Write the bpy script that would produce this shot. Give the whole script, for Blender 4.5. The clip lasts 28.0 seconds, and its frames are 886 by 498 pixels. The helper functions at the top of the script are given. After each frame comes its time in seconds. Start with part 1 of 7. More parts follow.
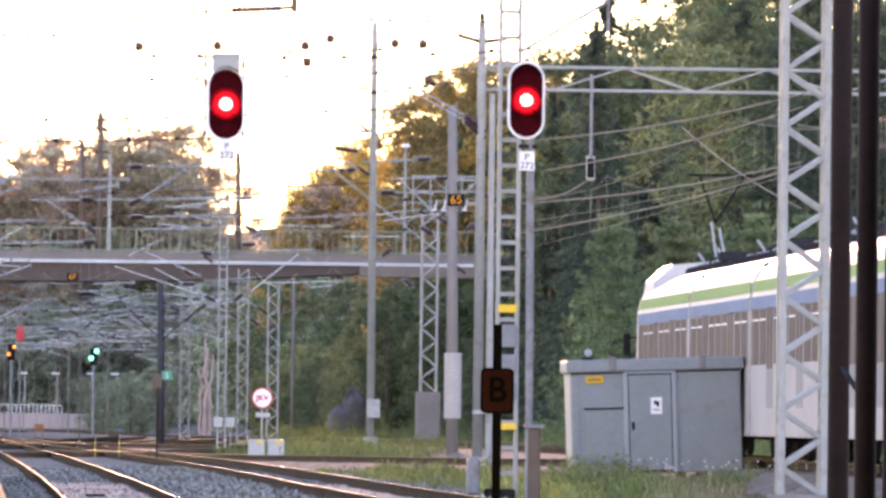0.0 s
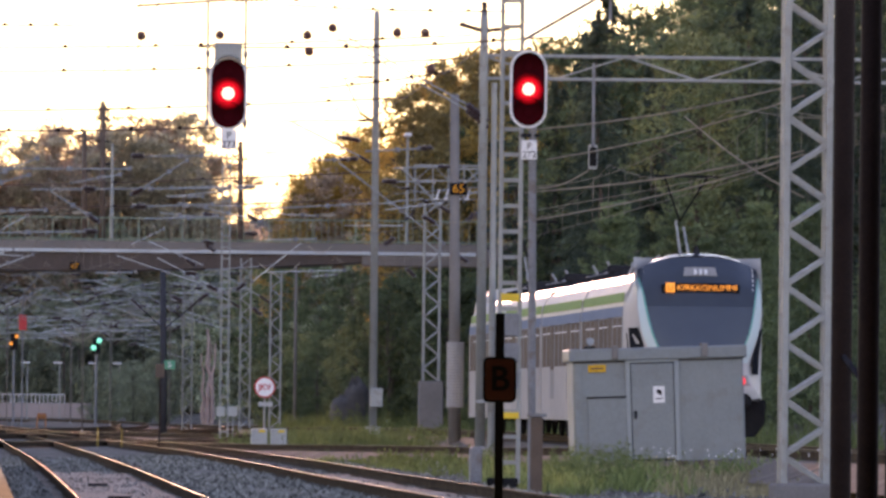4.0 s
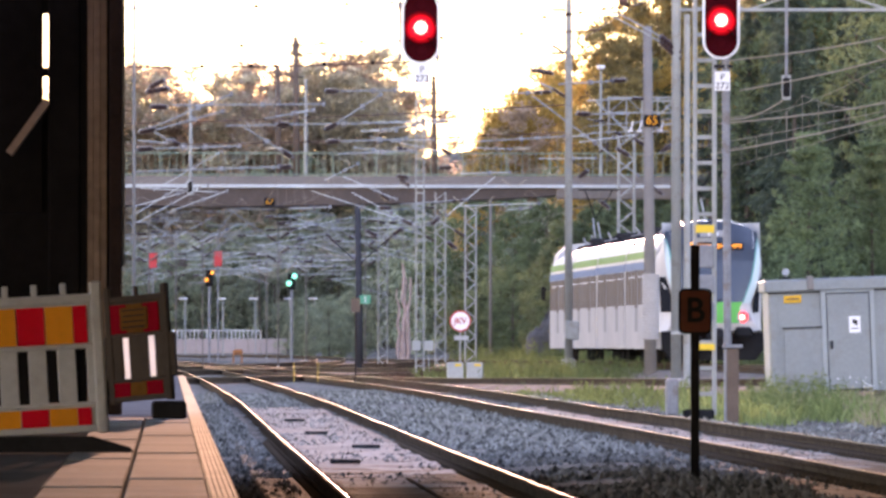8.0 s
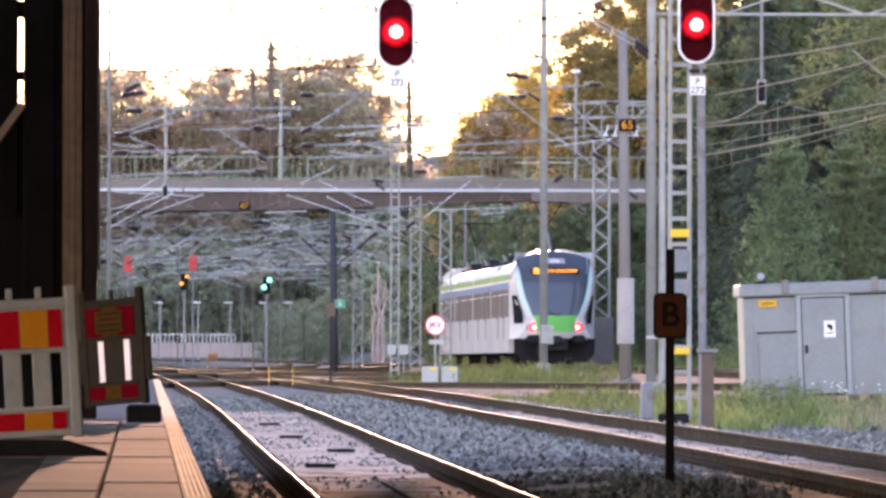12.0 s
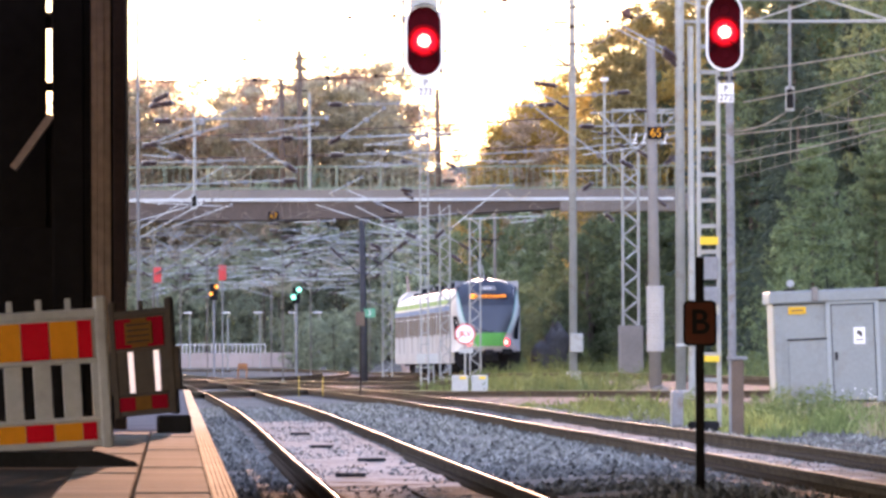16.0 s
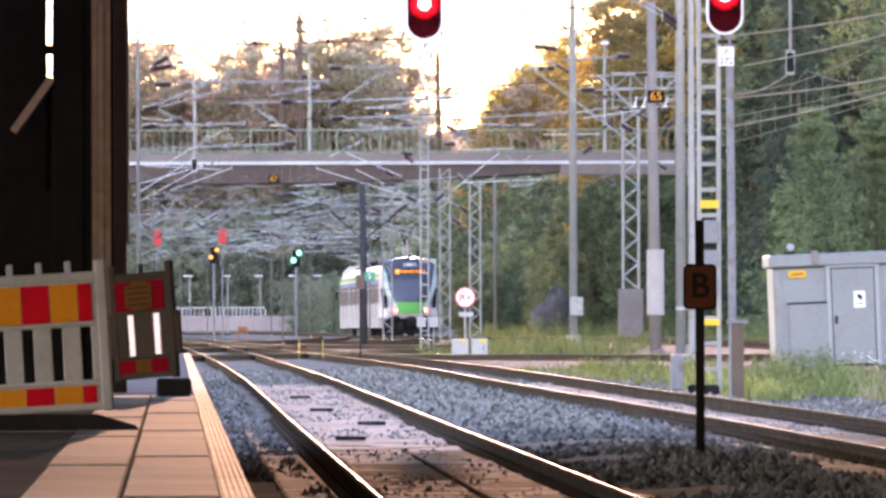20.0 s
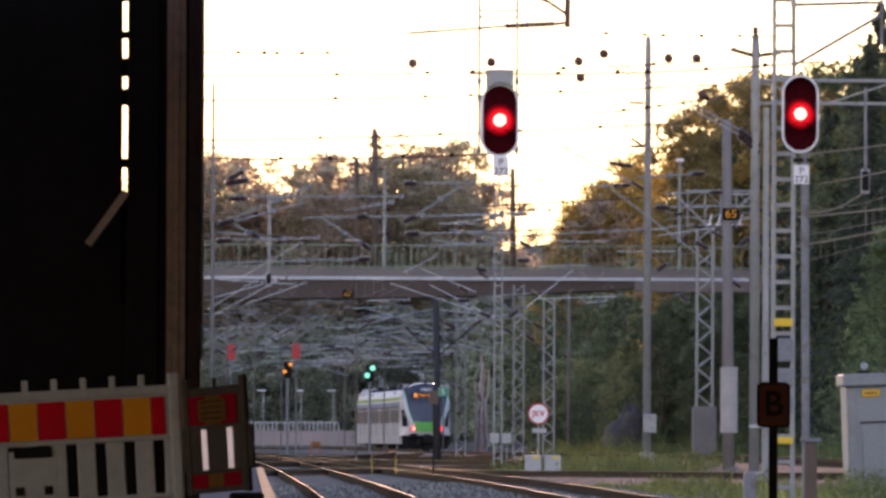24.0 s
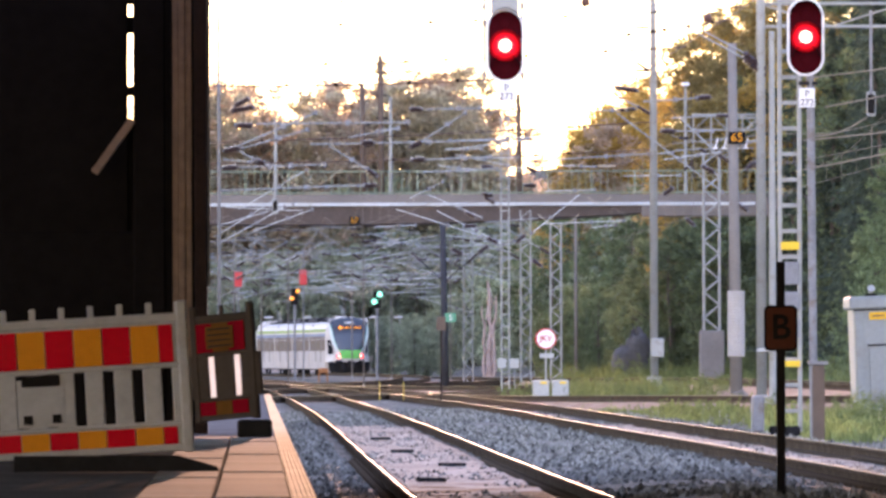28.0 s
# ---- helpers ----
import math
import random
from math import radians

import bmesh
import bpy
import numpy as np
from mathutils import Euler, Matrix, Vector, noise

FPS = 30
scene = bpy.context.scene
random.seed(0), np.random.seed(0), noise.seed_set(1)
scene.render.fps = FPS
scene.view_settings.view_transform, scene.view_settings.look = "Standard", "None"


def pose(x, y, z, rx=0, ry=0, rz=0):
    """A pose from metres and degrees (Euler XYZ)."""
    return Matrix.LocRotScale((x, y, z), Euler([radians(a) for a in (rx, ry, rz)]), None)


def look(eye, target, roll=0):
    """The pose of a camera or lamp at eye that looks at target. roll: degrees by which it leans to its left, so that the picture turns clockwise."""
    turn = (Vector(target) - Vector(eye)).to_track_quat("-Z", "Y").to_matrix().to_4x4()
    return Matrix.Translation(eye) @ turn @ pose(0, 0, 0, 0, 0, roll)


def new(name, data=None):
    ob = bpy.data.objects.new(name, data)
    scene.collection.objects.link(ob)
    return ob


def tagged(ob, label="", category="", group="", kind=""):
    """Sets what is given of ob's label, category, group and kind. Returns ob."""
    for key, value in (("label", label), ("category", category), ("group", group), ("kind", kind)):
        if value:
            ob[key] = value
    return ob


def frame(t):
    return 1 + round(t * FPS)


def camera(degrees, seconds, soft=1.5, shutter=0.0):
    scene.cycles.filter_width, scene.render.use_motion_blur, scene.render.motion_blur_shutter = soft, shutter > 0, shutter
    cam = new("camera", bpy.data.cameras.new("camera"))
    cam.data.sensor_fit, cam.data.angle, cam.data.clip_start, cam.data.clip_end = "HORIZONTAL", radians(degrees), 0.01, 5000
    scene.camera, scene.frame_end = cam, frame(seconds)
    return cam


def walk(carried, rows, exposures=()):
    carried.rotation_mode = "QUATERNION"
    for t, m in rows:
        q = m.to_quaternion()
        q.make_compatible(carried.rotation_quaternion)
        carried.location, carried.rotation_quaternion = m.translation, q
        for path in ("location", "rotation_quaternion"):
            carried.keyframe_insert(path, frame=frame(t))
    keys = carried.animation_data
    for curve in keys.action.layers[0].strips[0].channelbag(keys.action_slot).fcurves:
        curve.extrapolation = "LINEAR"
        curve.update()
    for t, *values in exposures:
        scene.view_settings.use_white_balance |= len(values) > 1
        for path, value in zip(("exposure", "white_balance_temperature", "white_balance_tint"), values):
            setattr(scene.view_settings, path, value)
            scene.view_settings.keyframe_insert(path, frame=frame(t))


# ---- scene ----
# One plan: y runs along the platform and the near tracks, x to the right of the lens, z = 0 at the near rails' heads.
cam = camera(5.281, 28.0, soft=3.0)
EYE = (0.0, 0.0, 1.12)
# seconds, turn to the right, upward tilt, lean (degrees)
AIM = [
    (0, 2.8051, 1.0176, 0.666), (0.5, 3.2703, 0.7288, 1.096), (1, 3.2396, 0.6603, 0.790), (1.5, 2.9452, 1.2051, 0.596),
    (2, 2.6501, 1.3616, 0.636), (2.5, 2.7165, 1.2530, 0.725), (3, 2.7859, 1.1205, 0.266), (3.5, 2.7130, 0.9548, 0.604),
    (5.5, 3.0361, 0.9471, 0.415), (6, 2.7806, 0.8857, 0.317), (6.5, 2.7761, 0.6696, 0.061), (7, 2.6722, 0.6253, 0.078),
    (7.5, 1.8539, 0.6075, 0.045), (8, 1.6336, 0.5460, 0.041), (8.5, 1.6796, 0.5171, -0.058), (9, 1.7860, 0.5360, -0.120),
    (9.5, 1.6851, 0.5793, 0.002), (10, 1.5342, 0.6637, 0.208), (10.5, 1.5243, 0.6800, 0.056), (11, 1.5870, 0.6404, -0.001),
    (11.5, 1.7100, 0.5698, 0.086), (13.5, 1.9275, 0.6173, 0.068), (14, 2.0659, 0.6655, 0.345), (14.5, 2.1950, 0.6584, 0.400),
    (15, 2.1489, 0.6416, -0.028), (15.5, 1.8443, 0.6456, -0.299), (16, 1.6079, 0.6239, -0.219), (16.5, 1.4475, 0.6848, -0.226),
    (17, 1.3699, 0.6310, 0.106), (17.5, 1.4029, 0.5963, 0.196), (18, 1.4686, 0.5491, 0.048), (18.5, 1.5329, 0.4779, -0.059),
    (19, 1.6243, 0.4086, 0.097), (19.5, 1.6637, 0.3518, -0.062), (20, 1.6064, 0.4056, -0.183), (20.5, 1.5036, 0.5072, -0.098),
    (21, 1.4958, 0.6719, 0.087), (21.5, 1.5122, 0.8973, -0.042), (22, 1.4767, 1.0805, 0.016), (22.5, 1.4262, 1.1853, 0.074),
    (24.5, 1.0750, 1.0082, 0.213), (25, 1.0377, 0.8922, 0.128), (25.5, 1.0134, 0.7999, 0.193), (26, 1.0866, 0.7468, 0.209),
    (26.5, 1.1823, 0.6890, 0.043), (27, 1.1525, 0.6538, 0.053), (27.5, 1.1068, 0.6580, -0.123), (28, 1.1256, 0.6536, -0.163),
]


def aim(turn, tilt):
    a, b = radians(turn), radians(tilt)
    return (EYE[0] + 100 * math.sin(a), EYE[1] + 100 * math.cos(a), EYE[2] + 100 * math.tan(b))


STOPS = [(0, 4.0), (1, 4.06), (2, 3.45), (3, 2.9), (3.5, 2.9), (5.5, 3.9), (8, 4.0), (9, 4.1), (13, 4.1), (14, 4.05), (15, 4.3), (17, 4.18), (18, 4.12), (20, 4.4), (21, 4.2), (22, 3.75), (22.5, 3.5), (24.5, 2.95), (25, 3.15), (26, 3.7), (27, 4.1), (28, 4.1)]
EXPOSURES = [(t, stops - 0.4 + (0.12 if 8 <= t < 21 or t < 2 or t > 26 else 0.25 if t == 21 else 0.0), 7500, 55) for t, stops in STOPS]
walk(cam, [(t, look(EYE, aim(turn, tilt), lean)) for t, turn, tilt, lean in AIM], exposures=EXPOSURES)

# ---- daylight: a low sun ahead, just over the far trees ----
SUN_UP, SUN_SIDE = 5.0, 1.5
world = bpy.data.worlds.new("evening_sky")
scene.world = world
world.use_nodes = True
wn = world.node_tree.nodes
sky = wn.new("ShaderNodeTexSky")
sky.sky_type, sky.sun_disc = "NISHITA", False
sky.sun_elevation, sky.sun_rotation = radians(SUN_UP), radians(SUN_SIDE)
sky.air_density, sky.dust_density, sky.ozone_density = 1.0, 0.0, 2.0
wn["Background"].inputs["Strength"].default_value = 0.12
world.node_tree.links.new(sky.outputs[0], wn["Background"].inputs["Color"])
sun_data = bpy.data.lights.new("sun", "SUN")
sun_data.energy, sun_data.angle, sun_data.color = 0.6, radians(0.6), (1.0, 0.72, 0.45)
sun = new("sun", sun_data)
sun.matrix_world = look((0, 0, 50), (-math.sin(radians(SUN_SIDE)) * 100, -math.cos(radians(SUN_SIDE)) * 100, 50 - 100 * math.tan(radians(SUN_UP))))


# ---- materials ----
def shade(name, color, rough=0.6, metal=0.0, vary=0.25, fine=40.0, coarse=3.0, bump=0.15, tint=None, wear=0.0, per_object=0.0, islands=0.0, glow=0.0, spec=0.5):
    """A surface with grain and stains: colour varied at two scales, with fine relief."""
    m = bpy.data.materials.new(name)
    m.use_nodes = True
    nt = m.node_tree
    bsdf = nt.nodes["Principled BSDF"]
    bsdf.inputs["Roughness"].default_value, bsdf.inputs["Metallic"].default_value = rough, metal
    bsdf.inputs["Specular IOR Level"].default_value = spec
    co = nt.nodes.new("ShaderNodeTexCoord")
    big, small = nt.nodes.new("ShaderNodeTexNoise"), nt.nodes.new("ShaderNodeTexNoise")
    for n, sc in ((big, coarse), (small, fine)):
        n.inputs["Scale"].default_value, n.inputs["Detail"].default_value = sc, 4.0
        nt.links.new(co.outputs["Object"], n.inputs["Vector"])
    mix = nt.nodes.new("ShaderNodeMix")
    mix.data_type, mix.blend_type = "RGBA", "MIX"
    dark = tuple(c * (1 - vary) for c in color)
    light = tuple(min(1.0, c * (1 + vary)) for c in (tint or color))
    mix.inputs["A"].default_value, mix.inputs["B"].default_value = (*dark, 1), (*light, 1)
    ramp = nt.nodes.new("ShaderNodeMapRange")
    ramp.inputs["From Min"].default_value, ramp.inputs["From Max"].default_value = 0.3, 0.7
    add = nt.nodes.new("ShaderNodeMath")
    add.operation = "MULTIPLY_ADD"
    add.inputs[1].default_value, add.inputs[2].default_value = 0.55, 0.0
    nt.links.new(big.outputs["Fac"], add.inputs[0])
    half = nt.nodes.new("ShaderNodeMath")
    half.operation = "MULTIPLY_ADD"
    half.inputs[1].default_value = 0.45
    nt.links.new(small.outputs["Fac"], half.inputs[0])
    nt.links.new(add.outputs[0], half.inputs[2])
    nt.links.new(half.outputs[0], ramp.inputs["Value"])
    nt.links.new(ramp.outputs["Result"], mix.inputs["Factor"])
    out = mix.outputs["Result"]
    if per_object or islands:
        hsv = nt.nodes.new("ShaderNodeHueSaturation")
        src = nt.nodes.new("ShaderNodeObjectInfo").outputs["Random"] if per_object else nt.nodes.new("ShaderNodeNewGeometry").outputs["Random Per Island"]
        rng = nt.nodes.new("ShaderNodeMapRange")
        amount = per_object or islands
        rng.inputs["To Min"].default_value, rng.inputs["To Max"].default_value = 1 - amount, 1 + amount
        nt.links.new(src, rng.inputs["Value"])
        nt.links.new(rng.outputs["Result"], hsv.inputs["Value"])
        nt.links.new(out, hsv.inputs["Color"])
        out = hsv.outputs["Color"]
    if wear:
        spots = nt.nodes.new("ShaderNodeTexNoise")
        spots.inputs["Scale"].default_value, spots.inputs["Detail"].default_value = coarse * 2.7, 6.0
        nt.links.new(co.outputs["Object"], spots.inputs["Vector"])
        cut = nt.nodes.new("ShaderNodeMapRange")
        cut.inputs["From Min"].default_value, cut.inputs["From Max"].default_value = 0.56, 0.66
        cut.inputs["To Max"].default_value = wear
        nt.links.new(spots.outputs["Fac"], cut.inputs["Value"])
        rust = nt.nodes.new("ShaderNodeMix")
        rust.data_type = "RGBA"
        rust.inputs["B"].default_value = (0.13, 0.065, 0.03, 1)
        nt.links.new(cut.outputs["Result"], rust.inputs["Factor"])
        nt.links.new(out, rust.inputs["A"])
        out = rust.outputs["Result"]
    nt.links.new(out, bsdf.inputs["Base Color"])
    if bump:
        b = nt.nodes.new("ShaderNodeBump")
        b.inputs["Strength"].default_value, b.inputs["Distance"].default_value = bump, 0.02
        nt.links.new(small.outputs["Fac"], b.inputs["Height"])
        nt.links.new(b.outputs["Normal"], bsdf.inputs["Normal"])
    if glow:
        bsdf.inputs["Emission Color"].default_value, bsdf.inputs["Emission Strength"].default_value = (*color, 1), glow
    return m


def leafy(name, color, tint, rough=0.7, through_light=0.38, even=False):
    """Leaves: diffuse, with light passing through from behind."""
    m = shade(name, color, rough, vary=0.35, fine=1.5, coarse=0.25, bump=0.0, tint=tint, islands=0.3, spec=0.25)
    nt = m.node_tree
    bsdf = nt.nodes["Principled BSDF"]
    out = nt.nodes["Material Output"]
    src = bsdf.inputs["Base Color"].links[0].from_socket
    each, vary, info = nt.nodes.new("ShaderNodeHueSaturation"), nt.nodes.new("ShaderNodeMapRange"), nt.nodes.new("ShaderNodeObjectInfo")
    vary.inputs["To Min"].default_value, vary.inputs["To Max"].default_value = (1.0, 1.0) if even else (0.78, 1.22)
    nt.links.new(info.outputs["Random"], vary.inputs["Value"])
    nt.links.new(vary.outputs["Result"], each.inputs["Value"])
    nt.links.new(src, each.inputs["Color"])
    src = each.outputs["Color"]
    nt.links.new(src, bsdf.inputs["Base Color"])
    tr = nt.nodes.new("ShaderNodeBsdfTranslucent")
    nt.links.new(src, tr.inputs["Color"])
    mx = nt.nodes.new("ShaderNodeMixShader")
    mx.inputs[0].default_value = through_light
    nt.links.new(bsdf.outputs[0], mx.inputs[1])
    nt.links.new(tr.outputs[0], mx.inputs[2])
    nt.links.new(mx.outputs[0], out.inputs["Surface"])
    return m


GALV = shade("galvanised_steel", (0.275, 0.295, 0.285), 0.5, 0.2, 0.2, 30, 2, 0.05, wear=0.25)
TIMBER_DARK = shade("dark_grey_pole_timber", (0.05, 0.052, 0.058), 0.8, 0.0, 0.3, 20, 2, 0.2, spec=0.05)
DEAD_WOOD = shade("sunlit_bare_wood", (0.36, 0.265, 0.235), 0.9, 0.0, 0.45, 6, 0.8, 0.5, spec=0.0)
GALV_OLD = shade("weathered_steel", (0.20, 0.21, 0.22), 0.65, 0.2, 0.3, 25, 1.5, 0.08, wear=0.5)
DARK_STEEL = shade("dark_painted_steel", (0.03, 0.03, 0.033), 0.7, 0.0, 0.3, 20, 2, 0.05, spec=0.0)
RUST = shade("rusty_rail_steel", (0.085, 0.063, 0.044), 0.9, 0.0, 0.4, 30, 2, 0.2, spec=0.0)
POLISHED = shade("polished_rail_head", (0.30, 0.25, 0.16), 0.55, 0.0, 0.15, 60, 4, 0.02, spec=0.006)
STAKE_YELLOW = shade("faded_yellow_stake", (0.42, 0.30, 0.07), 0.7, 0.0, 0.2, 20, 3, 0.05, wear=0.3, spec=0.05)
BALL_BROWN = shade("red_brown_ball", (0.11, 0.055, 0.045), 0.5, 0.0, 0.2, 20, 3, 0.0, spec=0.2)
BROWN_STEEL = shade("brown_steel", (0.024, 0.0145, 0.0115), 0.7, 0.0, 0.35, 30, 2, 0.1, spec=0.1)
PORCELAIN = shade("brown_porcelain", (0.045, 0.022, 0.019), 0.35, 0.0, 0.2, 20, 3, 0.0, spec=0.35)
WIRE = shade("copper_wire", (0.30, 0.265, 0.215), 0.7, 0.0, 0.2, 5, 1, 0.0, spec=0.0)
POLE_WOOD = shade("weathered_pole_wood", (0.115, 0.078, 0.056), 0.85, 0.0, 0.3, 30, 2, 0.3)
CONCRETE = shade("grey_concrete", (0.34, 0.33, 0.31), 0.9, 0.0, 0.2, 30, 1.2, 0.2, wear=0.15, spec=0.0)
BRIDGE_CONCRETE = shade("bridge_concrete", (0.19, 0.165, 0.145), 0.9, 0.0, 0.25, 12, 0.4, 0.2)
GIRDER = shade("brown_bridge_girder", (0.085, 0.061, 0.05), 0.7, 0.1, 0.3, 8, 0.5, 0.1)
RAIL_PAINT = shade("green_railing_paint", (0.20, 0.27, 0.19), 0.6, 0.05, 0.25, 10, 1, 0.05)
BALLAST = shade("crushed_stone", (0.115, 0.115, 0.099), 0.95, 0.0, 0.5, 22, 0.8, 0.9, tint=(0.19, 0.189, 0.166), spec=0.0)
BALLAST_RUSTY = shade("rusty_ballast", (0.18, 0.15, 0.125), 0.95, 0.0, 0.45, 20, 0.7, 0.8, spec=0.001)
STONE = shade("broken_stone", (0.175, 0.175, 0.154), 0.85, 0.0, 0.3, 30, 4, 0.3, islands=0.75, spec=0.0)
DIRT = shade("gravelly_soil", (0.098, 0.09, 0.078), 0.95, 0.0, 0.4, 6, 0.15, 0.6, tint=(0.155, 0.142, 0.115), spec=0.0)
SLEEPER = shade("brown_dusted_sleeper", (0.185, 0.165, 0.13), 0.9, 0.0, 0.35, 20, 2, 0.3, per_object=0.3, spec=0.0008)
PAVING = shade("platform_paving", (0.215, 0.235, 0.232), 0.7, 0.0, 0.28, 25, 0.6, 0.15, per_object=0.2, wear=0.2, spec=0.00002)
TACTILE = shade("tactile_strip", (0.29, 0.27, 0.185), 0.75, 0.0, 0.3, 25, 1.0, 0.3, spec=0.0003)
ASPHALT = shade("worn_asphalt", (0.13, 0.125, 0.12), 0.9, 0.0, 0.3, 40, 0.8, 0.3, spec=0.0)
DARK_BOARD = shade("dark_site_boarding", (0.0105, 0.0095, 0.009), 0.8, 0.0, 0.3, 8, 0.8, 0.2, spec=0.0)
BOARDS = shade("weathered_boards", (0.21, 0.155, 0.12), 0.85, 0.0, 0.3, 12, 0.7, 0.3, spec=0.0)
BLACK_RUBBER = shade("black_rubber", (0.02, 0.02, 0.021), 0.8, 0.0, 0.3, 20, 2, 0.2, spec=0.0)
BARRIER_WHITE = shade("white_plastic", (0.37, 0.40, 0.415), 0.5, 0.0, 0.16, 20, 2, 0.05, wear=0.08, spec=0.1)
BARRIER_RED = shade("red_reflective_film", (0.60, 0.004, 0.016), 0.4, 0.0, 0.12, 20, 3, 0.02, spec=0.1)
BARRIER_ORANGE = shade("orange_reflective_film", (0.68, 0.25, 0.015), 0.4, 0.0, 0.12, 20, 3, 0.02, spec=0.1)
HUT_PAINT = shade("grey_blue_hut_paint", (0.20, 0.228, 0.228), 0.55, 0.05, 0.14, 15, 0.8, 0.06, wear=0.14)
HUT_TRIM = shade("pale_hut_trim", (0.29, 0.325, 0.32), 0.55, 0.0, 0.1, 15, 0.8, 0.05, spec=0.1)
PALE_CABINET = shade("pale_cabinet_paint", (0.40, 0.42, 0.40), 0.6, 0.0, 0.15, 12, 1.5, 0.05, wear=0.2, spec=0.1)
DUSTY = shade("dusty_ballast", (0.195, 0.205, 0.188), 0.95, 0.0, 0.35, 14, 0.6, 0.6, tint=(0.26, 0.268, 0.243), wear=0.3, spec=0.0002)
SIGN_BROWN = shade("dark_brown_sign_plate", (0.085, 0.026, 0.015), 0.5, 0.0, 0.2, 20, 3, 0.02, spec=0.1)
BRASS = shade("brassy_loop_wire", (0.42, 0.36, 0.27), 0.6, 0.0, 0.2, 10, 2, 0.0, spec=0.1)
PALE_STEEL = shade("pale_galvanised_strip", (0.51, 0.56, 0.56), 0.55, 0.0, 0.2, 10, 0.7, 0.05, spec=0.2)
ORANGE_PAINT = shade("orange_paint", (0.32, 0.11, 0.03), 0.6, 0.0, 0.2, 20, 2, 0.05)
SIGNAL_BLACK = shade("matt_signal_black", (0.012, 0.008, 0.008), 0.9, 0.0, 0.2, 20, 2, 0.0, spec=0.0)
WHITE_PAINT = shade("white_paint", (0.78, 0.78, 0.77), 0.5, 0.0, 0.08, 20, 2, 0.03)
YELLOW = shade("yellow_sign_paint", (0.78, 0.50, 0.02), 0.5, 0.0, 0.1, 20, 3, 0.02)
AMBER_PAINT = shade("amber_digit_paint", (0.80, 0.30, 0.02), 0.5, 0.0, 0.1, 20, 3, 0.0, spec=0.1)
AMBER_SIGN = shade("amber_sign_paint", (0.72, 0.38, 0.03), 0.5, 0.0, 0.12, 20, 3, 0.0, wear=0.2, spec=0.1)
STRAW = leafy("dry_grass", (0.22, 0.19, 0.09), (0.36, 0.31, 0.18), through_light=0.3)
BLACK = shade("black_paint", (0.01, 0.009, 0.009), 0.6, 0.0, 0.2, 20, 3, 0.02, spec=0.1)
GREEN_SIGN = shade("green_sign_plate", (0.02, 0.30, 0.18), 0.45, 0.0, 0.1, 20, 3, 0.0)
RED_PAINT = shade("red_paint", (0.60, 0.03, 0.03), 0.5, 0.0, 0.1, 20, 3, 0.0)
# black signal face with the lamp's red glow mixed into the base colour
SIGNAL_RED = shade("lamp_reddened_black", (0.05, 0.004, 0.006), 0.7, 0.0, 0.15, 20, 3, 0.0, spec=0.0)
TRAIN_WHITE = shade("train_white_paint", (0.53, 0.515, 0.485), 0.4, 0.0, 0.08, 3, 0.4, 0.02, spec=0.004)
TRAIN_GREEN = shade("train_green_paint", (0.07, 0.42, 0.10), 0.3, 0.0, 0.06, 3, 0.4, 0.02, spec=0.0)
STRIPE_GREEN = shade("train_stripe_green", (0.30, 0.41, 0.18), 0.5, 0.0, 0.06, 3, 0.4, 0.02, spec=0.0)
TRAIN_BLUE = shade("train_blue_band", (0.235, 0.29, 0.36), 0.5, 0.0, 0.08, 3, 0.4, 0.02, spec=0.0)
TRAIN_TEAL = shade("train_teal_trim", (0.10, 0.40, 0.34), 0.3, 0.0, 0.06, 3, 0.4, 0.0, spec=0.2)
PILLAR_WHITE = shade("train_pillar_white", (0.50, 0.62, 0.60), 0.3, 0.0, 0.06, 3, 0.4, 0.0, spec=0.3)
TRAIN_GREY = shade("train_skirt_grey", (0.32, 0.31, 0.29), 0.5, 0.0, 0.12, 3, 0.6, 0.04, spec=0.0)
TRAIN_BEIGE = shade("train_lower_panel", (0.45, 0.425, 0.39), 0.5, 0.0, 0.1, 3, 0.5, 0.03, spec=0.0)
POLE_CONCRETE = shade("aged_pole_concrete", (0.21, 0.195, 0.18), 0.9, 0.0, 0.2, 20, 1.2, 0.2, spec=0.0)
CAB_DARK = shade("cab_dark_blue", (0.052, 0.068, 0.088), 0.22, 0.0, 0.1, 3, 0.4, 0.0, spec=0.1)
CAB_SIDE_GLASS = shade("dark_cab_side_glass", (0.02, 0.022, 0.026), 0.4, 0.0, 0.1, 2, 0.3, 0.0, spec=0.0)
CAB_GLASS = shade("windscreen_glass", (0.05, 0.066, 0.082), 0.08, 0.0, 0.1, 2, 0.3, 0.0, spec=0.6)
SIDE_GLASS = shade("tinted_side_glass", (0.19, 0.155, 0.125), 0.5, 0.0, 0.15, 2, 0.3, 0.0, spec=0.0)
RED_GLOW = shade("red_lamp", (1.0, 0.02, 0.02), 0.3, glow=0.3)
RED_CORE = shade("bright_red_lamp", (1.0, 0.42, 0.28), 0.3, glow=0.6)
# the lamp's bloom, painted as emission that fades towards the rim
RED_HALO = shade("red_lens_bloom", (0.25, 0.004, 0.006), 0.5, spec=0.0)
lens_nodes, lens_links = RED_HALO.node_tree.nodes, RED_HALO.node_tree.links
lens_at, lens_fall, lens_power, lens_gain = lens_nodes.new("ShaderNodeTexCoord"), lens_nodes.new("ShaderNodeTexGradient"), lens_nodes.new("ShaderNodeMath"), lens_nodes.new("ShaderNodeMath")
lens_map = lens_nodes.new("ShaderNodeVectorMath")
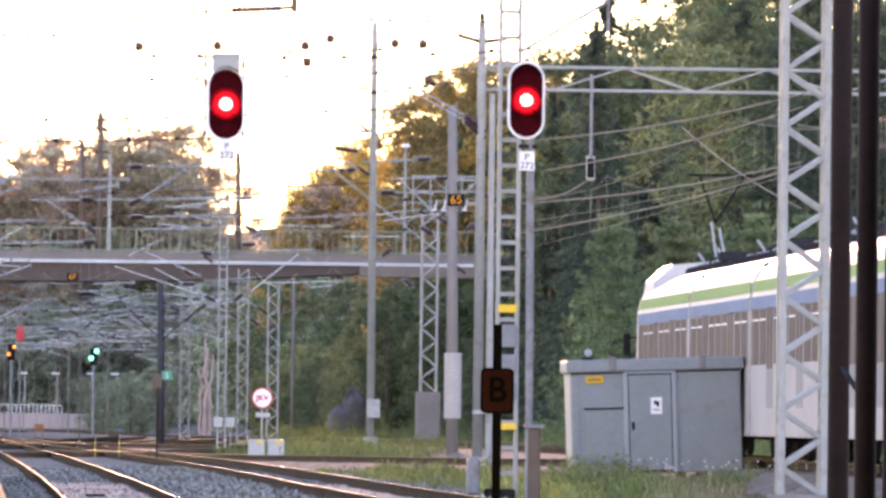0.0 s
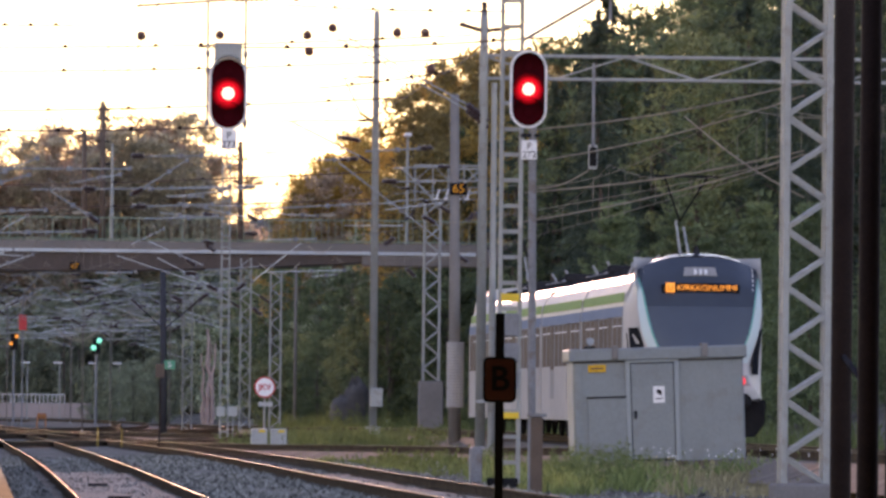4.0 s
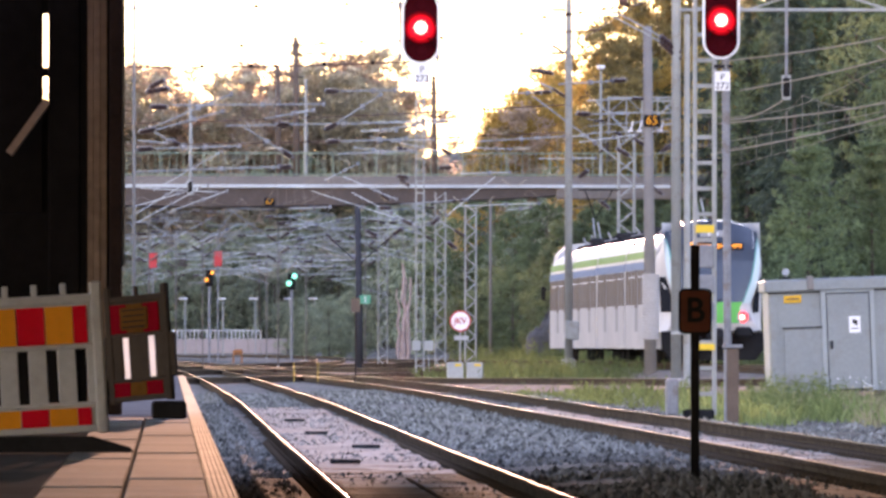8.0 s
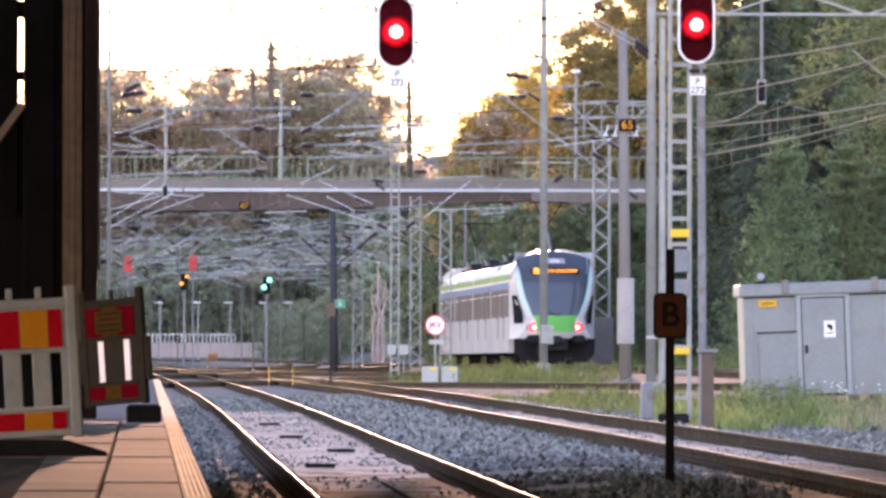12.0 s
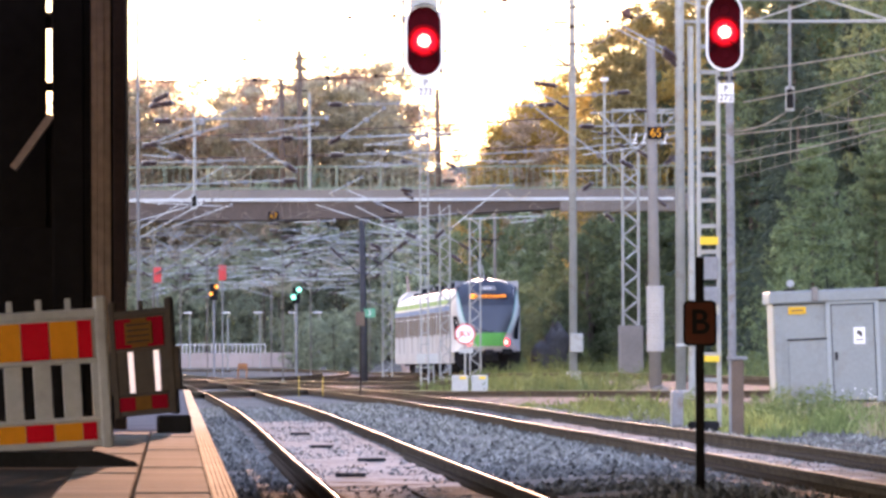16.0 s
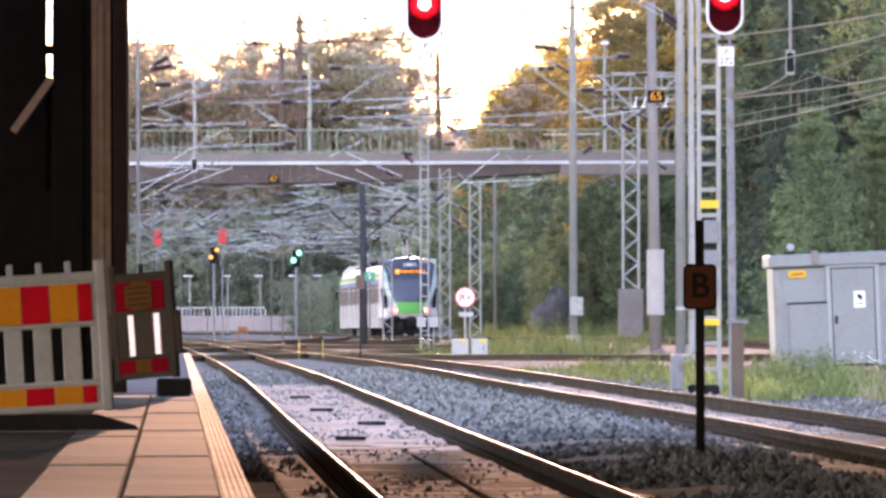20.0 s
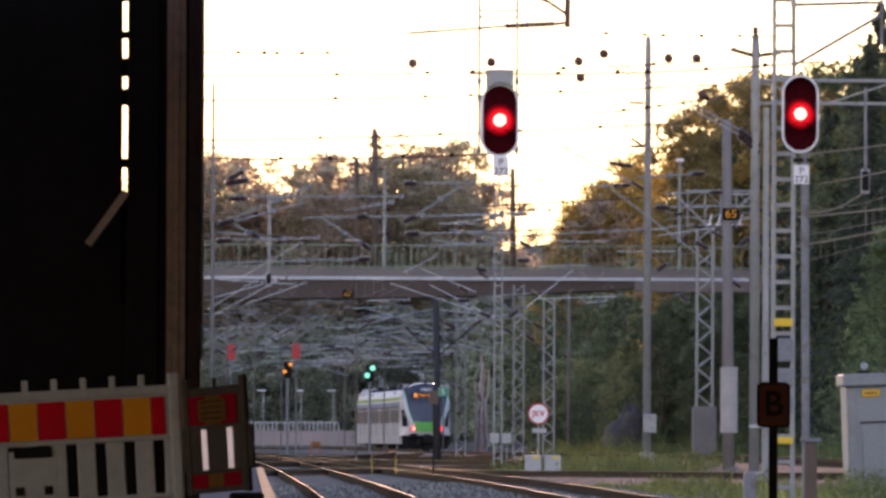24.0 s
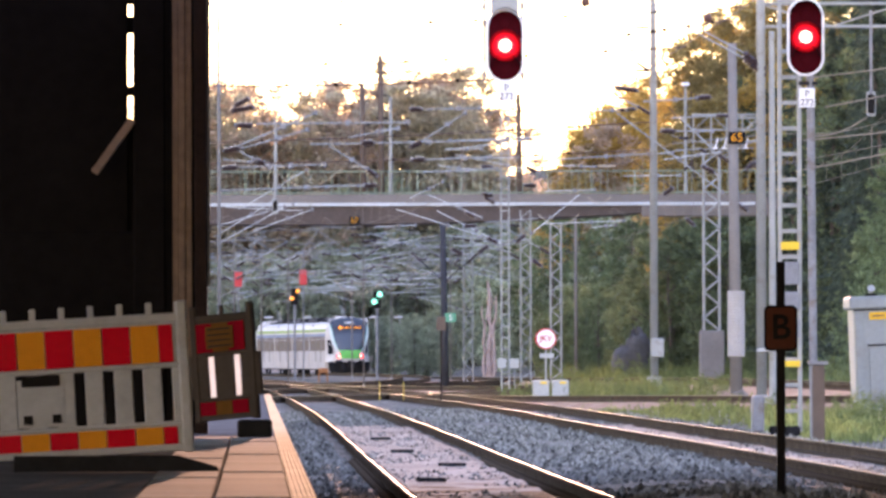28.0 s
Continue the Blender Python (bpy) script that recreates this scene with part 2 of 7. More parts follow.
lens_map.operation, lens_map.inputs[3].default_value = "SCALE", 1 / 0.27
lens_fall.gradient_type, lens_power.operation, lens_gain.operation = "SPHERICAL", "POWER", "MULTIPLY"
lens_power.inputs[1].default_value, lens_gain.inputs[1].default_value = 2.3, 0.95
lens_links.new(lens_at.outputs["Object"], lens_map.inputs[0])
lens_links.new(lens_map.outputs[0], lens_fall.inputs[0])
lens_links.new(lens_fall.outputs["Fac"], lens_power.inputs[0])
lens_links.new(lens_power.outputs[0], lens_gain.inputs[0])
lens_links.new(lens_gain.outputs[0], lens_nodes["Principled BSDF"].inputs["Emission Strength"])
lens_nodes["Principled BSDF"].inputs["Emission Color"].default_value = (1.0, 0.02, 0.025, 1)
GREEN_GLOW = shade("green_lamp", (0.06, 1.0, 0.6), 0.3, glow=0.16)
AMBER_GLOW = shade("amber_lamp", (1.0, 0.36, 0.03), 0.3, glow=0.14)
BARK = shade("tree_bark", (0.09, 0.07, 0.055), 0.9, 0.0, 0.35, 12, 1.5, 0.4)
# far bark lightened: distance haze is put into the colour
FAR_BARK = shade("hazed_far_bark", (0.24, 0.19, 0.16), 0.9, 0.0, 0.3, 12, 1.5, 0.3, spec=0.0)
CONIFER = leafy("conifer_needles", (0.038, 0.06, 0.042), (0.068, 0.097, 0.06), through_light=0.35)
PINE = leafy("young_pine_needles", (0.105, 0.155, 0.078), (0.155, 0.215, 0.102), through_light=0.42)
BROADLEAF = leafy("green_leaves", (0.088, 0.12, 0.06), (0.125, 0.165, 0.078))
# three far leaf colours, paled to hold the haze of distance
FAR_GREEN = leafy("hazed_green_far_leaves", (0.235, 0.275, 0.185), (0.30, 0.34, 0.225), through_light=0.55)
FAR_LEAF = leafy("hazed_far_leaves", (0.38, 0.285, 0.20), (0.47, 0.355, 0.255), through_light=0.75)
FAR_OLIVE = leafy("hazed_olive_leaves", (0.34, 0.30, 0.205), (0.43, 0.38, 0.26), through_light=0.7)
WHITE_FILM = leafy("slot_daylight_strip", (0.70, 0.82, 0.90), (0.70, 0.82, 0.90), through_light=0.97, even=True)
# dark versions of barrier plastic and films, with backlit shade in the colour
DARK_PLASTIC = shade("shaded_brown_plastic", (0.055, 0.045, 0.037), 0.6, 0.0, 0.2, 12, 1.5, 0.05, spec=0.0)
DULL_RED = shade("shaded_red_film", (0.20, 0.006, 0.012), 0.6, 0.0, 0.15, 12, 2, 0.0, spec=0.0)
DULL_ORANGE = shade("shaded_orange_film", (0.115, 0.052, 0.013), 0.6, 0.0, 0.2, 12, 2, 0.0, spec=0.0)
GREY_BEIGE = shade("grey_beige_casing", (0.38, 0.36, 0.33), 0.7, 0.0, 0.15, 12, 1.5, 0.05)
RUSTY_BROWN = shade("rusty_brown_tube", (0.12, 0.07, 0.05), 0.7, 0.0, 0.2, 12, 1.5, 0.05)
# turning leaves, yellowed further to hold the low sun's backlight
GOLDEN = leafy("turning_backlit_leaves", (0.34, 0.21, 0.05), (0.45, 0.30, 0.085), through_light=0.55)
OLIVE = leafy("olive_leaves", (0.20, 0.155, 0.06), (0.28, 0.21, 0.08), through_light=0.5)
GRASS = leafy("weeds", (0.072, 0.135, 0.034), (0.17, 0.20, 0.075), through_light=0.35)
RED_NET = shade("red_netting", (0.20, 0.02, 0.03), 0.8, 0.0, 0.3, 20, 3, 0.1, spec=0.0)
ROCK = shade("dark_rock", (0.075, 0.07, 0.063), 0.9, 0.0, 0.45, 6, 0.8, 0.8)
BARRIER_WALL = shade("pale_noise_wall", (0.34, 0.28, 0.26), 0.85, 0.0, 0.15, 6, 0.3, 0.1)


# ---- mesh building ----
class Shape:
    """Vertices and faces gathered from simple solids, later one mesh."""

    def __init__(self):
        self.v, self.f, self.smooth = [], [], False

    def add(self, pts, faces):
        k = len(self.v)
        self.v.extend(pts)
        self.f.extend(tuple(i + k for i in fc) for fc in faces)
        return self

    def box(self, c, size, b=0.0, turn=None):
        """A box with chamfered edges b wide."""
        hx, hy, hz = (d / 2 for d in size)
        b = min(b, hx * 0.8, hy * 0.8, hz * 0.8)
        if b <= 0:
            pts = [(sx * hx, sy * hy, sz * hz) for sx in (-1, 1) for sy in (-1, 1) for sz in (-1, 1)]
            faces = [(0, 1, 3, 2), (4, 6, 7, 5), (0, 4, 5, 1), (2, 3, 7, 6), (0, 2, 6, 4), (1, 5, 7, 3)]
        else:
            pts, at = [], {}
            for sx in (-1, 1):
                for sy in (-1, 1):
                    for sz in (-1, 1):
                        for ax in range(3):
                            p = [sx * (hx - b), sy * (hy - b), sz * (hz - b)]
                            p[ax] = (sx * hx, sy * hy, sz * hz)[ax]
                            at[sx, sy, sz, ax] = len(pts)
                            pts.append(tuple(p))
            faces = []
            for ax in range(3):
                o1, o2 = (ax + 1) % 3, (ax + 2) % 3
                for s in (-1, 1):
                    q = []
                    for a, c2 in ((-1, -1), (1, -1), (1, 1), (-1, 1)):
                        k = [0, 0, 0]
                        k[ax], k[o1], k[o2] = s, a, c2
                        q.append(at[(*k, ax)])
                    faces.append(tuple(q if s > 0 else q[::-1]))
                for a in (-1, 1):
                    for c2 in (-1, 1):
                        k0, k1 = [0, 0, 0], [0, 0, 0]
                        k0[ax], k0[o1], k0[o2] = -1, a, c2
                        k1[ax], k1[o1], k1[o2] = 1, a, c2
                        q = (at[(*k0, o1)], at[(*k1, o1)], at[(*k1, o2)], at[(*k0, o2)])
                        faces.append(q if a * c2 > 0 else q[::-1])
            for sx in (-1, 1):
                for sy in (-1, 1):
                    for sz in (-1, 1):
                        q = tuple(at[sx, sy, sz, ax] for ax in range(3))
                        faces.append(q if sx * sy * sz > 0 else q[::-1])
        m = turn.to_3x3() if turn else None
        out = []
        for p in pts:
            w = m @ Vector(p) if m else Vector(p)
            out.append((w.x + c[0], w.y + c[1], w.z + c[2]))
        return self.add(out, faces)

    def tube(self, p, q, r, n=8, r2=None, caps=True):
        """A round bar from p to q, tapering from r to r2."""
        p, q = Vector(p), Vector(q)
        d = (q - p)
        if d.length < 1e-6:
            return self
        side = d.orthogonal().normalized()
        up = d.cross(side).normalized()
        r2 = r if r2 is None else r2
        pts = []
        for c, rr in ((p, r), (q, r2)):
            for i in range(n):
                a = 2 * math.pi * i / n
                w = c + (side * math.cos(a) + up * math.sin(a)) * rr
                pts.append(tuple(w))
        faces = [(i, (i + 1) % n, n + (i + 1) % n, n + i) for i in range(n)]
        if caps:
            faces += [tuple(range(n - 1, -1, -1)), tuple(range(n, 2 * n))]
        return self.add(pts, faces)

    def path(self, pts, r, n=5):
        k, m = len(self.v), len(pts)
        for i, p in enumerate(pts):
            d = (Vector(pts[min(i + 1, m - 1)]) - Vector(pts[max(i - 1, 0)])).normalized()
            side = Vector((d.y, -d.x, 0)).normalized()
            up = side.cross(d)
            for j in range(n):
                a = 2 * math.pi * j / n
                self.v.append(tuple(Vector(p) + (side * math.cos(a) + up * math.sin(a)) * r))
        for i in range(m - 1):
            for j in range(n):
                a, b = k + i * n + j, k + i * n + (j + 1) % n
                self.f.append((a, b, b + n, a + n))
        return self

    def bar(self, p, q, w):
        """A square bar from p to q."""
        return self.tube(p, q, w * 0.7071, 4)

    def turned(self, p, q, profile, n=10):
        """A solid of revolution about the line from p to q; profile: (share of the length, radius)."""
        p, q = Vector(p), Vector(q)
        d = q - p
        side = d.orthogonal().normalized()
        up = d.cross(side).normalized()
        pts = []
        for s, r in profile:
            for i in range(n):
                a = 2 * math.pi * i / n
                pts.append(tuple(p + d * s + (side * math.cos(a) + up * math.sin(a)) * r))
        faces = []
        for k in range(len(profile) - 1):
            for i in range(n):
                j = (i + 1) % n
                faces.append((k * n + i, k * n + j, (k + 1) * n + j, (k + 1) * n + i))
        faces.append(tuple(range(n - 1, -1, -1)))
        e = (len(profile) - 1) * n
        faces.append(tuple(range(e, e + n)))
        return self.add(pts, faces)

    def prism(self, outline, y0, y1):
        """An outline in x and z pushed from y0 to y1."""
        n = len(outline)
        pts = [(x, y0, z) for x, z in outline] + [(x, y1, z) for x, z in outline]
        faces = [(i, (i + 1) % n, n + (i + 1) % n, n + i) for i in range(n)]
        return self.add(pts, faces + [tuple(range(n - 1, -1, -1)), tuple(range(n, 2 * n))])

    def sweep(self, outline, line):
        """An outline (x, z) swept along a line of (x, y, z) that runs mostly along y."""
        n, k = len(outline), len(self.v)
        for i, p in enumerate(line):
            a, b = Vector(line[max(i - 1, 0)]), Vector(line[min(i + 1, len(line) - 1)])
            d = (b - a).normalized()
            right = Vector((d.y, -d.x, 0)).normalized()
            for x, z in outline:
                self.v.append((p[0] + right.x * x, p[1] + right.y * x, p[2] + z))
        for i in range(len(line) - 1):
            for j in range(n):
                a, b = k + i * n + j, k + i * n + (j + 1) % n
                self.f.append((a, b, b + n, a + n))
        self.f.append(tuple(k + j for j in range(n - 1, -1, -1)))
        e = k + (len(line) - 1) * n
        self.f.append(tuple(e + j for j in range(n)))
        return self


def mesh_of(name, shape, material, smooth=False):
    me = bpy.data.meshes.new(name)
    me.from_pydata(shape.v, [], shape.f)
    me.materials.append(material)
    if smooth:
        me.polygons.foreach_set("use_smooth", [True] * len(me.polygons))
    me.update()
    return me


def part(name, shape, material, parent, label="", smooth=False):
    """One mesh under a thing or a part."""
    ob = new(name, mesh_of(name, shape, material, smooth) if isinstance(shape, Shape) else shape)
    ob.parent = parent
    return tagged(ob, label)


def thing(name, label, category, at=(0, 0, 0), turn=0.0, group="", kind=""):
    ob = new(name)
    ob.empty_display_size = 0.2
    ob.matrix_basis = pose(*at, 0, 0, turn)
    return tagged(ob, label, category, group, kind)


def single(name, shape, material, label, category, kind="", group="", at=(0, 0, 0), turn=0.0, smooth=False):
    ob = new(name, mesh_of(name, shape, material, smooth))
    ob.matrix_basis = pose(*at, 0, 0, turn)
    return tagged(ob, label, category, group, kind)


def writing(name, text, size, material, parent, m, label="", bold=0.0):
    """Letters as a flat mesh with the built-in font."""
    cu = bpy.data.curves.new(name, "FONT")
    cu.body, cu.size, cu.extrude, cu.align_x, cu.align_y, cu.offset = text, size, 0.003, "CENTER", "CENTER", bold
    tmp = bpy.data.objects.new("tmp", cu)
    scene.collection.objects.link(tmp)
    bpy.context.view_layer.update()
    me = bpy.data.meshes.new_from_object(tmp.evaluated_get(bpy.context.evaluated_depsgraph_get()))
    bpy.data.objects.remove(tmp)
    bpy.data.curves.remove(cu)
    me.materials.clear()
    me.materials.append(material)
    ob = new(name, me)
    ob.parent = parent
    ob.matrix_basis = m
    return tagged(ob, label)


def smooth_line(points, step=3.0):
    """A smooth line through control points."""
    out = []
    for i in range(len(points) - 1):
        p0, p1, p2, p3 = (Vector(points[min(max(k, 0), len(points) - 1)]) for k in (i - 1, i, i + 1, i + 2))
        n = max(1, int((p2 - p1).length / step))
        for j in range(n):
            t = j / n
            out.append(tuple(0.5 * ((2 * p1) + (p2 - p0) * t + (2 * p0 - 5 * p1 + 4 * p2 - p3) * t * t + (3 * p1 - p0 - 3 * p2 + p3) * t ** 3)))
    out.append(tuple(points[-1]))
    return out


def ramp(a, b, v):
    t = min(1.0, max(0.0, (v - a) / (b - a)))
    return t * t * (3 - 2 * t)


def land(x, y):
    """Height of the ground: a flat yard, a slightly higher yard to the right, a wooded slope and far hills."""
    z = -0.34
    z += 0.22 * ramp(8.6, 11.0, x) * ramp(150, 185, y) * (1 - ramp(400, 520, y))
    z += 7.0 * ramp(21, 60, x) * ramp(120, 320, y) + 10.0 * ramp(40, 140, x)
    z += 5.0 * ramp(14, 45, x) * ramp(470, 700, y)
    z += 14.0 * ramp(780, 1100, y) + 22.0 * ramp(1100, 2600, y)
    return z


# ---- ground ----
xs = [-1500, -600, -250, -120, -70, -45] + [-30 + 2.0 * i for i in range(56)] + [90, 105, 125, 150, 200, 350, 700, 1500]
ys = [-400, -120, -40] + [4.0 * i for i in range(0, 60)] + [240 + 8.0 * i for i in range(0, 60)] + [740, 780, 830, 890, 960, 1050, 1200, 1500, 1900, 2600, 4200]
g = Shape()
for y in ys:
    for x in xs:
        g.v.append((x, y, land(x, y) + 0.03 * noise.noise((x * 0.3, y * 0.12, 0))))
nx = len(xs)
for j in range(len(ys) - 1):
    for i in range(nx - 1):
        a = j * nx + i
        g.f.append((a, a + 1, a + nx + 1, a + nx))
single("ground", g, DIRT, "gravelly railway yard soil with patches of weeds", "ground", "structure", smooth=True)

# ---- tracks: centre lines at rail-head height ----
TRAIN_LINE = smooth_line([(16.6, 20, 0.42), (16.6, 60, 0.42), (16.55, 143, 0.42), (16.55, 210, 0.42), (16.5, 250, 0.42), (16.12, 292, 0.42), (15.55, 342, 0.4), (15.15, 385, 0.33), (14.68, 420, 0.26), (14.1, 462, 0.2),
                          (12.85, 525, 0.09), (12.2, 565, 0.04), (11.52, 600, -0.02), (10.65, 634, -0.06), (9.55, 665, -0.08), (8.15, 695, -0.08), (6.9, 715, -0.08), (5.4, 735, -0.08), (3.2, 762, -0.08), (0.9, 786, -0.08)], 2.0)
LINES = {
    "platform_track": smooth_line([(2.08, -15, 0), (2.08, 100, 0), (2.05, 200, 0), (1.5, 322, 0), (0.6, 430, 0), (-0.6, 560, 0), (-3, 760, 0)]),
    "middle_track": smooth_line([(6.62, -15, 0.03), (6.62, 100, 0.03), (6.35, 156, 0.03), (6.1, 221, 0.03), (5.0, 300, 0.02), (3.4, 380, 0.0), (1.6, 460, 0.0), (-0.6, 560, 0.0)]),
    "diagonal_track": smooth_line([(16.48, 165, 0.42), (16.0, 194, 0.38), (15.0, 213, 0.29), (13.2, 236, 0.18), (10.6, 262, 0.10), (7.7, 280, 0.03), (5.1, 297, 0.02)]),
    "departure_track": TRAIN_LINE,
    "crossover_track": smooth_line([(-9, 290, 0), (-3, 330, 0), (4, 385, 0), (10.5, 450, 0.1), (12.6, 520, 0.12)]),
    "yard_track": smooth_line([(-13, 200, 0), (-9, 300, 0), (-2, 390, 0), (6, 470, 0.02), (9.0, 540, 0.05), (9.3, 600, 0.1), (6.0, 700, 0.1)]),
    "left_track": smooth_line([(-14, 60, 0), (-13, 300, 0), (-8, 420, 0), (-3, 520, 0), (-6, 640, 0), (-12, 790, 0)]),
    "scissors_track": smooth_line([(-6, 255, 0.0), (1, 288, 0), (8, 326, 0.02), (13.0, 372, 0.1)]),
    "far_ladder_track": smooth_line([(-9, 320, 0), (-1, 362, 0), (7.5, 405, 0), (12.5, 462, 0.1)]),
    "cross_track": smooth_line([(12.5, 330, 0.2), (8.0, 372, 0.05), (2.5, 415, 0), (-5, 470, 0)]),
}
RAIL_FOOT = [(-0.075, -0.172), (0.075, -0.172), (0.075, -0.155), (0.012, -0.135), (0.012, -0.05), (0.036, -0.038), (0.036, -0.006), (-0.036, -0.006), (-0.036, -0.038), (-0.012, -0.05), (-0.012, -0.135), (-0.075, -0.155)]
RAIL_HEAD = [(-0.009, -0.005), (0.002, -0.005), (0.001, 0.001), (-0.008, 0.001)]


def offset(line, d):
    out = []
    for i, p in enumerate(line):
        a, b = Vector(line[max(i - 1, 0)]), Vector(line[min(i + 1, len(line) - 1)])
        v = (b - a).normalized()
        out.append((p[0] + v.y * d, p[1] - v.x * d, p[2]))
    return out


def track(name, line):
    near = name in ("platform_track", "middle_track")
    t = thing(name, "railway track with rusty rails and polished heads on grey ballast", "track", kind="structure")
    bed = Shape().sweep([(-2.7, -0.55), (-1.75, -0.19), (1.75, -0.19), (2.7, -0.55)], [p for p in line if not near or p[1] > 176])
    part("ballast_bed", bed, BALLAST if near else BALLAST_RUSTY, t)
    for side in (-1, 1):
        r = part("rail", Shape().sweep(RAIL_FOOT, offset(line, side * 0.797)), RUST, t)
        part("running_surface", Shape().sweep(RAIL_HEAD, offset(line, side * 0.797)), POLISHED, r, "polished steel rail head")
    return t


TRACKS = {n: track(n, l) for n, l in LINES.items()}

# ballast shoulder between the platform and the second track, humped between the tracks
bed = Shape()
bx = [0.36 + 0.22 * i for i in range(42)]
by = [10 + 0.9 * i for i in range(190)]
for y in by:
    for x in bx:
        z = -0.145 + 0.03 * noise.noise((x * 1.3, y * 0.5, 3)) + 0.012 * noise.noise((x * 6, y * 4, 7))
        z += 0.07 * math.exp(-((x - 4.3) / 0.8) ** 2) - 0.05 * math.exp(-((x - 0.6) / 0.3) ** 2)
        if 1.1 < x < 2.9 or 5.7 < x < 7.5:
            z += 0.004 + 0.02 * noise.noise((x * 3.1, y * 0.9, 11))
        bed.v.append((x, y, z - 0.3 * ramp(8.3, 9.5, x)))
dusty = Shape()
dusty.v = bed.v
for j in range(len(by) - 1):
    for i in range(len(bx) - 1):
        a = j * len(bx) + i
        inside = 1.36 < bx[i] + 0.11 < 2.8 or 5.9 < bx[i] + 0.11 < 7.3
        (dusty if inside else bed).f.append((a, a + 1, a + len(bx) + 1, a + len(bx)))
single("dusty_ballast", dusty, DUSTY, "pale dusty ballast between the near rails", "ballast", "stuff", smooth=True)
single("ballast", bed, BALLAST, "grey crushed-stone ballast between the near tracks", "ballast", "stuff", smooth=True)

# ---- platform, paving, tactile strip ----
DECK_Z = 0.42
platform = thing("platform", "low station platform with pale paving and a worn tactile strip", "platform", kind="structure")
part("core", Shape().prism([(-14, -0.6), (0.27, -0.6), (0.27, 0.30), (-14, 0.30)], -12, 190), CONCRETE, platform)
part("edge_beam", Shape().prism([(0.185, 0.301), (0.32, 0.301), (0.32, DECK_Z - 0.015), (0.305, DECK_Z), (0.185, DECK_Z)], -12, 190), TACTILE, platform, "worn yellowish platform edge")
groove = Shape()
for k in range(5):
    groove.box((0.198 + 0.025 * k, 89, DECK_Z + 0.002), (0.014, 202, 0.010), 0.002)
part("tactile_ribs", groove, TACTILE, platform, "ribbed tactile strip")
part("asphalt", Shape().prism([(-14, 0.301), (-0.615, 0.301), (-0.615, DECK_Z - 0.012), (-14, DECK_Z - 0.012)], -12, 190), ASPHALT, platform, "dark worn asphalt")

part("outer_asphalt", Shape().prism([(-0.6, 0.301), (0.183, 0.301), (0.183, DECK_Z - 0.012), (-0.6, DECK_Z - 0.012)], 87.0, 190), ASPHALT, platform, "dark asphalt past the paving")

# ---- unseen deck added to shade the near tracks, row of posts ----
part_deck = thing("overhead_deck", "unseen concrete deck added over the near tracks to shade them", "deck", kind="structure")
part("slab", Shape().box((-1.3, 14, 6.15), (26.2, 149, 0.7), 0.04), CONCRETE, part_deck)
# wall out of view to block side light; sheet to blacken the post gaps
part("side_wall", Shape().box((11.6, 14, 2.6), (0.3, 149, 6.4)), DARK_BOARD, part_deck, "unseen dark wall added to block light from the right")
part("side_boarding", Shape().box((9.36, 82.0, 2.85), (0.06, 29, 6.2)), DARK_BOARD, part_deck, "dark sheet added to black out the gaps between the posts")
for k in range(14):
    y = 99.6 - 3.0 * k
    p = thing("round_post", "dark brown round post on a pale concrete foot beside the track", "post", (9.02, y, 0), group="posts under the deck")
    part("shaft", Shape().turned((0, 0, -0.1), (0, 0, 5.82 if y < 88 else 6.2), [(0, 0.1), (0.01, 0.11), (0.99, 0.105), (1, 0.1)], 14), BROWN_STEEL, p, smooth=True)
    part("foot", Shape().box((0, 0, -0.22), (0.34, 0.34, 0.26), 0.03), CONCRETE, p, "pale concrete foot")
    if k in (1, 4):
        part("brace", Shape().tube((0, -0.05, 1.35), (0.02, 3.3, 1.75), 0.03), DARK_STEEL, p)

# ---- boarded site structure on the platform ----
site = thing("site_boarding", "tall dark site boarding with narrow light gaps on the platform", "boarding", (0, 90, DECK_Z))
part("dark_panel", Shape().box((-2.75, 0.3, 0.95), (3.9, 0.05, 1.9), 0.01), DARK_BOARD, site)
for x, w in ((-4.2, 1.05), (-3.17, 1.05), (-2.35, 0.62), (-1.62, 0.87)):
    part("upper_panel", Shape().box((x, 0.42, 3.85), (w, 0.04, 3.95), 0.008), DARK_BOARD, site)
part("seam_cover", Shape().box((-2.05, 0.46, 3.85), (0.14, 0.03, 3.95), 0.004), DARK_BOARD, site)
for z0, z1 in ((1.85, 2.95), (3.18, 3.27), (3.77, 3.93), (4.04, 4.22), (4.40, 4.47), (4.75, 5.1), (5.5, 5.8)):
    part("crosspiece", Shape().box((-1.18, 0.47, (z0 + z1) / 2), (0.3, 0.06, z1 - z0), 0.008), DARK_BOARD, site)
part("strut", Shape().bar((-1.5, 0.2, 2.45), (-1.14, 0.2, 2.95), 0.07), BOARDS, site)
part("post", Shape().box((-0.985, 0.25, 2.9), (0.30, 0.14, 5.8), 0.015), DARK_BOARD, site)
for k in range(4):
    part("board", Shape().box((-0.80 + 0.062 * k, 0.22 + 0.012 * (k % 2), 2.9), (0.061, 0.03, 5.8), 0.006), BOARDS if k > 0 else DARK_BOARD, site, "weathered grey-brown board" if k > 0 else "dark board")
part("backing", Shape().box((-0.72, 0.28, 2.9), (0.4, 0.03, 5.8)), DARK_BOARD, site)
part("corner_post", Shape().box((-0.50, 0.3, 2.9), (0.12, 0.5, 5.8), 0.01), BROWN_STEEL, site, "dark corner post")
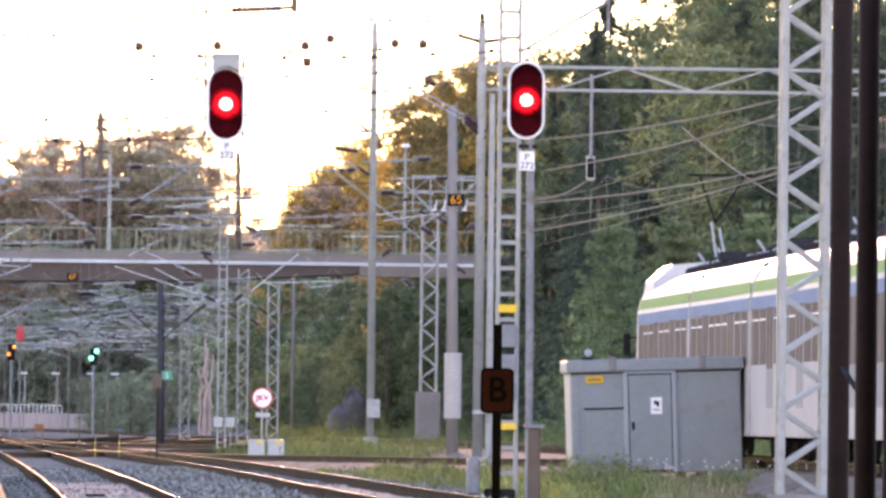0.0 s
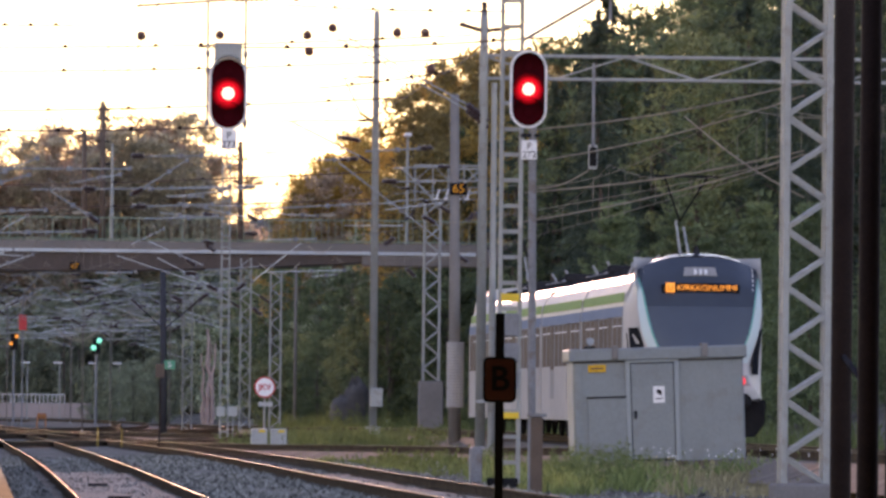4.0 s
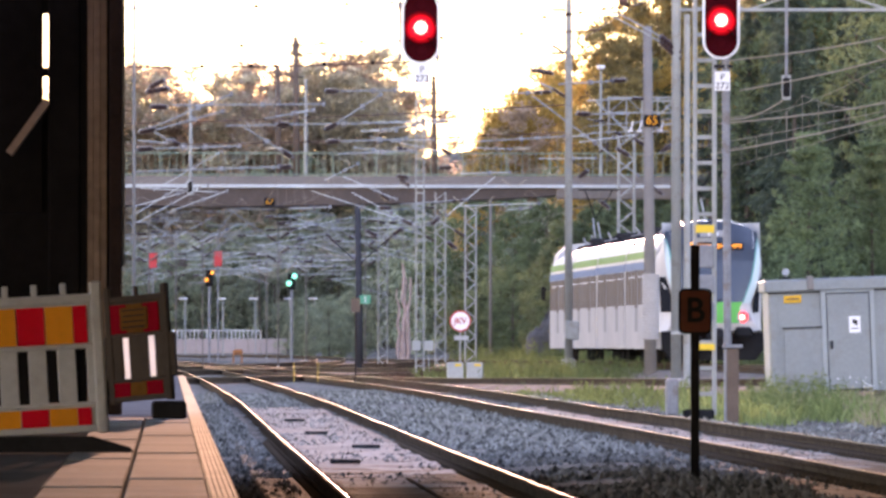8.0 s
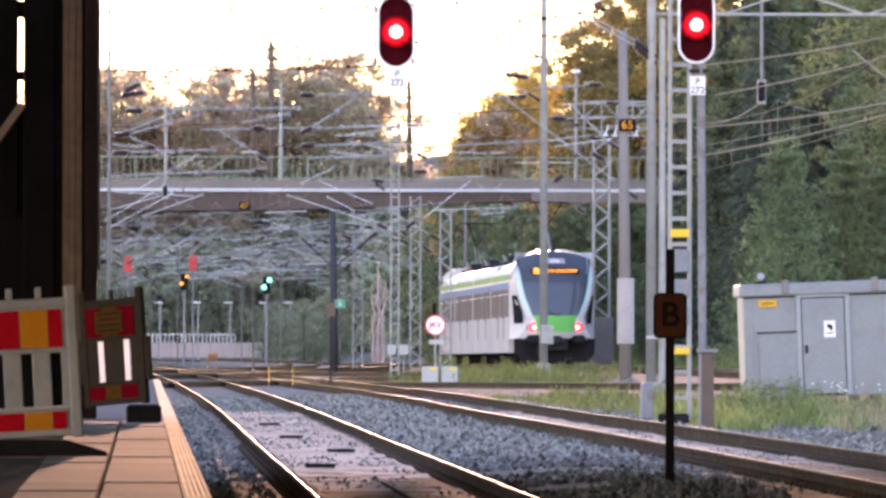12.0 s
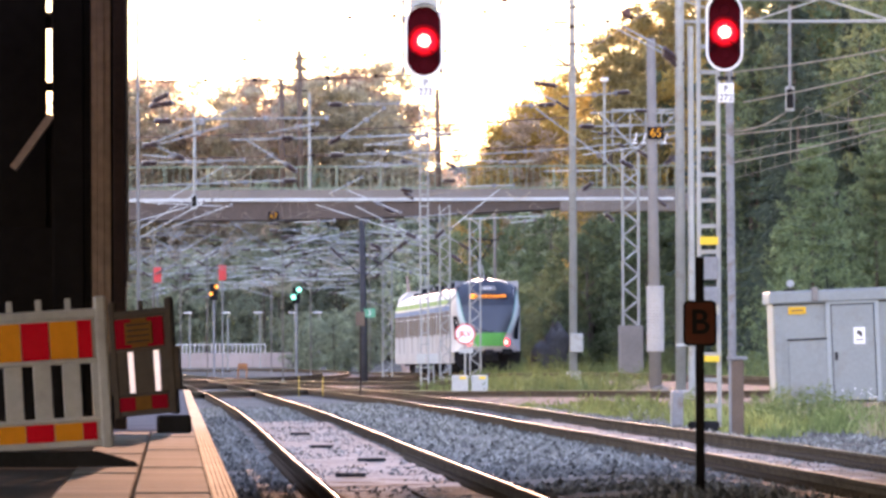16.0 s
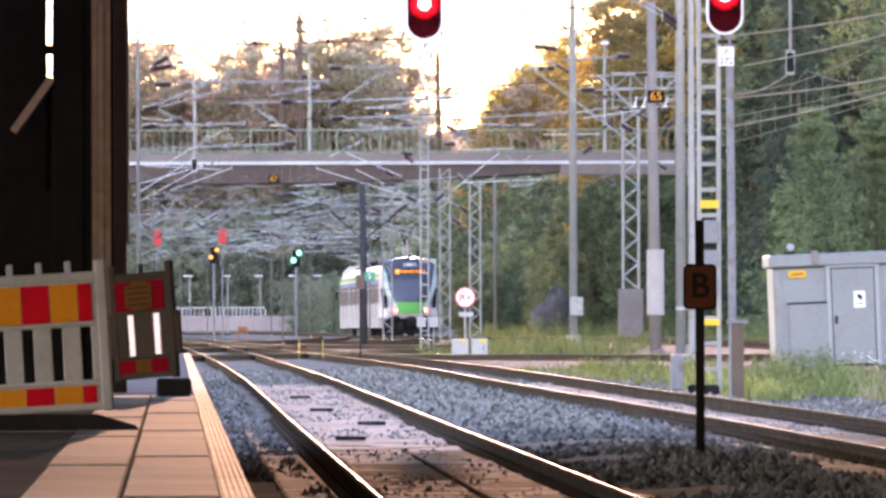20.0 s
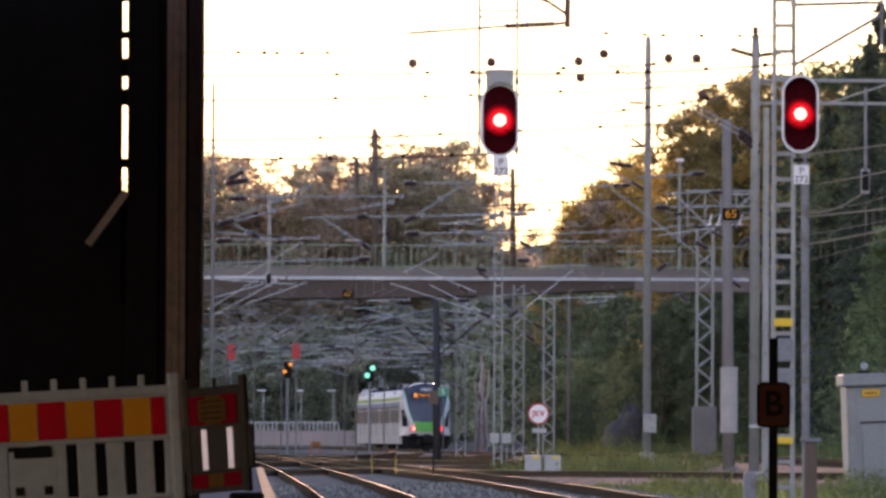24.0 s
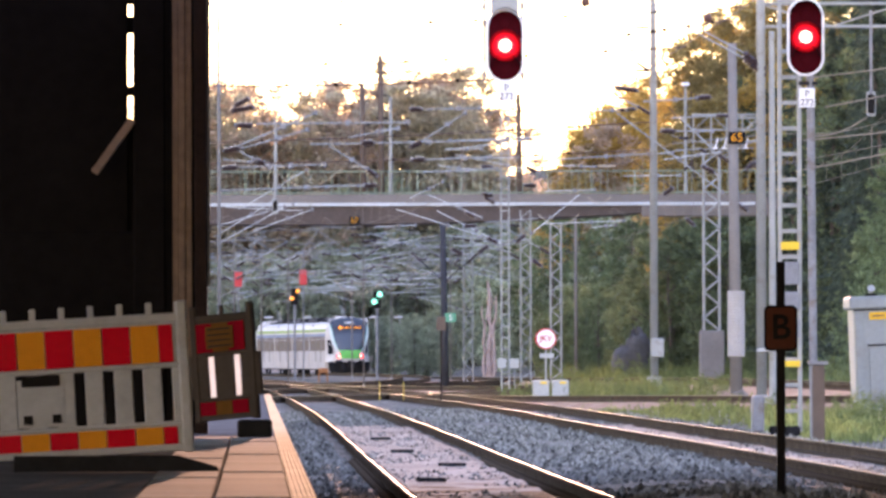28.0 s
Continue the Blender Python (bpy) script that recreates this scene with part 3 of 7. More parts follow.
# low sun along the post's edge, drawn as a pale strip
part("corner_strip", Shape().box((-0.427, 0.3, 3.6), (0.025, 0.3, 4.4), 0.004), TACTILE, site, "pale strip painted as the lit edge of the corner post")


# ---- train ----
def car_outline(w=1.6, top=4.02):
    half = [(w, 0.45), (w, 3.05), (w - 0.06, 3.4), (w - 0.22, 3.68), (w - 0.5, 3.86), (w - 0.9, top - 0.03)]
    return half + [(-x, z) for x, z in half[::-1]]


def car_side(t, length, y0, windows, doors, wheels):
    """Bands, panes, doors and bogies on both sides of a car body."""
    for side in (-1, 1):
        x = side * 1.6
        part("blue_band", Shape().box((x, y0 + length / 2, 2.99), (0.045, length - 0.1, 0.24)), TRAIN_BLUE, t)
        stripe = Shape()
        for (xa, za), (xb, zb) in (((1.57, 3.2), (1.54, 3.42)),):
            stripe.add([(side * xa, y0 + 0.05, za), (side * xa, y0 + length - 0.05, za), (side * xb, y0 + length - 0.05, zb), (side * xb, y0 + 0.05, zb)], [(0, 1, 2, 3)])
        stripe.v = [(vx + side * 0.02, vy, vz + 0.01) for vx, vy, vz in stripe.v]
        part("green_stripe", stripe, STRIPE_GREEN, t)
        part("window_band", Shape().box((x - side * 0.004, y0 + length / 2, 2.33), (0.03, length - 0.4, 1.06), 0.004), SIDE_GLASS, t, "dark window band")
        part("skirt", Shape().box((x + side * 0.005, y0 + length / 2, 1.14), (0.02, length - 0.3, 1.34), 0.004), TRAIN_BEIGE, t)
        for y, w in windows:
            pane = part("window", Shape().box((x + side * 0.004, y, 2.33), (0.03, w, 1.0), 0.008), SIDE_GLASS, t, "tinted window")
            for e in (-1, 1):
                part("window_edge", Shape().box((x + side * 0.012, y + e * (w / 2 + 0.05), 2.33), (0.02, 0.05, 1.02)), TRAIN_GREY, t)
            # glint near the top of the pane, painted as a white bar
            part("window_bar", Shape().box((x + side * 0.022, y, 2.66), (0.016, w * 0.8, 0.03)), WHITE_PAINT, t, "white bar painted as a glint near the window top")
        for y in doors:
            d = part("door", Shape().box((x + side * 0.006, y, 1.98), (0.03, 1.45, 2.0), 0.01), TRAIN_GREY, t, "grey double door")
            for k in (-1, 1):
                part("door_pane", Shape().box((x + side * 0.024, y + k * 0.36, 2.3), (0.016, 0.5, 1.15), 0.004), SIDE_GLASS, d)
    for y in wheels:
        part("bogie", Shape().box((0, y, 0.55), (2.2, 2.9, 0.35), 0.05), BLACK_RUBBER, t, "black bogie")
        for dy in (-1.3, 1.3):
            for side in (-1, 1):
                part("wheel", Shape().turned((side * 0.7, y + dy, 0.43), (side * 0.83, y + dy, 0.43), [(0, 0.43), (0.8, 0.43), (1, 0.36)], 16), DARK_STEEL, t)


def face(z0, z1, a0, a1, lift=0.0, rows=8, cols=8):
    """A piece of the rounded cab front between two heights; a0, a1: half widths (share) at the lower and upper edge."""
    s = Shape()
    for i in range(rows + 1):
        z = z0 + (z1 - z0) * i / rows
        lo = a0[0] + (a1[0] - a0[0]) * i / rows
        hi = a0[1] + (a1[1] - a0[1]) * i / rows
        for j in range(cols + 1):
            a = lo + (hi - lo) * j / cols
            w = float(np.interp(z, (0.95, 1.35, 1.7, 2.1, 2.5, 3.0, 4.2), (1.42, 1.16, 1.05, 1.2, 1.35, 1.42, 1.46)))
            back = 0.12 * ramp(1.2, 1.0, z) + 0.62 * max(0, z - 1.55) ** 1.15 * 0.55 + 0.8 * max(0, z - 3.5) ** 1.6
            y = back + 0.55 * abs(a) ** 2.6 - lift
            s.v.append((a * w, y, z + lift * 0.4 - 0.34 * abs(a) ** 3 * ramp(3.0, 4.2, z)))
    for i in range(rows):
        for j in range(cols):
            k = i * (cols + 1) + j
            s.f.append((k, k + 1, k + cols + 2, k + cols + 1))
    return s


def cab_end(t):
    """The rounded nose of an end car, facing -y from y = 0."""
    part("cab_shell", face(0.95, 4.22, (-1, 1), (-1, 1), 0.0, 20, 14), TRAIN_WHITE, t, smooth=True)
    cheeks = Shape()
    prof = [0.96 + 3.26 * i / 16 for i in range(17)]
    for side in (-1, 1):
        k = len(cheeks.v)
        for z in prof:
            edge = face(max(z, 0.95), max(z, 0.95) + 0.01, (side, side), (side, side), 0, 1, 1).v[0]
            bx = 1.6 if z < 3.05 else 1.6 - 0.85 * ramp(3.0, 4.4, z)
            cheeks.v.extend([(edge[0], edge[1], z), ((edge[0] + side * bx) / 2 + side * 0.015, (edge[1] + 3.4) / 2, z), (side * bx, 3.4, z)])
        for i in range(16):
            for j in range(2):
                a = k + i * 3 + j
                q = (a, a + 1, a + 4, a + 3)
                cheeks.f.append(q if side > 0 else q[::-1])
    part("cab_side", cheeks, TRAIN_WHITE, t, smooth=True)
    cap = Shape()
    for i, y in enumerate((1.6, 2.0, 2.6, 3.4, 4.2, 5.0)):
        for j in range(9):
            a = -1 + j / 4
            cap.v.append((a * (1.3 - 0.02 * i), y + 0.25 * abs(a) ** 2, 4.2 - 0.26 * abs(a) ** 3 + 0.07 * (1 - a * a) * (1 - 0.1 * i) + 0.05 * min(i, 1) - 0.12 * max(0, i - 3)))
    for i in range(5):
        for j in range(8):
            k = i * 9 + j
            cap.f.append((k, k + 1, k + 10, k + 9))
    part("cab_roof", cap, CAB_DARK, t, "dark blue cab roof", smooth=True)
    hump = Shape().prism([(1.44, 3.4), (1.36, 3.72), (1.12, 3.94), (0.7, 4.06), (0, 4.12), (-0.7, 4.06), (-1.12, 3.94), (-1.36, 3.72), (-1.44, 3.4)], 2.3, 5.3)
    part("roof_fairing", hump, TRAIN_WHITE, t)
    for side in (-1, 1):
        part("fairing_slot", Shape().box((side * 1.33, 4.5, 3.97), (0.06, 0.32, 0.34), 0.01, pose(0, 0, 0, 0, -side * 28, 0)), TRAIN_GREY, t, "grey slot in the fairing")
    part("upper_mask", face(3.08, 4.22, (-0.9, 0.9), (-0.95, 0.95), 0.012, 8, 10), CAB_DARK, t, "dark blue mask above the windscreen", smooth=True)
    part("windscreen", face(1.84, 3.08, (-0.76, 0.76), (-0.9, 0.9), 0.014, 8, 10), CAB_GLASS, t, "dark sloping windscreen", smooth=True)
    part("green_panel", face(1.22, 1.84, (-0.58, 0.58), (-0.76, 0.76), 0.014, 4, 8), TRAIN_GREEN, t, "bright green front panel", smooth=True)
    part("wiper", Shape().bar((0.05, 0.02, 1.84), (-0.3, 0.10, 2.0), 0.03).bar((0.05, 0.02, 1.84), (0.2, 0.07, 1.95), 0.03), BLACK, t)
    for side in (-1, 1):
        span = lambda p, q: (side * p, side * q) if side > 0 else (-q, -p)
        part("pillar", face(1.8, 4.0, span(0.79, 0.99), span(0.955, 0.995), 0.016, 10, 3), PILLAR_WHITE, t, "pale teal-white pillar", smooth=True)
        part("teal_trim", face(1.8, 4.0, span(0.765, 0.80), span(0.93, 0.955), 0.02, 10, 2), TRAIN_TEAL, t, "teal edge of the pillar", smooth=True)
        part("light_housing", face(1.28, 1.52, span(0.55, 0.94), span(0.6, 0.97), 0.02, 3, 4), TRAIN_GREY, t, "grey tail light housing")
        y = face(1.4, 1.41, (side * 0.72, side * 0.72), (side * 0.72, side * 0.72), 0.03, 1, 1).v[0][1]
        lamp = part("tail_light", Shape().turned((side * 0.82, y + 0.06, 1.4), (side * 0.82, y - 0.03, 1.4), [(0, 0.17), (0.8, 0.17), (1, 0.13)], 14), RED_GLOW, t, "glowing red tail light")
        part("lamp_core", Shape().turned((side * 0.82, y - 0.02, 1.4), (side * 0.82, y - 0.05, 1.4), [(0, 0.085), (1, 0.06)], 12), RED_CORE, lamp)
        pane = Shape()
        for z, f0, f1 in ((1.55, 0.16, 0.66), (2.0, 0.10, 0.66), (2.6, 0.06, 0.60)):
            ex, ey, _ = face(z, z + 0.01, (side, side), (side, side), 0, 1, 1).v[0]
            pane.v.extend([(ex + (side * 1.6 - ex) * f + side * 0.035, ey + (3.4 - ey) * f - 0.02, z) for f in (f0, f1)])
        pane.f = [(0, 1, 3, 2), (2, 3, 5, 4)]
        part("side_window", pane, CAB_SIDE_GLASS, t, "dark cab side window")
    part("bumper", face(1.02, 1.2, (-0.98, 0.98), (-0.99, 0.99), 0.03, 3, 10), TRAIN_WHITE, t, smooth=True)
    part("pilot", Shape().prism([(-1.5, 0.98), (-1.48, 0.42), (-1.25, 0.12), (1.25, 0.12), (1.48, 0.42), (1.5, 0.98)], 0.62, 1.9), BLACK_RUBBER, t, "black pilot")
    part("nose_apron", face(0.95, 1.0, (-0.99, 0.99), (-0.99, 0.99), 0.02, 1, 10), BLACK_RUBBER, t, smooth=True)
    part("roof_antenna", Shape().turned((0, 2.2, 4.2), (0, 2.2, 4.5), [(0, 0.16), (0.4, 0.1), (1, 0.02)], 10).box((0, 2.2, 4.28), (0.9, 0.2, 0.06), 0.02), DARK_STEEL, t)
    part("air_box", Shape().box((0.1, 0.2, 0.72), (0.7, 0.3, 0.4), 0.05).box((-0.55, 0.22, 0.6), (0.3, 0.25, 0.5), 0.04), DARK_STEEL, t, "dark equipment box")
    part("coupler", Shape().box((0, -0.1, 0.92), (0.42, 0.75, 0.3), 0.05).tube((0, -0.3, 0.9), (0, 0.5, 0.9), 0.09), DARK_STEEL, t, "dark steel coupler")
    for side in (-1, 1):
        part("buffer", Shape().box((side * 0.85, 0.05, 0.95), (0.5, 0.5, 0.32), 0.08), BLACK_RUBBER, t)
    slot = face(3.4, 3.62, (-0.62, 0.62), (-0.63, 0.63), 0.02, 3, 8)
    part("display", slot, BLACK, t, "black destination display")
    m = Matrix.Translation((0.14, 0.69, 3.51)) @ pose(0, 0, 0, 66.6, 0, 0)
    sign = writing("destination_text", "KIRKKONUMMI", 0.2, AMBER_GLOW, t, m, "glowing amber letters")
    sign2 = writing("line_letter", "U", 0.2, BLACK, t, Matrix.Translation((-0.7, 0.70, 3.51)) @ pose(0, 0, 0, 66.6, 0, 0))
    part("line_box", Shape().box((-0.7, 0.73, 3.515), (0.2, 0.012, 0.23), 0.0, pose(0, 0, 0, -23.4, 0, 0)), AMBER_GLOW, t, "glowing amber box")


def number_box(t):
    part("number_box", face(3.78, 3.98, (-0.27, 0.27), (-0.24, 0.24), 0.03, 3, 6), TRAIN_GREY, t, "small grey number panel")
    for x in (-0.12, 0.0, 0.12):
        part("number_bar", Shape().box((x, 0.90, 3.88), (0.06, 0.02, 0.12), 0.0, pose(0, 0, 0, -30, 0, 0)), WHITE_PAINT, t)


def roof_gear(t, y0, y1):
    part("roof_pod", Shape().box((0, (y0 + y1) / 2, 4.0), (1.5, y1 - y0, 0.24), 0.05), DARK_STEEL, t, "dark roof equipment")
    y = y0 + 0.6
    while y < y1 - 0.6:
        part("roof_box", Shape().box((0.2 * math.sin(y * 3), y, 4.2), (1.0 + 0.3 * math.sin(y), 0.75, 0.2), 0.04), DARK_STEEL, t)
        part("roof_insulator", Shape().turned((0.55, y + 0.5, 4.1), (0.55, y + 0.5, 4.38), [(0, 0.05), (0.3, 0.09), (0.5, 0.05), (0.7, 0.09), (1, 0.05)], 8), PORCELAIN, t)
        part("roof_pipe", Shape().tube((-0.6, y, 4.15), (-0.4 + 0.3 * math.sin(y * 5), y + 1.1, 4.3 + 0.12 * math.sin(y * 2.3)), 0.03), TRAIN_GREY, t)
        y += 1.7 + 0.9 * math.sin(y * 1.9) ** 2


CARS = []
train = thing("commuter_train", "white and green electric commuter train leaving, its red tail lights glowing", "train")
LENGTHS = (18.4, 15.8, 15.8, 18.4)
for k, length in enumerate(LENGTHS):
    front = 3.3 if k in (0, 3) else 0.0
    y0 = front if k == 0 else 0.25
    y1 = length - 0.25 if k < 3 else length - 3.3
    car = part("car", Shape().prism(car_outline(), y0, y1), TRAIN_WHITE, train, "white car body with a green stripe")
    wins = [y0 + 0.9 + 1.62 * i for i in range(int((y1 - y0 - 0.6) / 1.62))]
    doors = [wins[i] for i in (2, 3, len(wins) - 3) if i < len(wins)][::2]
    car_side(car, y1 - y0, y0, [(y, 1.42) for y in wins if all(abs(y - d) > 0.9 for d in doors)], doors, (2.6 if k else 4.4, length - (2.6 if k < 3 else 4.4)))
    part("bellows", Shape().box((0, length, 2.3), (2.7, 0.7, 3.0), 0.05), BLACK_RUBBER, car) if k < 3 else None
    roof_gear(car, y0 + (4.2 if k == 0 else 0.8), y1 - (2.6 if k == 3 else 0.8))
    CARS.append(car)
cab_end(CARS[0])
number_box(CARS[0])
far_nose = Shape()
for i, (y, w, top) in enumerate(((15.1, 1.6, 4.02), (16.1, 1.55, 4.1), (17.0, 1.5, 3.8), (17.8, 1.4, 2.9), (18.3, 1.3, 1.8))):
    for x, z in car_outline():
        far_nose.v.append((x * w / 1.6, y, min(z, top)))
for i in range(4):
    for j in range(12):
        a, b = i * 12 + j, i * 12 + (j + 1) % 12
        far_nose.f.append((a, b, b + 12, a + 12))
far_nose.f.append(tuple(range(48, 60)))
part("leading_cab", far_nose, TRAIN_WHITE, CARS[3], smooth=False)
part("leading_fairing", Shape().prism([(1.44, 3.4), (1.38, 3.85), (1.0, 4.2), (0, 4.3), (-1.0, 4.2), (-1.38, 3.85), (-1.44, 3.4)], 13.1, 16.1), TRAIN_WHITE, CARS[3])
part("mirror", Shape().box((-1.78, 16.2, 2.45), (0.16, 0.12, 0.5), 0.03).bar((-1.5, 16.4, 2.6), (-1.76, 16.2, 2.6), 0.03), BLACK, CARS[3])
for car, y in ((CARS[0], 5.6), (CARS[3], 11.8)):
    pan = part("pantograph", Shape().tube((-0.1, y, 4.2), (-0.16, y + 1.0, 5.15), 0.028).tube((0.1, y, 4.2), (0.02, y + 1.0, 5.0), 0.028), GALV, car, "raised pantograph with pale lower arms")
    for sd in (-1, 1):
        part("upper_arm", Shape().tube((-0.07, y + 1.0, 5.15), (sd * 0.5, y + 0.1, 6.15), 0.022), BLACK, pan)
    part("collector", Shape().box((0, y + 0.1, 6.17), (1.5, 0.25, 0.05), 0.01), BLACK, pan)


# ---- road bridge over the yard ----
bridge = thing("road_bridge", "grey road bridge over the yard with a green railing", "bridge", (0, 425, 0))
part("deck", Shape().box((4, 0, 8.14), (64, 7, 0.38), 0.03), BRIDGE_CONCRETE, bridge)
part("edge_strip", Shape().box((0, -3.55, 7.89), (44, 0.12, 0.15), 0.02), PALE_STEEL, bridge, "pale steel edge strip")
gird = Shape()
for i in range(33):
    x = -24 + 1.3 * i
    low = 7.02 + 0.62 * ((x - 2) / 17.0) ** 2 if abs(x - 2) < 17 else 7.66
    for yy in (-3.45, 3.2):
        gird.v.extend([(x, yy, 7.93), (x, yy, low)])
for i in range(32):
    a = 4 * i
    gird.f.extend([(a, a + 1, a + 5, a + 4), (a + 2, a + 6, a + 7, a + 3), (a + 1, a + 3, a + 7, a + 5)])
part("girder", gird, GIRDER, bridge, "dark brown arched girder")
part("end_beam", Shape().box((24, -3.3, 7.7), (14, 0.5, 0.75), 0.05), BRIDGE_CONCRETE, bridge)
part("abutment", Shape().box((33, 0, 3.6), (6, 7.2, 8.4), 0.05), BRIDGE_CONCRETE, bridge)
part("pier", Shape().box((-17, 0, 3.6), (0.8, 5, 7.5), 0.1), BRIDGE_CONCRETE, bridge)
for k in range(33):
    x = -27 + 1.9 * k
    p = part("railing_post", Shape().box((x, -3.4, 8.84), (0.05, 0.06, 1.04), 0.01), RAIL_PAINT, bridge)
for z in (8.40, 9.34):
    part("handrail", Shape().box((4, -3.4, z), (62, 0.07, 0.06), 0.01), RAIL_PAINT, bridge)
bar_mesh = mesh_of("railing_bar", Shape().box((0, 0, 0), (0.024, 0.03, 0.92)), RAIL_PAINT)
for k in range(150):
    b = part("railing_bar", bar_mesh, RAIL_PAINT, bridge)
    b.location = (-18.9 + 0.31 * k, -3.4, 8.86)

plate67 = part("number_plate", Shape().box((4.4, -3.62, 7.19), (0.46, 0.03, 0.36), 0.01), BLACK, bridge, "black plate with amber digits")
writing("lettering", "67", 0.34, AMBER_PAINT, plate67, Matrix.Translation((4.4, -3.645, 7.19)) @ pose(0, 0, 0, 90, 0, 0))
for x in (-3.5, 1.0, 4.6, 10.2, 15.5):
    part("lamp_box", Shape().box((x, -3.5, 9.55), (0.7, 0.16, 0.1), 0.02), BRASS, bridge, "pale yellowish box on the railing")

# ---- overhead line equipment ----
def insulator(s, p, q, r=0.07, ribs=6):
    prof = [(0, 0.03)]
    for i in range(ribs):
        a = (i + 0.5) / ribs
        prof += [(a - 0.32 / ribs, r * 0.6), (a, r), (a + 0.2 / ribs, r * 0.6)]
    return s.turned(p, q, prof + [(1, 0.03)], 8)


def lattice_mast(at, h, w=0.6, d=0.5, material=GALV, label="grey steel lattice mast", turn=0.0, base=0.5, pitch=None, cap=True):
    t = thing("lattice_mast", label, "mast", at, turn, group="overhead line masts")
    for sx in (-1, 1):
        for sy in (-1, 1):
            lw = 0.11 if w > 0.64 else (0.085 if w > 0.5 else 0.055)
            part("leg", Shape().box((sx * w / 2, sy * d / 2, h / 2), (lw, lw, h), 0.01), material, t)
    n = max(3, int(h / (pitch or w * 0.8)))
    for face_no, (ax, sgn) in enumerate(((0, -1), (0, 1), (1, -1), (1, 1))):
        for i in range(n):
            a, b = (-1, 1) if i % 2 else (1, -1)
            z0, z1 = h * i / n, h * (i + 1) / n
            if ax == 0:
                part("lacing_bar", Shape().bar((a * w / 2, sgn * d / 2, z0), (b * w / 2, sgn * d / 2, z1), 0.07 if w > 0.64 else (0.055 if w > 0.5 else 0.035)), material, t)
            else:
                part("lacing_bar", Shape().bar((sgn * w / 2, a * d / 2, z0), (sgn * w / 2, b * d / 2, z1), 0.07 if w > 0.64 else (0.055 if w > 0.5 else 0.035)), material, t)
    part("foundation", Shape().box((0, 0, -base / 2), (w + 0.35, d + 0.35, base + 0.02), 0.04), POLE_CONCRETE, t, "concrete foundation")
    return t


def pole_mast(at, h, r=0.12, material=GALV, label="grey steel overhead line mast", lean=0.0):
    t = thing("line_mast", label, "mast", at, group="overhead line masts")
    part("shaft", Shape().turned((0, 0, -0.4), (lean, 0, h), [(0, r), (0.98, r * 0.8), (1, r * 0.6)], 10), material, t, smooth=True)
    part("base_plate", Shape().box((0, 0, 0.02), (r * 3.4, r * 3.4, 0.3), 0.03), CONCRETE, t)
    return t


def arm(t, z, reach, drop=0.0, side=1, y=0.0, start=0.12, k=0.8):
    """A cantilever on a mast: stay tube, strut, registration arm and their insulators."""
    ins = Shape()
    insulator(ins, (side * start, y, z + 0.85), (side * (start + 0.45), y, z + 0.86))
    part("insulator", ins, PORCELAIN, t, "ribbed brown insulator")
    ins = Shape()
    insulator(ins, (side * start, y, z - 0.55), (side * (start + 0.4), y, z - 0.3))
    part("insulator", ins, PORCELAIN, t, "ribbed brown insulator")
    part("stay_tube", Shape().tube((side * (start + 0.42), y, z + 0.86), (side * reach, y, z + 0.8 - drop), 0.032 * k, 7), GALV, t)
    part("strut", Shape().tube((side * (start + 0.38), y, z - 0.31), (side * reach * 0.86, y, z + 0.8 - drop), 0.035 * k, 7), GALV, t)
    part("registration_arm", Shape().tube((side * (start + 0.9), y, z - 0.1), (side * reach * 1.12, y, z - 0.22), 0.024 * k, 6), GALV, t)
    part("steady_arm", Shape().tube((side * reach * 1.1, y, z - 0.24), (side * reach * 0.75, y, z - 0.42), 0.018 * k, 6), GALV, t)


def beam(name, x0, x1, y, z, depth=0.55, wide=0.4, label="grey lattice portal beam over the tracks"):
    t = thing(name, label, "portal beam", (0, y, z), group="portal beams")
    for zz in (-depth / 2, depth / 2):
        part("chord", Shape().box(((x0 + x1) / 2, -wide / 2, zz), (x1 - x0, 0.07, 0.07), 0.01).box(((x0 + x1) / 2, wide / 2, zz), (x1 - x0, 0.07, 0.07), 0.01), GALV, t)
    n = max(2, int((x1 - x0) / 1.6))
    for i in range(n):
        a, b = x0 + (x1 - x0) * i / n, x0 + (x1 - x0) * (i + 1) / n
        za, zb = (-depth / 2, depth / 2) if i % 2 else (depth / 2, -depth / 2)
        for yy in (-wide / 2, wide / 2):
            part("lacing_bar", Shape().bar((a, yy, za), (b, yy, zb), 0.032), GALV, t)
    return t


# near portal: its lattice leg beside the hut, and the beam high over the tracks
lattice_mast((13.0, 150, 0.0), 10.2, 0.66, 0.55, GALV, "pale grey steel lattice portal mast on a concrete footing", base=0.7, pitch=0.44)
lattice_mast((-10.5, 150, 0.0), 10.2, 0.66, 0.55, GALV, "pale grey steel lattice portal mast on a concrete footing", base=0.7, pitch=0.44)
beam("portal_beam", -10.5, 13.0, 150, 9.75, 0.7, 0.55)
cable = thing("cable_conduit", "thin dark cable conduit beside the lattice mast", "conduit", (13.42, 149.8, -0.3))
part("pipe", Shape().tube((0, 0, 0), (0, 0, 3.1), 0.035), DARK_STEEL, cable)
hanger = thing("line_hanger", "brown hanger tube with two ribbed insulators under the beam", "hanger", (4.98, 150, 7.46))
part("tube", Shape().box((0, 0, 1.0), (0.09, 0.09, 2.0), 0.01), RUSTY_BROWN, hanger)
part("lower_link", Shape().tube((0, 0, 0.08), (-0.2, 0, 0.06), 0.028), RUSTY_BROWN, hanger)
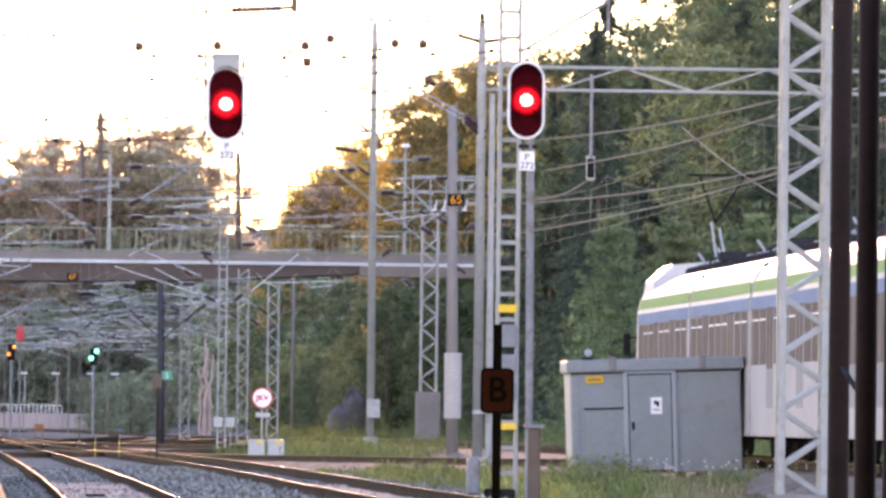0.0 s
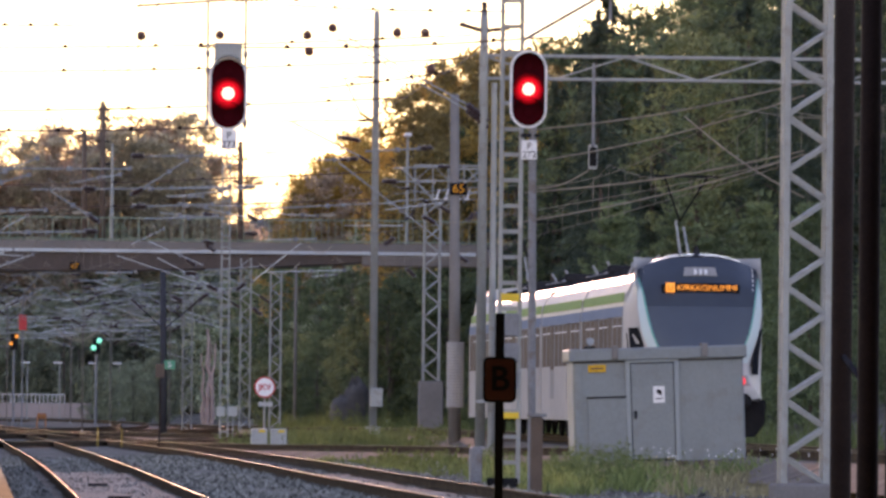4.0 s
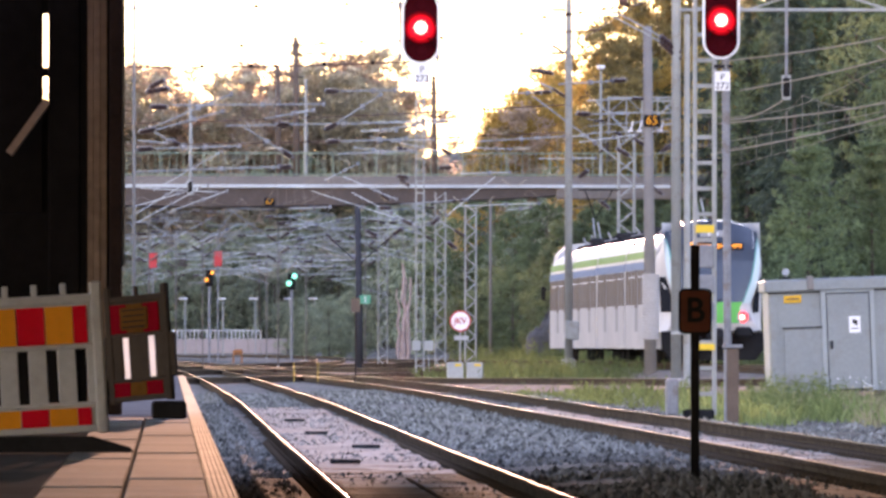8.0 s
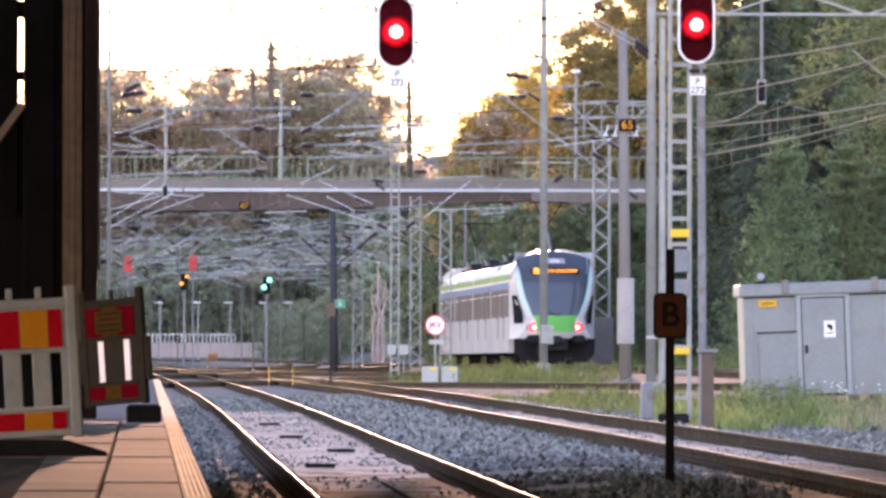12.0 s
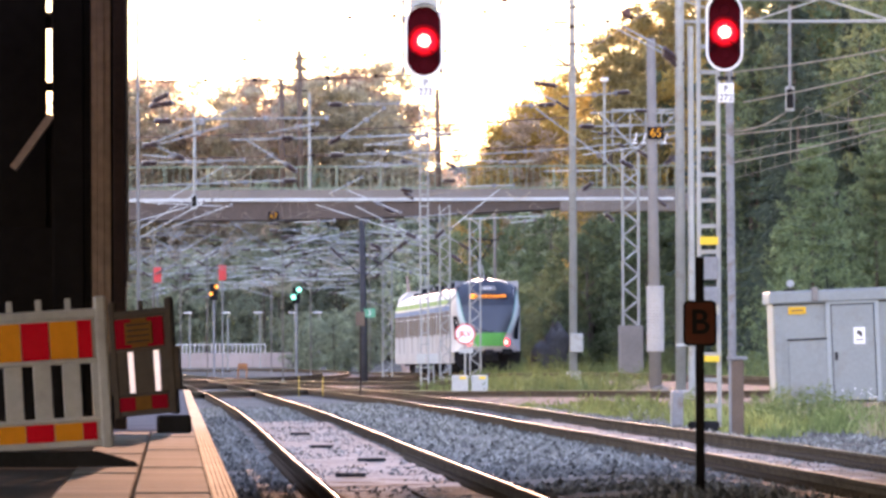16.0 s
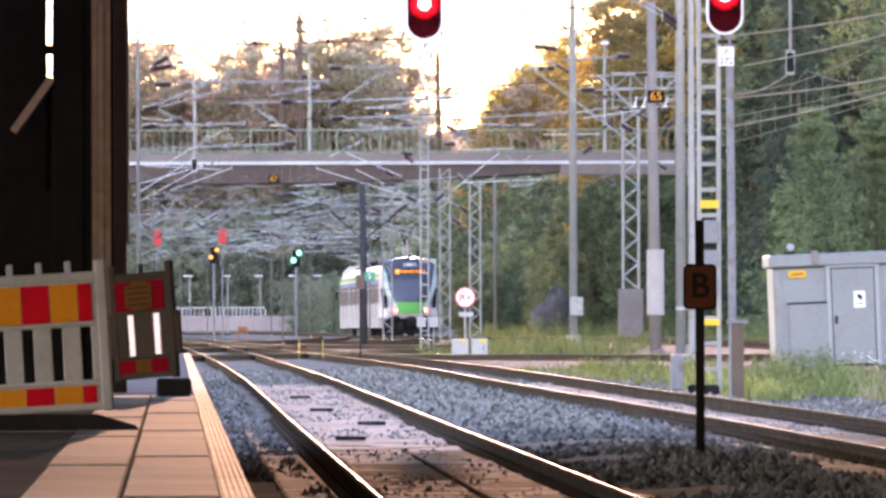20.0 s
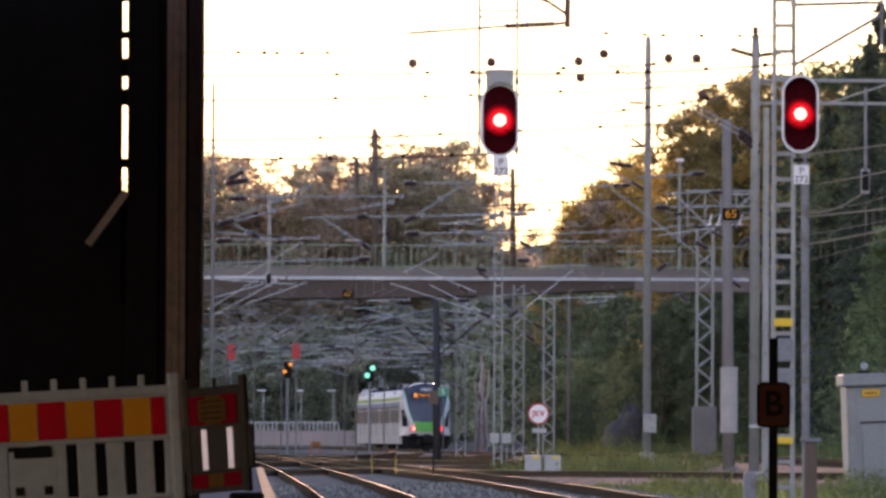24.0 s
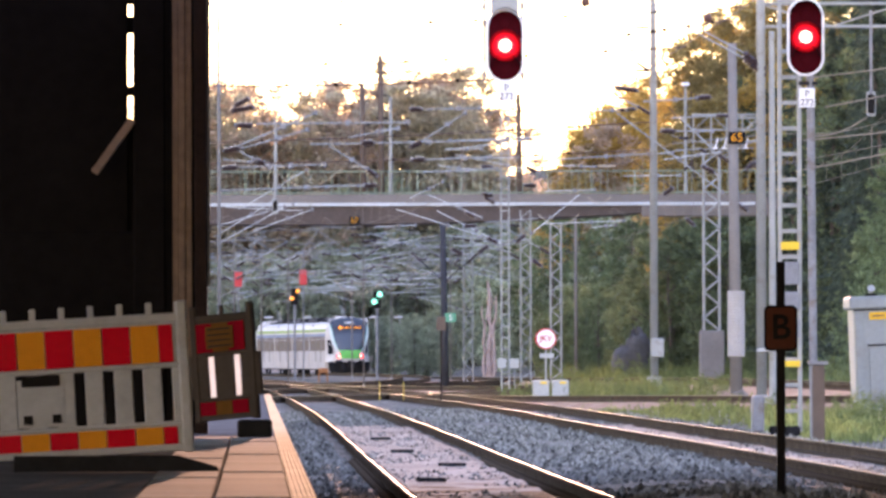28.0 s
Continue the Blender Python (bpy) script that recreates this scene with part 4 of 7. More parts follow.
part("upper_link", Shape().tube((0, 0, 0.2), (-0.32, 0, 0.42), 0.028), RUSTY_BROWN, hanger)
for a, b, c in (((-0.2, 0, 0.06), (-0.98, 0, 0.02), (-2.5, 0, -0.1)), ((-0.32, 0, 0.42), (-0.86, 0, 0.68), (-2.0, 0, 1.2))):
    part("insulator", insulator(Shape(), a, b, 0.06, 10), BALL_BROWN, hanger, "ribbed red-brown insulator")
    part("tail", Shape().tube(b, c, 0.02), RUSTY_BROWN, hanger)


# ---- signals ----
def signal_head(t, c, lit, code, tall=1.26, plate_drop=0.98):
    """An upright oval colour-light head facing the platform, c: centre."""
    def oval(w, h, y, n=24):
        r = w / 2
        pts = []
        for i in range(n + 1):
            a = math.pi * i / n
            pts.append((c[0] + r * math.cos(a), c[2] + h / 2 - r + r * math.sin(a)))
        for i in range(n + 1):
            a = math.pi + math.pi * i / n
            pts.append((c[0] + r * math.cos(a), c[2] - h / 2 + r + r * math.sin(a)))
        return pts
    head = part("head", Shape().prism(oval(0.60, tall, 0), c[1] - 0.02, c[1] + 0.03), WHITE_PAINT, t, "oval head with a white rim")
    part("face", Shape().prism(oval(0.52, tall - 0.08, 0), c[1] - 0.035, c[1] - 0.015), SIGNAL_RED, head, "dark face with its lamp's red glow in the colour")
    part("casing", Shape().box((c[0], c[1] + 0.15, c[2]), (0.36, 0.25, 0.95), 0.05), DARK_STEEL, head)
    for k, dz in enumerate((0.36, 0.0, -0.36)):
        on = k == 1
        # the lit disc is oversized so that it carries the painted bloom
        lamp = part("lens", Shape().turned((0, 0, 0), (0, -0.02, 0), [(0, 0.252 if on else 0.09), (1, 0.248 if on else 0.08)], 28), RED_HALO if on else SIGNAL_RED, head, "lit red lens with the lamp's bloom painted round it" if on else "unlit dark lens")
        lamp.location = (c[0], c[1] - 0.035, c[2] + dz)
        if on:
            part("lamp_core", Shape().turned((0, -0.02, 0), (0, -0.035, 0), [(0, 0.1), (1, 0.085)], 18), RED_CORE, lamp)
        visor = Shape()
        for i in range(9):
            a = math.pi * (0.05 + 0.9 * i / 8)
            for rr in (0.225, 0.232):
                visor.v.extend([(c[0] + rr * math.cos(a), c[1] - 0.03, c[2] + dz + rr * math.sin(a)), (c[0] + rr * math.cos(a), c[1] - 0.2, c[2] + dz + rr * math.sin(a))])
        for i in range(8):
            k0 = i * 4
            visor.f.extend([(k0, k0 + 4, k0 + 5, k0 + 1), (k0 + 2, k0 + 3, k0 + 7, k0 + 6), (k0 + 1, k0 + 5, k0 + 7, k0 + 3)])
        part("visor", visor, SIGNAL_BLACK, head)
    plate = part("code_plate", Shape().box((c[0] + 0.02, c[1] - 0.03, c[2] - plate_drop), (0.25, 0.02, 0.31), 0.004), WHITE_PAINT, t, "white code plate")
    for k, (txt, dz) in enumerate((("P", 0.06), (code, -0.08))):
        writing("lettering", txt, 0.15, BLACK, plate, Matrix.Translation((c[0] + 0.02, c[1] - 0.045, c[2] - plate_drop + dz)) @ pose(0, 0, 0, 90, 0, 0))


sig = thing("colour_light_signal", "tall signal showing red on a grey post", "signal", (0, 155, 0), group="red signals")
signal_head(sig, (8.9, -0.25, 6.29), 1, "272")
part("post", Shape().tube((9.03, 0, -0.2), (8.98, 0, 6.9), 0.065, 12), GALV_OLD, sig)
part("post_casing", Shape().box((9.1, 0, 0.35), (0.2, 0.2, 1.3), 0.02), POLE_WOOD, sig, "brown timber casing")
part("casing_cap", Shape().box((9.1, 0, 1.03), (0.32, 0.24, 0.06), 0.01), GALV_OLD, sig)
part("bracket", Shape().box((8.95, 0, 5.55), (0.3, 0.12, 0.06)).box((8.95, 0, 6.8), (0.3, 0.12, 0.06)), DARK_STEEL, sig)

hung = thing("colour_light_signal", "hanging signal showing red on two thin rods", "signal", (0, 150, 0), group="red signals")
signal_head(hung, (3.92, -0.25, 6.0), 1, "273", 1.15, 0.72)
part("back_board", Shape().box((3.92, -0.16, 6.55), (0.44, 0.03, 0.5), 0.01), GALV, hung, "pale grey back board")
for x in (3.6, 4.19):
    part("rod", Shape().tube((x, -0.12, 5.45), (x, -0.12, 9.5), 0.02), GALV_OLD, hung)
    for z in (5.55, 6.35, 6.62):
        part("clamp", Shape().box((x, -0.14, z), (0.07, 0.08, 0.1), 0.01), GALV_OLD, hung)
part("crossbar", Shape().tube((3.6, -0.12, 7.72), (4.19, -0.12, 7.72), 0.015).tube((3.6, -0.12, 7.62), (4.19, -0.12, 7.62), 0.015), GALV_OLD, hung)
part("ladder_bar", Shape().tube((3.6, -0.12, 8.3), (4.19, -0.12, 8.3), 0.012), GALV_OLD, hung)

# ladder mast beside the tall signal
lad = thing("ladder_mast", "grey two-legged ladder mast with a cable box on top", "mast", (8.76, 157, -0.1), group="overhead line masts")
for x in (-0.16, 0.16):
    part("leg", Shape().box((x, 0, 4.25), (0.07, 0.1, 8.5), 0.01), GALV, lad)
for k in range(20):
    part("rung", Shape().box((0, 0, 0.35 + 0.42 * k), (0.28, 0.04, 0.07), 0.006), GALV, lad)
for z, h in ((2.6, 0.38), (2.15, 0.3), (1.7, 0.3)):
    part("cable_box", Shape().box((0, -0.07, z), (0.3, 0.12, h), 0.02), GALV_OLD, lad)
part("warning_plate", Shape().box((0, -0.1, 3.05), (0.3, 0.02, 0.13), 0.003), YELLOW, lad, "yellow warning plate")
part("warning_plate", Shape().box((0.02, -0.1, 1.12), (0.28, 0.02, 0.1), 0.003), YELLOW, lad, "yellow warning plate")
part("top_box", Shape().box((0.0, 0, 8.6), (0.42, 0.3, 0.24), 0.03), DARK_STEEL, lad)
for x, x1, z1, w in ((0, 0.02, 9.3, 0.08), (-0.16, -0.2, 9.05, 0.07), (0.16, 0.2, 9.05, 0.07)):
    part("top_insulator", insulator(Shape(), (x, 0, 8.7), (x1, 0, z1), w), PORCELAIN, lad)
part("cross_arm", Shape().tube((0.1, 0, 8.25), (1.6, 0, 8.3), 0.03).tube((0.15, 0, 7.25), (1.6, 0, 8.1), 0.03).tube((1.6, 0, 7.6), (1.6, 0, 8.8), 0.025), GALV_OLD, lad)
part("foot", Shape().box((-0.1, -0.1, 0.02), (0.5, 0.3, 0.16), 0.03), BLACK_RUBBER, lad)
part("foot_block", Shape().box((-0.55, -0.3, 0.3), (0.2, 0.3, 0.6), 0.03), GALV_OLD, lad)

# ---- masts of the right-hand yard ----
mc = pole_mast((12.15, 230, 0.05), 10.6, 0.13, GALV, "pair of grey steel line mast shafts with insulators")
part("second_shaft", Shape().turned((0.26, 0, -0.3), (0.26, 0, 8.9), [(0, 0.09), (1, 0.07)], 8), GALV, mc)
part("junction_box", Shape().box((0.12, -0.15, 1.25), (0.5, 0.12, 0.08), 0.01), PALE_CABINET, mc)
part("footing", Shape().box((0, -0.05, -0.05), (0.3, 0.34, 0.4), 0.03), GALV_OLD, mc)
for dz in (0.0, 0.16):
    part("insulator", insulator(Shape(), (-0.4, 0, 8.25 + dz * 0.8), (0.12, 0, 7.8 + dz), 0.1, 7), PORCELAIN, mc, "ribbed dark insulator")
    part("pull_wire", Shape().tube((-0.4, 0, 8.25 + dz * 0.8), (-3.4, 4, 10.1 + dz), 0.02), GALV, mc)
part("insulator", insulator(Shape(), (-0.6, 0, 10.3), (0.05, 0, 10.12), 0.08, 8), PORCELAIN, mc)
part("insulator", insulator(Shape(), (0.0, 0, 10.14), (0.62, 0, 10.22), 0.08, 8), PORCELAIN, mc)
part("insulator", insulator(Shape(), (0, 0, 10.5), (0, 0, 10.85), 0.1, 4), PORCELAIN, mc)
beam("portal_beam", 12.15, 26.0, 230.6, 9.35, 0.55, 0.4)
lattice_mast((26.0, 230.6, 0.6), 9.4, 0.6, 0.5)

ma = pole_mast((12.9, 310, 0.35), 13.6, 0.135, GALV, "tall grey steel line mast with a grey box")
part("meter_box", Shape().box((0.1, -0.18, 1.1), (0.42, 0.25, 0.62), 0.03), GALV, ma, "pale grey box")
arm(ma, 9.2, 3.2, side=-1)
arm(ma, 10.6, 1.2, side=-1)
m65 = thing("line_pole", "grey concrete line pole with a corrugated casing and number plate", "mast", (14.2, 283, 0.2), group="overhead line masts")
part("shaft", Shape().turned((0, 0, -0.4), (-0.1, 0, 10.2), [(0, 0.19), (1, 0.13)], 12), POLE_CONCRETE, m65, smooth=True)
cas = Shape().turned((0, 0, 0.95), (0, 0, 2.89), [(k / 44, 0.24 + 0.025 * (k % 2)) for k in range(45)], 14)
part("corrugated_casing", cas, GREY_BEIGE, m65, "pale ribbed casing")
np_ = part("number_plate", Shape().box((0.03, -0.2, 7.4), (0.5, 0.02, 0.36), 0.005), BLACK, m65, "black plate with amber digits")
writing("lettering", "65", 0.36, AMBER_PAINT, np_, Matrix.Translation((0.03, -0.215, 7.4)) @ pose(0, 0, 0, 90, 0, 0))
arm(m65, 7.2, 1.9, side=-1)
part("switch_frame", Shape().bar((-0.1, 0, 8.0), (0.7, 0, 8.0), 0.05).bar((0.7, 0, 8.0), (0.7, 0, 7.3), 0.05).bar((-0.1, 0, 7.3), (0.7, 0, 7.3), 0.05).bar((-0.1, 0, 7.3), (0.7, 0, 8.0), 0.04), GALV, m65)
lb = lattice_mast((18.1, 380, 2.2), 7.1, 0.62, 0.5, GALV, "grey lattice mast on a tall concrete base", base=2.2)
gantry = thing("switch_gantry", "pale steel switch gantry crowded with arms on a lattice mast", "gantry", (18.1, 380, 9.3))
for z in (0.85, 1.45):
    part("chord", Shape().box((0.55, 0, z), (2.6, 0.07, 0.07), 0.01), GALV, gantry)
for x in (-0.7, 0.0, 0.62, 1.24, 1.82):
    part("upright", Shape().box((x, 0, 0.72), (0.06, 0.06, 1.5), 0.008), GALV, gantry)
for x0, z0, x1, z1 in ((-0.7, 0.85, 0.0, 1.45), (0.0, 1.45, 0.62, 0.85), (0.62, 0.85, 1.24, 1.45), (1.24, 1.45, 1.82, 0.85), (-1.5, 0.3, 1.9, 0.62), (-1.4, 0.05, 1.7, 0.12), (-0.9, -0.35, 0.6, 0.55), (1.9, 0.5, 0.1, -0.1), (-1.6, 0.62, 0.3, 0.2), (0.2, -0.3, 1.7, 0.4), (-1.2, -0.15, 0.9, -0.25)):
    part("arm", Shape().tube((x0, -0.2, z0), (x1, -0.2, z1), 0.021, 6), GALV, gantry)
for x, z, dx, dz in ((-0.5, 0.1, 0.34, -0.18), (0.9, 0.15, 0.2, 0.3), (1.5, -0.45, 0.36, -0.2), (-1.1, -0.75, 0.3, 0.26), (-1.3, 0.5, 0.4, 0.02)):
    part("insulator", insulator(Shape(), (x, -0.3, z), (x + dx, -0.3, z + dz), 0.08, 6), PORCELAIN, gantry, "ribbed brown insulator")
for x in (0.15, 0.5, 1.0, 1.35):
    part("horn", Shape().tube((x, -0.25, 0.15), (x + 0.1, -0.25, 0.5), 0.03, 6).box((x, -0.25, 0.12), (0.2, 0.1, 0.06), 0.01), WHITE_PAINT, gantry, "white arcing horn")
drop = thing("drop_weight", "dark weight hanging on a steel rod from the wires", "weight", (13.83, 215, 6.6))
part("rod", Shape().box((0, 0, 1.15), (0.06, 0.06, 2.3)), GALV_OLD, drop)
part("weight", Shape().box((0, 0, 0.2), (0.16, 0.14, 0.42), 0.02), BLACK, drop)
part("weight_frame", Shape().box((0, 0.02, 0.2), (0.2, 0.1, 0.56), 0.02), GALV, drop)

# ---- masts with arms along the tracks to the bridge and beyond ----
random.seed(5)
ROWS = [(-0.86, 235, 9.9, 0.075, ()), (5.0, 440, 6.6, 0.06, (1, -1)), (-1.0, 470, 7.6, 0.06, (1, -1)), (1.6, 455, 6.6, 0.05, (1, -1)), (9.8, 480, 7.4, 0.06, (1, -1)), 
        (0.4, 560, 7.5, 0.08, (1, -1)), (8.2, 575, 7.2, 0.07, (-1, 1)), (6.5, 640, 7.2, 0.08, (-1,))]
for x, y, h, rr, sides in ROWS:
    m = pole_mast((x, y, -0.2), h, rr * 0.6, POLE_CONCRETE if y > 300 else GALV_OLD, "slim grey line mast carrying cantilever arms")
    for sd in sides:
        arm(m, 5.6 + random.uniform(-0.1, 0.5), random.uniform(2.4, 3.4), random.uniform(-0.2, 0.3), sd, k=0.65)
        arm(m, 6.3 + random.uniform(-0.2, 0.3), random.uniform(1.4, 3.0), random.uniform(-0.3, 0.4), sd, k=0.65)
for x, y, h in ((11.3, 400, 7.4), (11.93, 380, 6.6), (9.9, 445, 7.4)):
    m = lattice_mast((x, y, -0.1), h, 0.42, 0.4, GALV, "slim grey lattice mast", base=0.3)
    arm(m, 5.9, 2.8, 0.1, -1, start=0.25)
lm = thing("ladder_mast", "slim grey ladder mast beside the tracks", "mast", (9.14, 350, -0.1), group="overhead line masts")
for x in (-0.14, 0.14):
    part("leg", Shape().box((x, 0, 5.0), (0.06, 0.08, 10.2), 0.01), GALV, lm)
for k in range(24):
    part("rung", Shape().box((0, 0, 0.3 + 0.42 * k), (0.24, 0.03, 0.05)), GALV, lm)
bp = pole_mast((16.2, 484, -0.1), 8.8, 0.09, POLE_CONCRETE, "grey-brown pole beside the departure track")
for x, z1 in ((0.95, 11.3), (6.0, 12.6)):
    t = thing("bridge_pole", "thin grey pole standing on the bridge", "pole", (x, 421.9, 8.32), group="poles on the bridge")
    part("shaft", Shape().turned((0, 0, 0), (0, 0, z1 - 8.3), [(0, 0.09), (1, 0.06)], 8), GALV, t)
    part("collar", Shape().box((0, 0, 0.05), (0.25, 0.25, 0.1), 0.02), GALV, t)
lamp_post = thing("street_lamp", "slim grey street lamp with a white head on the bridge", "street lamp", (19.2, 427, 8.3))
part("pole", Shape().turned((0, 0, 0), (0, 0, 4.9), [(0, 0.08), (1, 0.05)], 8), GALV, lamp_post)
part("head", Shape().box((0, -0.15, 4.98), (0.34, 0.7, 0.16), 0.05), WHITE_PAINT, lamp_post)
pw = thing("weight_box", "dark weight in a pale frame hanging from the arms", "weight", (0.72, 330, 6.4))
part("weight", Shape().box((0, -0.06, 0), (0.14, 0.1, 0.4), 0.02), BLACK, pw)
part("weight_frame", Shape().box((0, 0, -0.02), (0.2, 0.1, 0.56), 0.02).tube((0, 0, 0.2), (0, 0, 3.0), 0.04), GALV, pw)

dk = thing("timber_pole", "dark timber pole with two braces", "pole", (7.95, 400, -0.2), group="timber poles")
part("shaft", Shape().turned((0, 0, -0.4), (-0.1, 0, 6.9), [(0, 0.15), (1, 0.12)], 10), TIMBER_DARK, dk, smooth=True)
for sd in (-1, 1):
    part("brace", Shape().bar((-0.05, 0, 4.5), (sd * 1.25, 0, 5.6), 0.045), TIMBER_DARK, dk)
    part("insulator", insulator(Shape(), (sd * 1.0, 0, 5.35), (sd * 1.4, 0, 5.75), 0.07), PORCELAIN, dk)
for x, y, z0, z1 in ((5.65, 426, 8.72, 14.6), (11.78, 426, 8.72, 12.87), (4.85, 426.5, 8.72, 13.35)):
    t = thing("timber_pole", "brown weathered timber pole standing on the bridge", "pole", (x, y, 0), group="timber poles")
    part("shaft", Shape().turned((0, 0, z0 - 0.4), (-0.05, 0, z1), [(0, 0.15), (1, 0.1)], 9), POLE_WOOD, t, smooth=True)
    for k in range(3):
        part("peg", Shape().bar((-0.25, 0, z1 - 0.8 - k), (0.3, 0, z1 - 0.8 - k), 0.06), DARK_STEEL, t)

# near cantilever tubes over the left-hand tracks: distance, then the two ends in x and z
TUBES = [
    (235, 0.06, 6.87, 3.77, 6.9), (235, -0.49, 6.29, 1.51, 7.14), (236, -0.42, 6.26, 1.31, 6.75), (237, -0.35, 5.85, 1.74, 5.91), (236, -0.49, 6.3, 0.38, 5.82),
    (245, 1.43, 6.59, 6.48, 6.69), (245, 1.91, 6.56, 2.88, 5.95), (255, -0.9, 5.59, 2.92, 5.73), (240, 4.3, 7.35, 5.64, 7.37), (240, 4.16, 6.53, 5.28, 7.26),
    (240, 4.3, 6.09, 5.92, 6.16), (250, 2.49, 6.89, 3.74, 7.11), (252, 4.44, 6.01, 6.37, 6.1), (290, 8.69, 7.1, 11.93, 7.29), (300, 10.58, 8.85, 11.63, 8.87),
    (262, 11.47, 7.31, 12.51, 7.31), (262, 10.62, 8.12, 12.09, 8.21), (270, 10.19, 8.02, 13.18, 5.78)]
KNOBS = [
    (235, -0.45, 6.83, -0.04, 6.83), (235, -0.73, 6.21, -0.35, 6.29), (236, -0.47, 7.34, -0.12, 7.52), (236, -0.56, 7.22, -0.01, 7.31), (237, -0.77, 5.83, -0.42, 5.85),
    (236, -0.01, 6.02, 0.27, 5.92), (245, 2.75, 6.63, 3.06, 6.63), (245, 2.85, 5.97, 3.14, 5.78), (255, 2.92, 5.72, 3.24, 5.73), (240, 3.9, 7.35, 4.21, 7.35),
    (240, 3.9, 6.39, 4.19, 6.54), (240, 3.93, 6.08, 4.26, 6.1), (300, 11.42, 8.87, 11.92, 8.9), (300, 11.33, 9.58, 11.99, 9.47), (262, 11.12, 7.31, 11.49, 7.3),
    (262, 12.04, 8.21, 12.46, 8.24), (270, 12.59, 6.52, 12.95, 6.32), (280, 11.94, 5.88, 12.22, 6.08), (262, 13.43, 6.26, 13.69, 6.47)]
TUBES_FAR = [
    (312, 5.92, 8.14, 9.8, 8.36), (330, 10.09, 7.94, 14.38, 8.17), (318, 6.03, 7.73, 8.73, 7.78), (340, 10.78, 7.95, 12.12, 7.9), (325, 6.81, 8.02, 9.66, 7.42),
    (312, 10.6, 6.46, 9.01, 5.18), (330, 9.9, 5.74, 12.7, 5.84), (318, 11.16, 5.44, 11.97, 5.53), (340, 10.3, 7.04, 12.07, 7.08), (325, 6.17, 6.13, 8.42, 4.98),
    (312, 6.45, 7.92, 8.92, 8.23), (330, 14.1, 7.94, 16.06, 8.21), (318, 12.24, 7.15, 14.13, 7.17), (340, 2.72, 8.62, 3.97, 7.85), (325, 5.08, 8.43, 7.69, 8.52),
    (312, 5.5, 7.17, 6.91, 7.21),
]
TUBES_LEFT = [
    (330, 6.33, 7.75, 7.5, 7.61), (318, 6.32, 8.05, 7.53, 8.06), (340, 5.51, 6.8, 6.67, 7.37), (325, 5.87, 6.68, 7.69, 5.9), (312, 4.62, 5.98, 7.39, 5.09),
    (330, 4.14, 5.65, 5.54, 5.7), (318, 3.36, 8.5, 4.8, 8.77), (340, -1.12, 8.19, 0.51, 8.05), (325, -0.52, 8.15, 0.58, 7.65), (312, 0.82, 6.66, 3.38, 6.73),
    (330, -0.53, 6.26, 1.8, 7.61), (318, -1.32, 5.17, 0.75, 6.43), (340, -1.32, 5.83, 1.38, 6.6), (325, -1.3, 4.98, 1.04, 6.27), (312, -0.06, 5.27, 1.88, 5.98),
    (330, -1.0, 6.35, 1.62, 6.21),
]
# insulators: distance, x, z, slope in degrees; loops: distance, x, z, width, bend
KNOBS_FAR = [
    (321, 7.81, 7.52, -8), (321, 9.27, 7.43, -30), (321, 9.22, 6.9, 0), (321, 7.81, 6.59, -10), (321, 7.86, 6.41, -35),
    (321, 7.22, 5.92, -30), (321, 7.22, 5.55, 0), (321, 7.95, 5.07, -25), (321, 7.65, 4.77, 35), (321, 8.9, 5.12, 40),
    (321, 6.77, 4.71, -25), (321, 9.45, 4.3, -35), (321, 9.13, 8.43, 5), (321, 14.58, 5.66, -40), (321, 16.35, 6.12, -35),
]
LOOPS = [
    (316, 2.08, 7.82, 0.23, 1), (316, 5.88, 6.93, 0.36, 1), (316, 5.21, 6.39, 0.14, 1), (316, 1.68, 8.32, 0.2, 0), (316, 10.95, 8.09, 0.54, -1),
    (316, 11.58, 8.14, 0.39, -1), (316, 12.61, 6.75, 0.54, -1), (316, 11.36, 6.44, 0.8, -1), (316, 7.78, 8.9, 1.25, -1), (316, 3.42, 3.71, 1.61, -1),
    (316, 5.57, 4.21, 1.07, -1), (316, 10.02, 5.86, 1.34, -1), (316, 1.73, 7.56, 2.68, -1),
]
for n_, (y, x0, z0, x1, z1) in enumerate(TUBES + TUBES_FAR + TUBES_LEFT):
    t = thing("cantilever_tube", "pale grey cantilever tube of the overhead line", "cantilever", (x0, y, z0), group="cantilever tubes")
    part("tube", Shape().tube((0, 0, 0), (x1 - x0, 0, z1 - z0), 0.022 if n_ < len(TUBES) else 0.015, 8), GALV if n_ < len(TUBES) else PALE_STEEL, t)
    part("clamp", Shape().box(((x1 - x0) * 0.6, 0, (z1 - z0) * 0.6), (0.14, 0.12, 0.13), 0.02), GALV_OLD, t)
    part("end_clamp", Shape().box((x1 - x0, 0, z1 - z0), (0.1, 0.12, 0.12), 0.02), GALV_OLD, t)
KNOBS_FAR = [(y, x - 0.19 * math.cos(radians(a)), z - 0.19 * math.sin(radians(a)), x + 0.19 * math.cos(radians(a)), z + 0.19 * math.sin(radians(a))) for y, x, z, a in KNOBS_FAR]
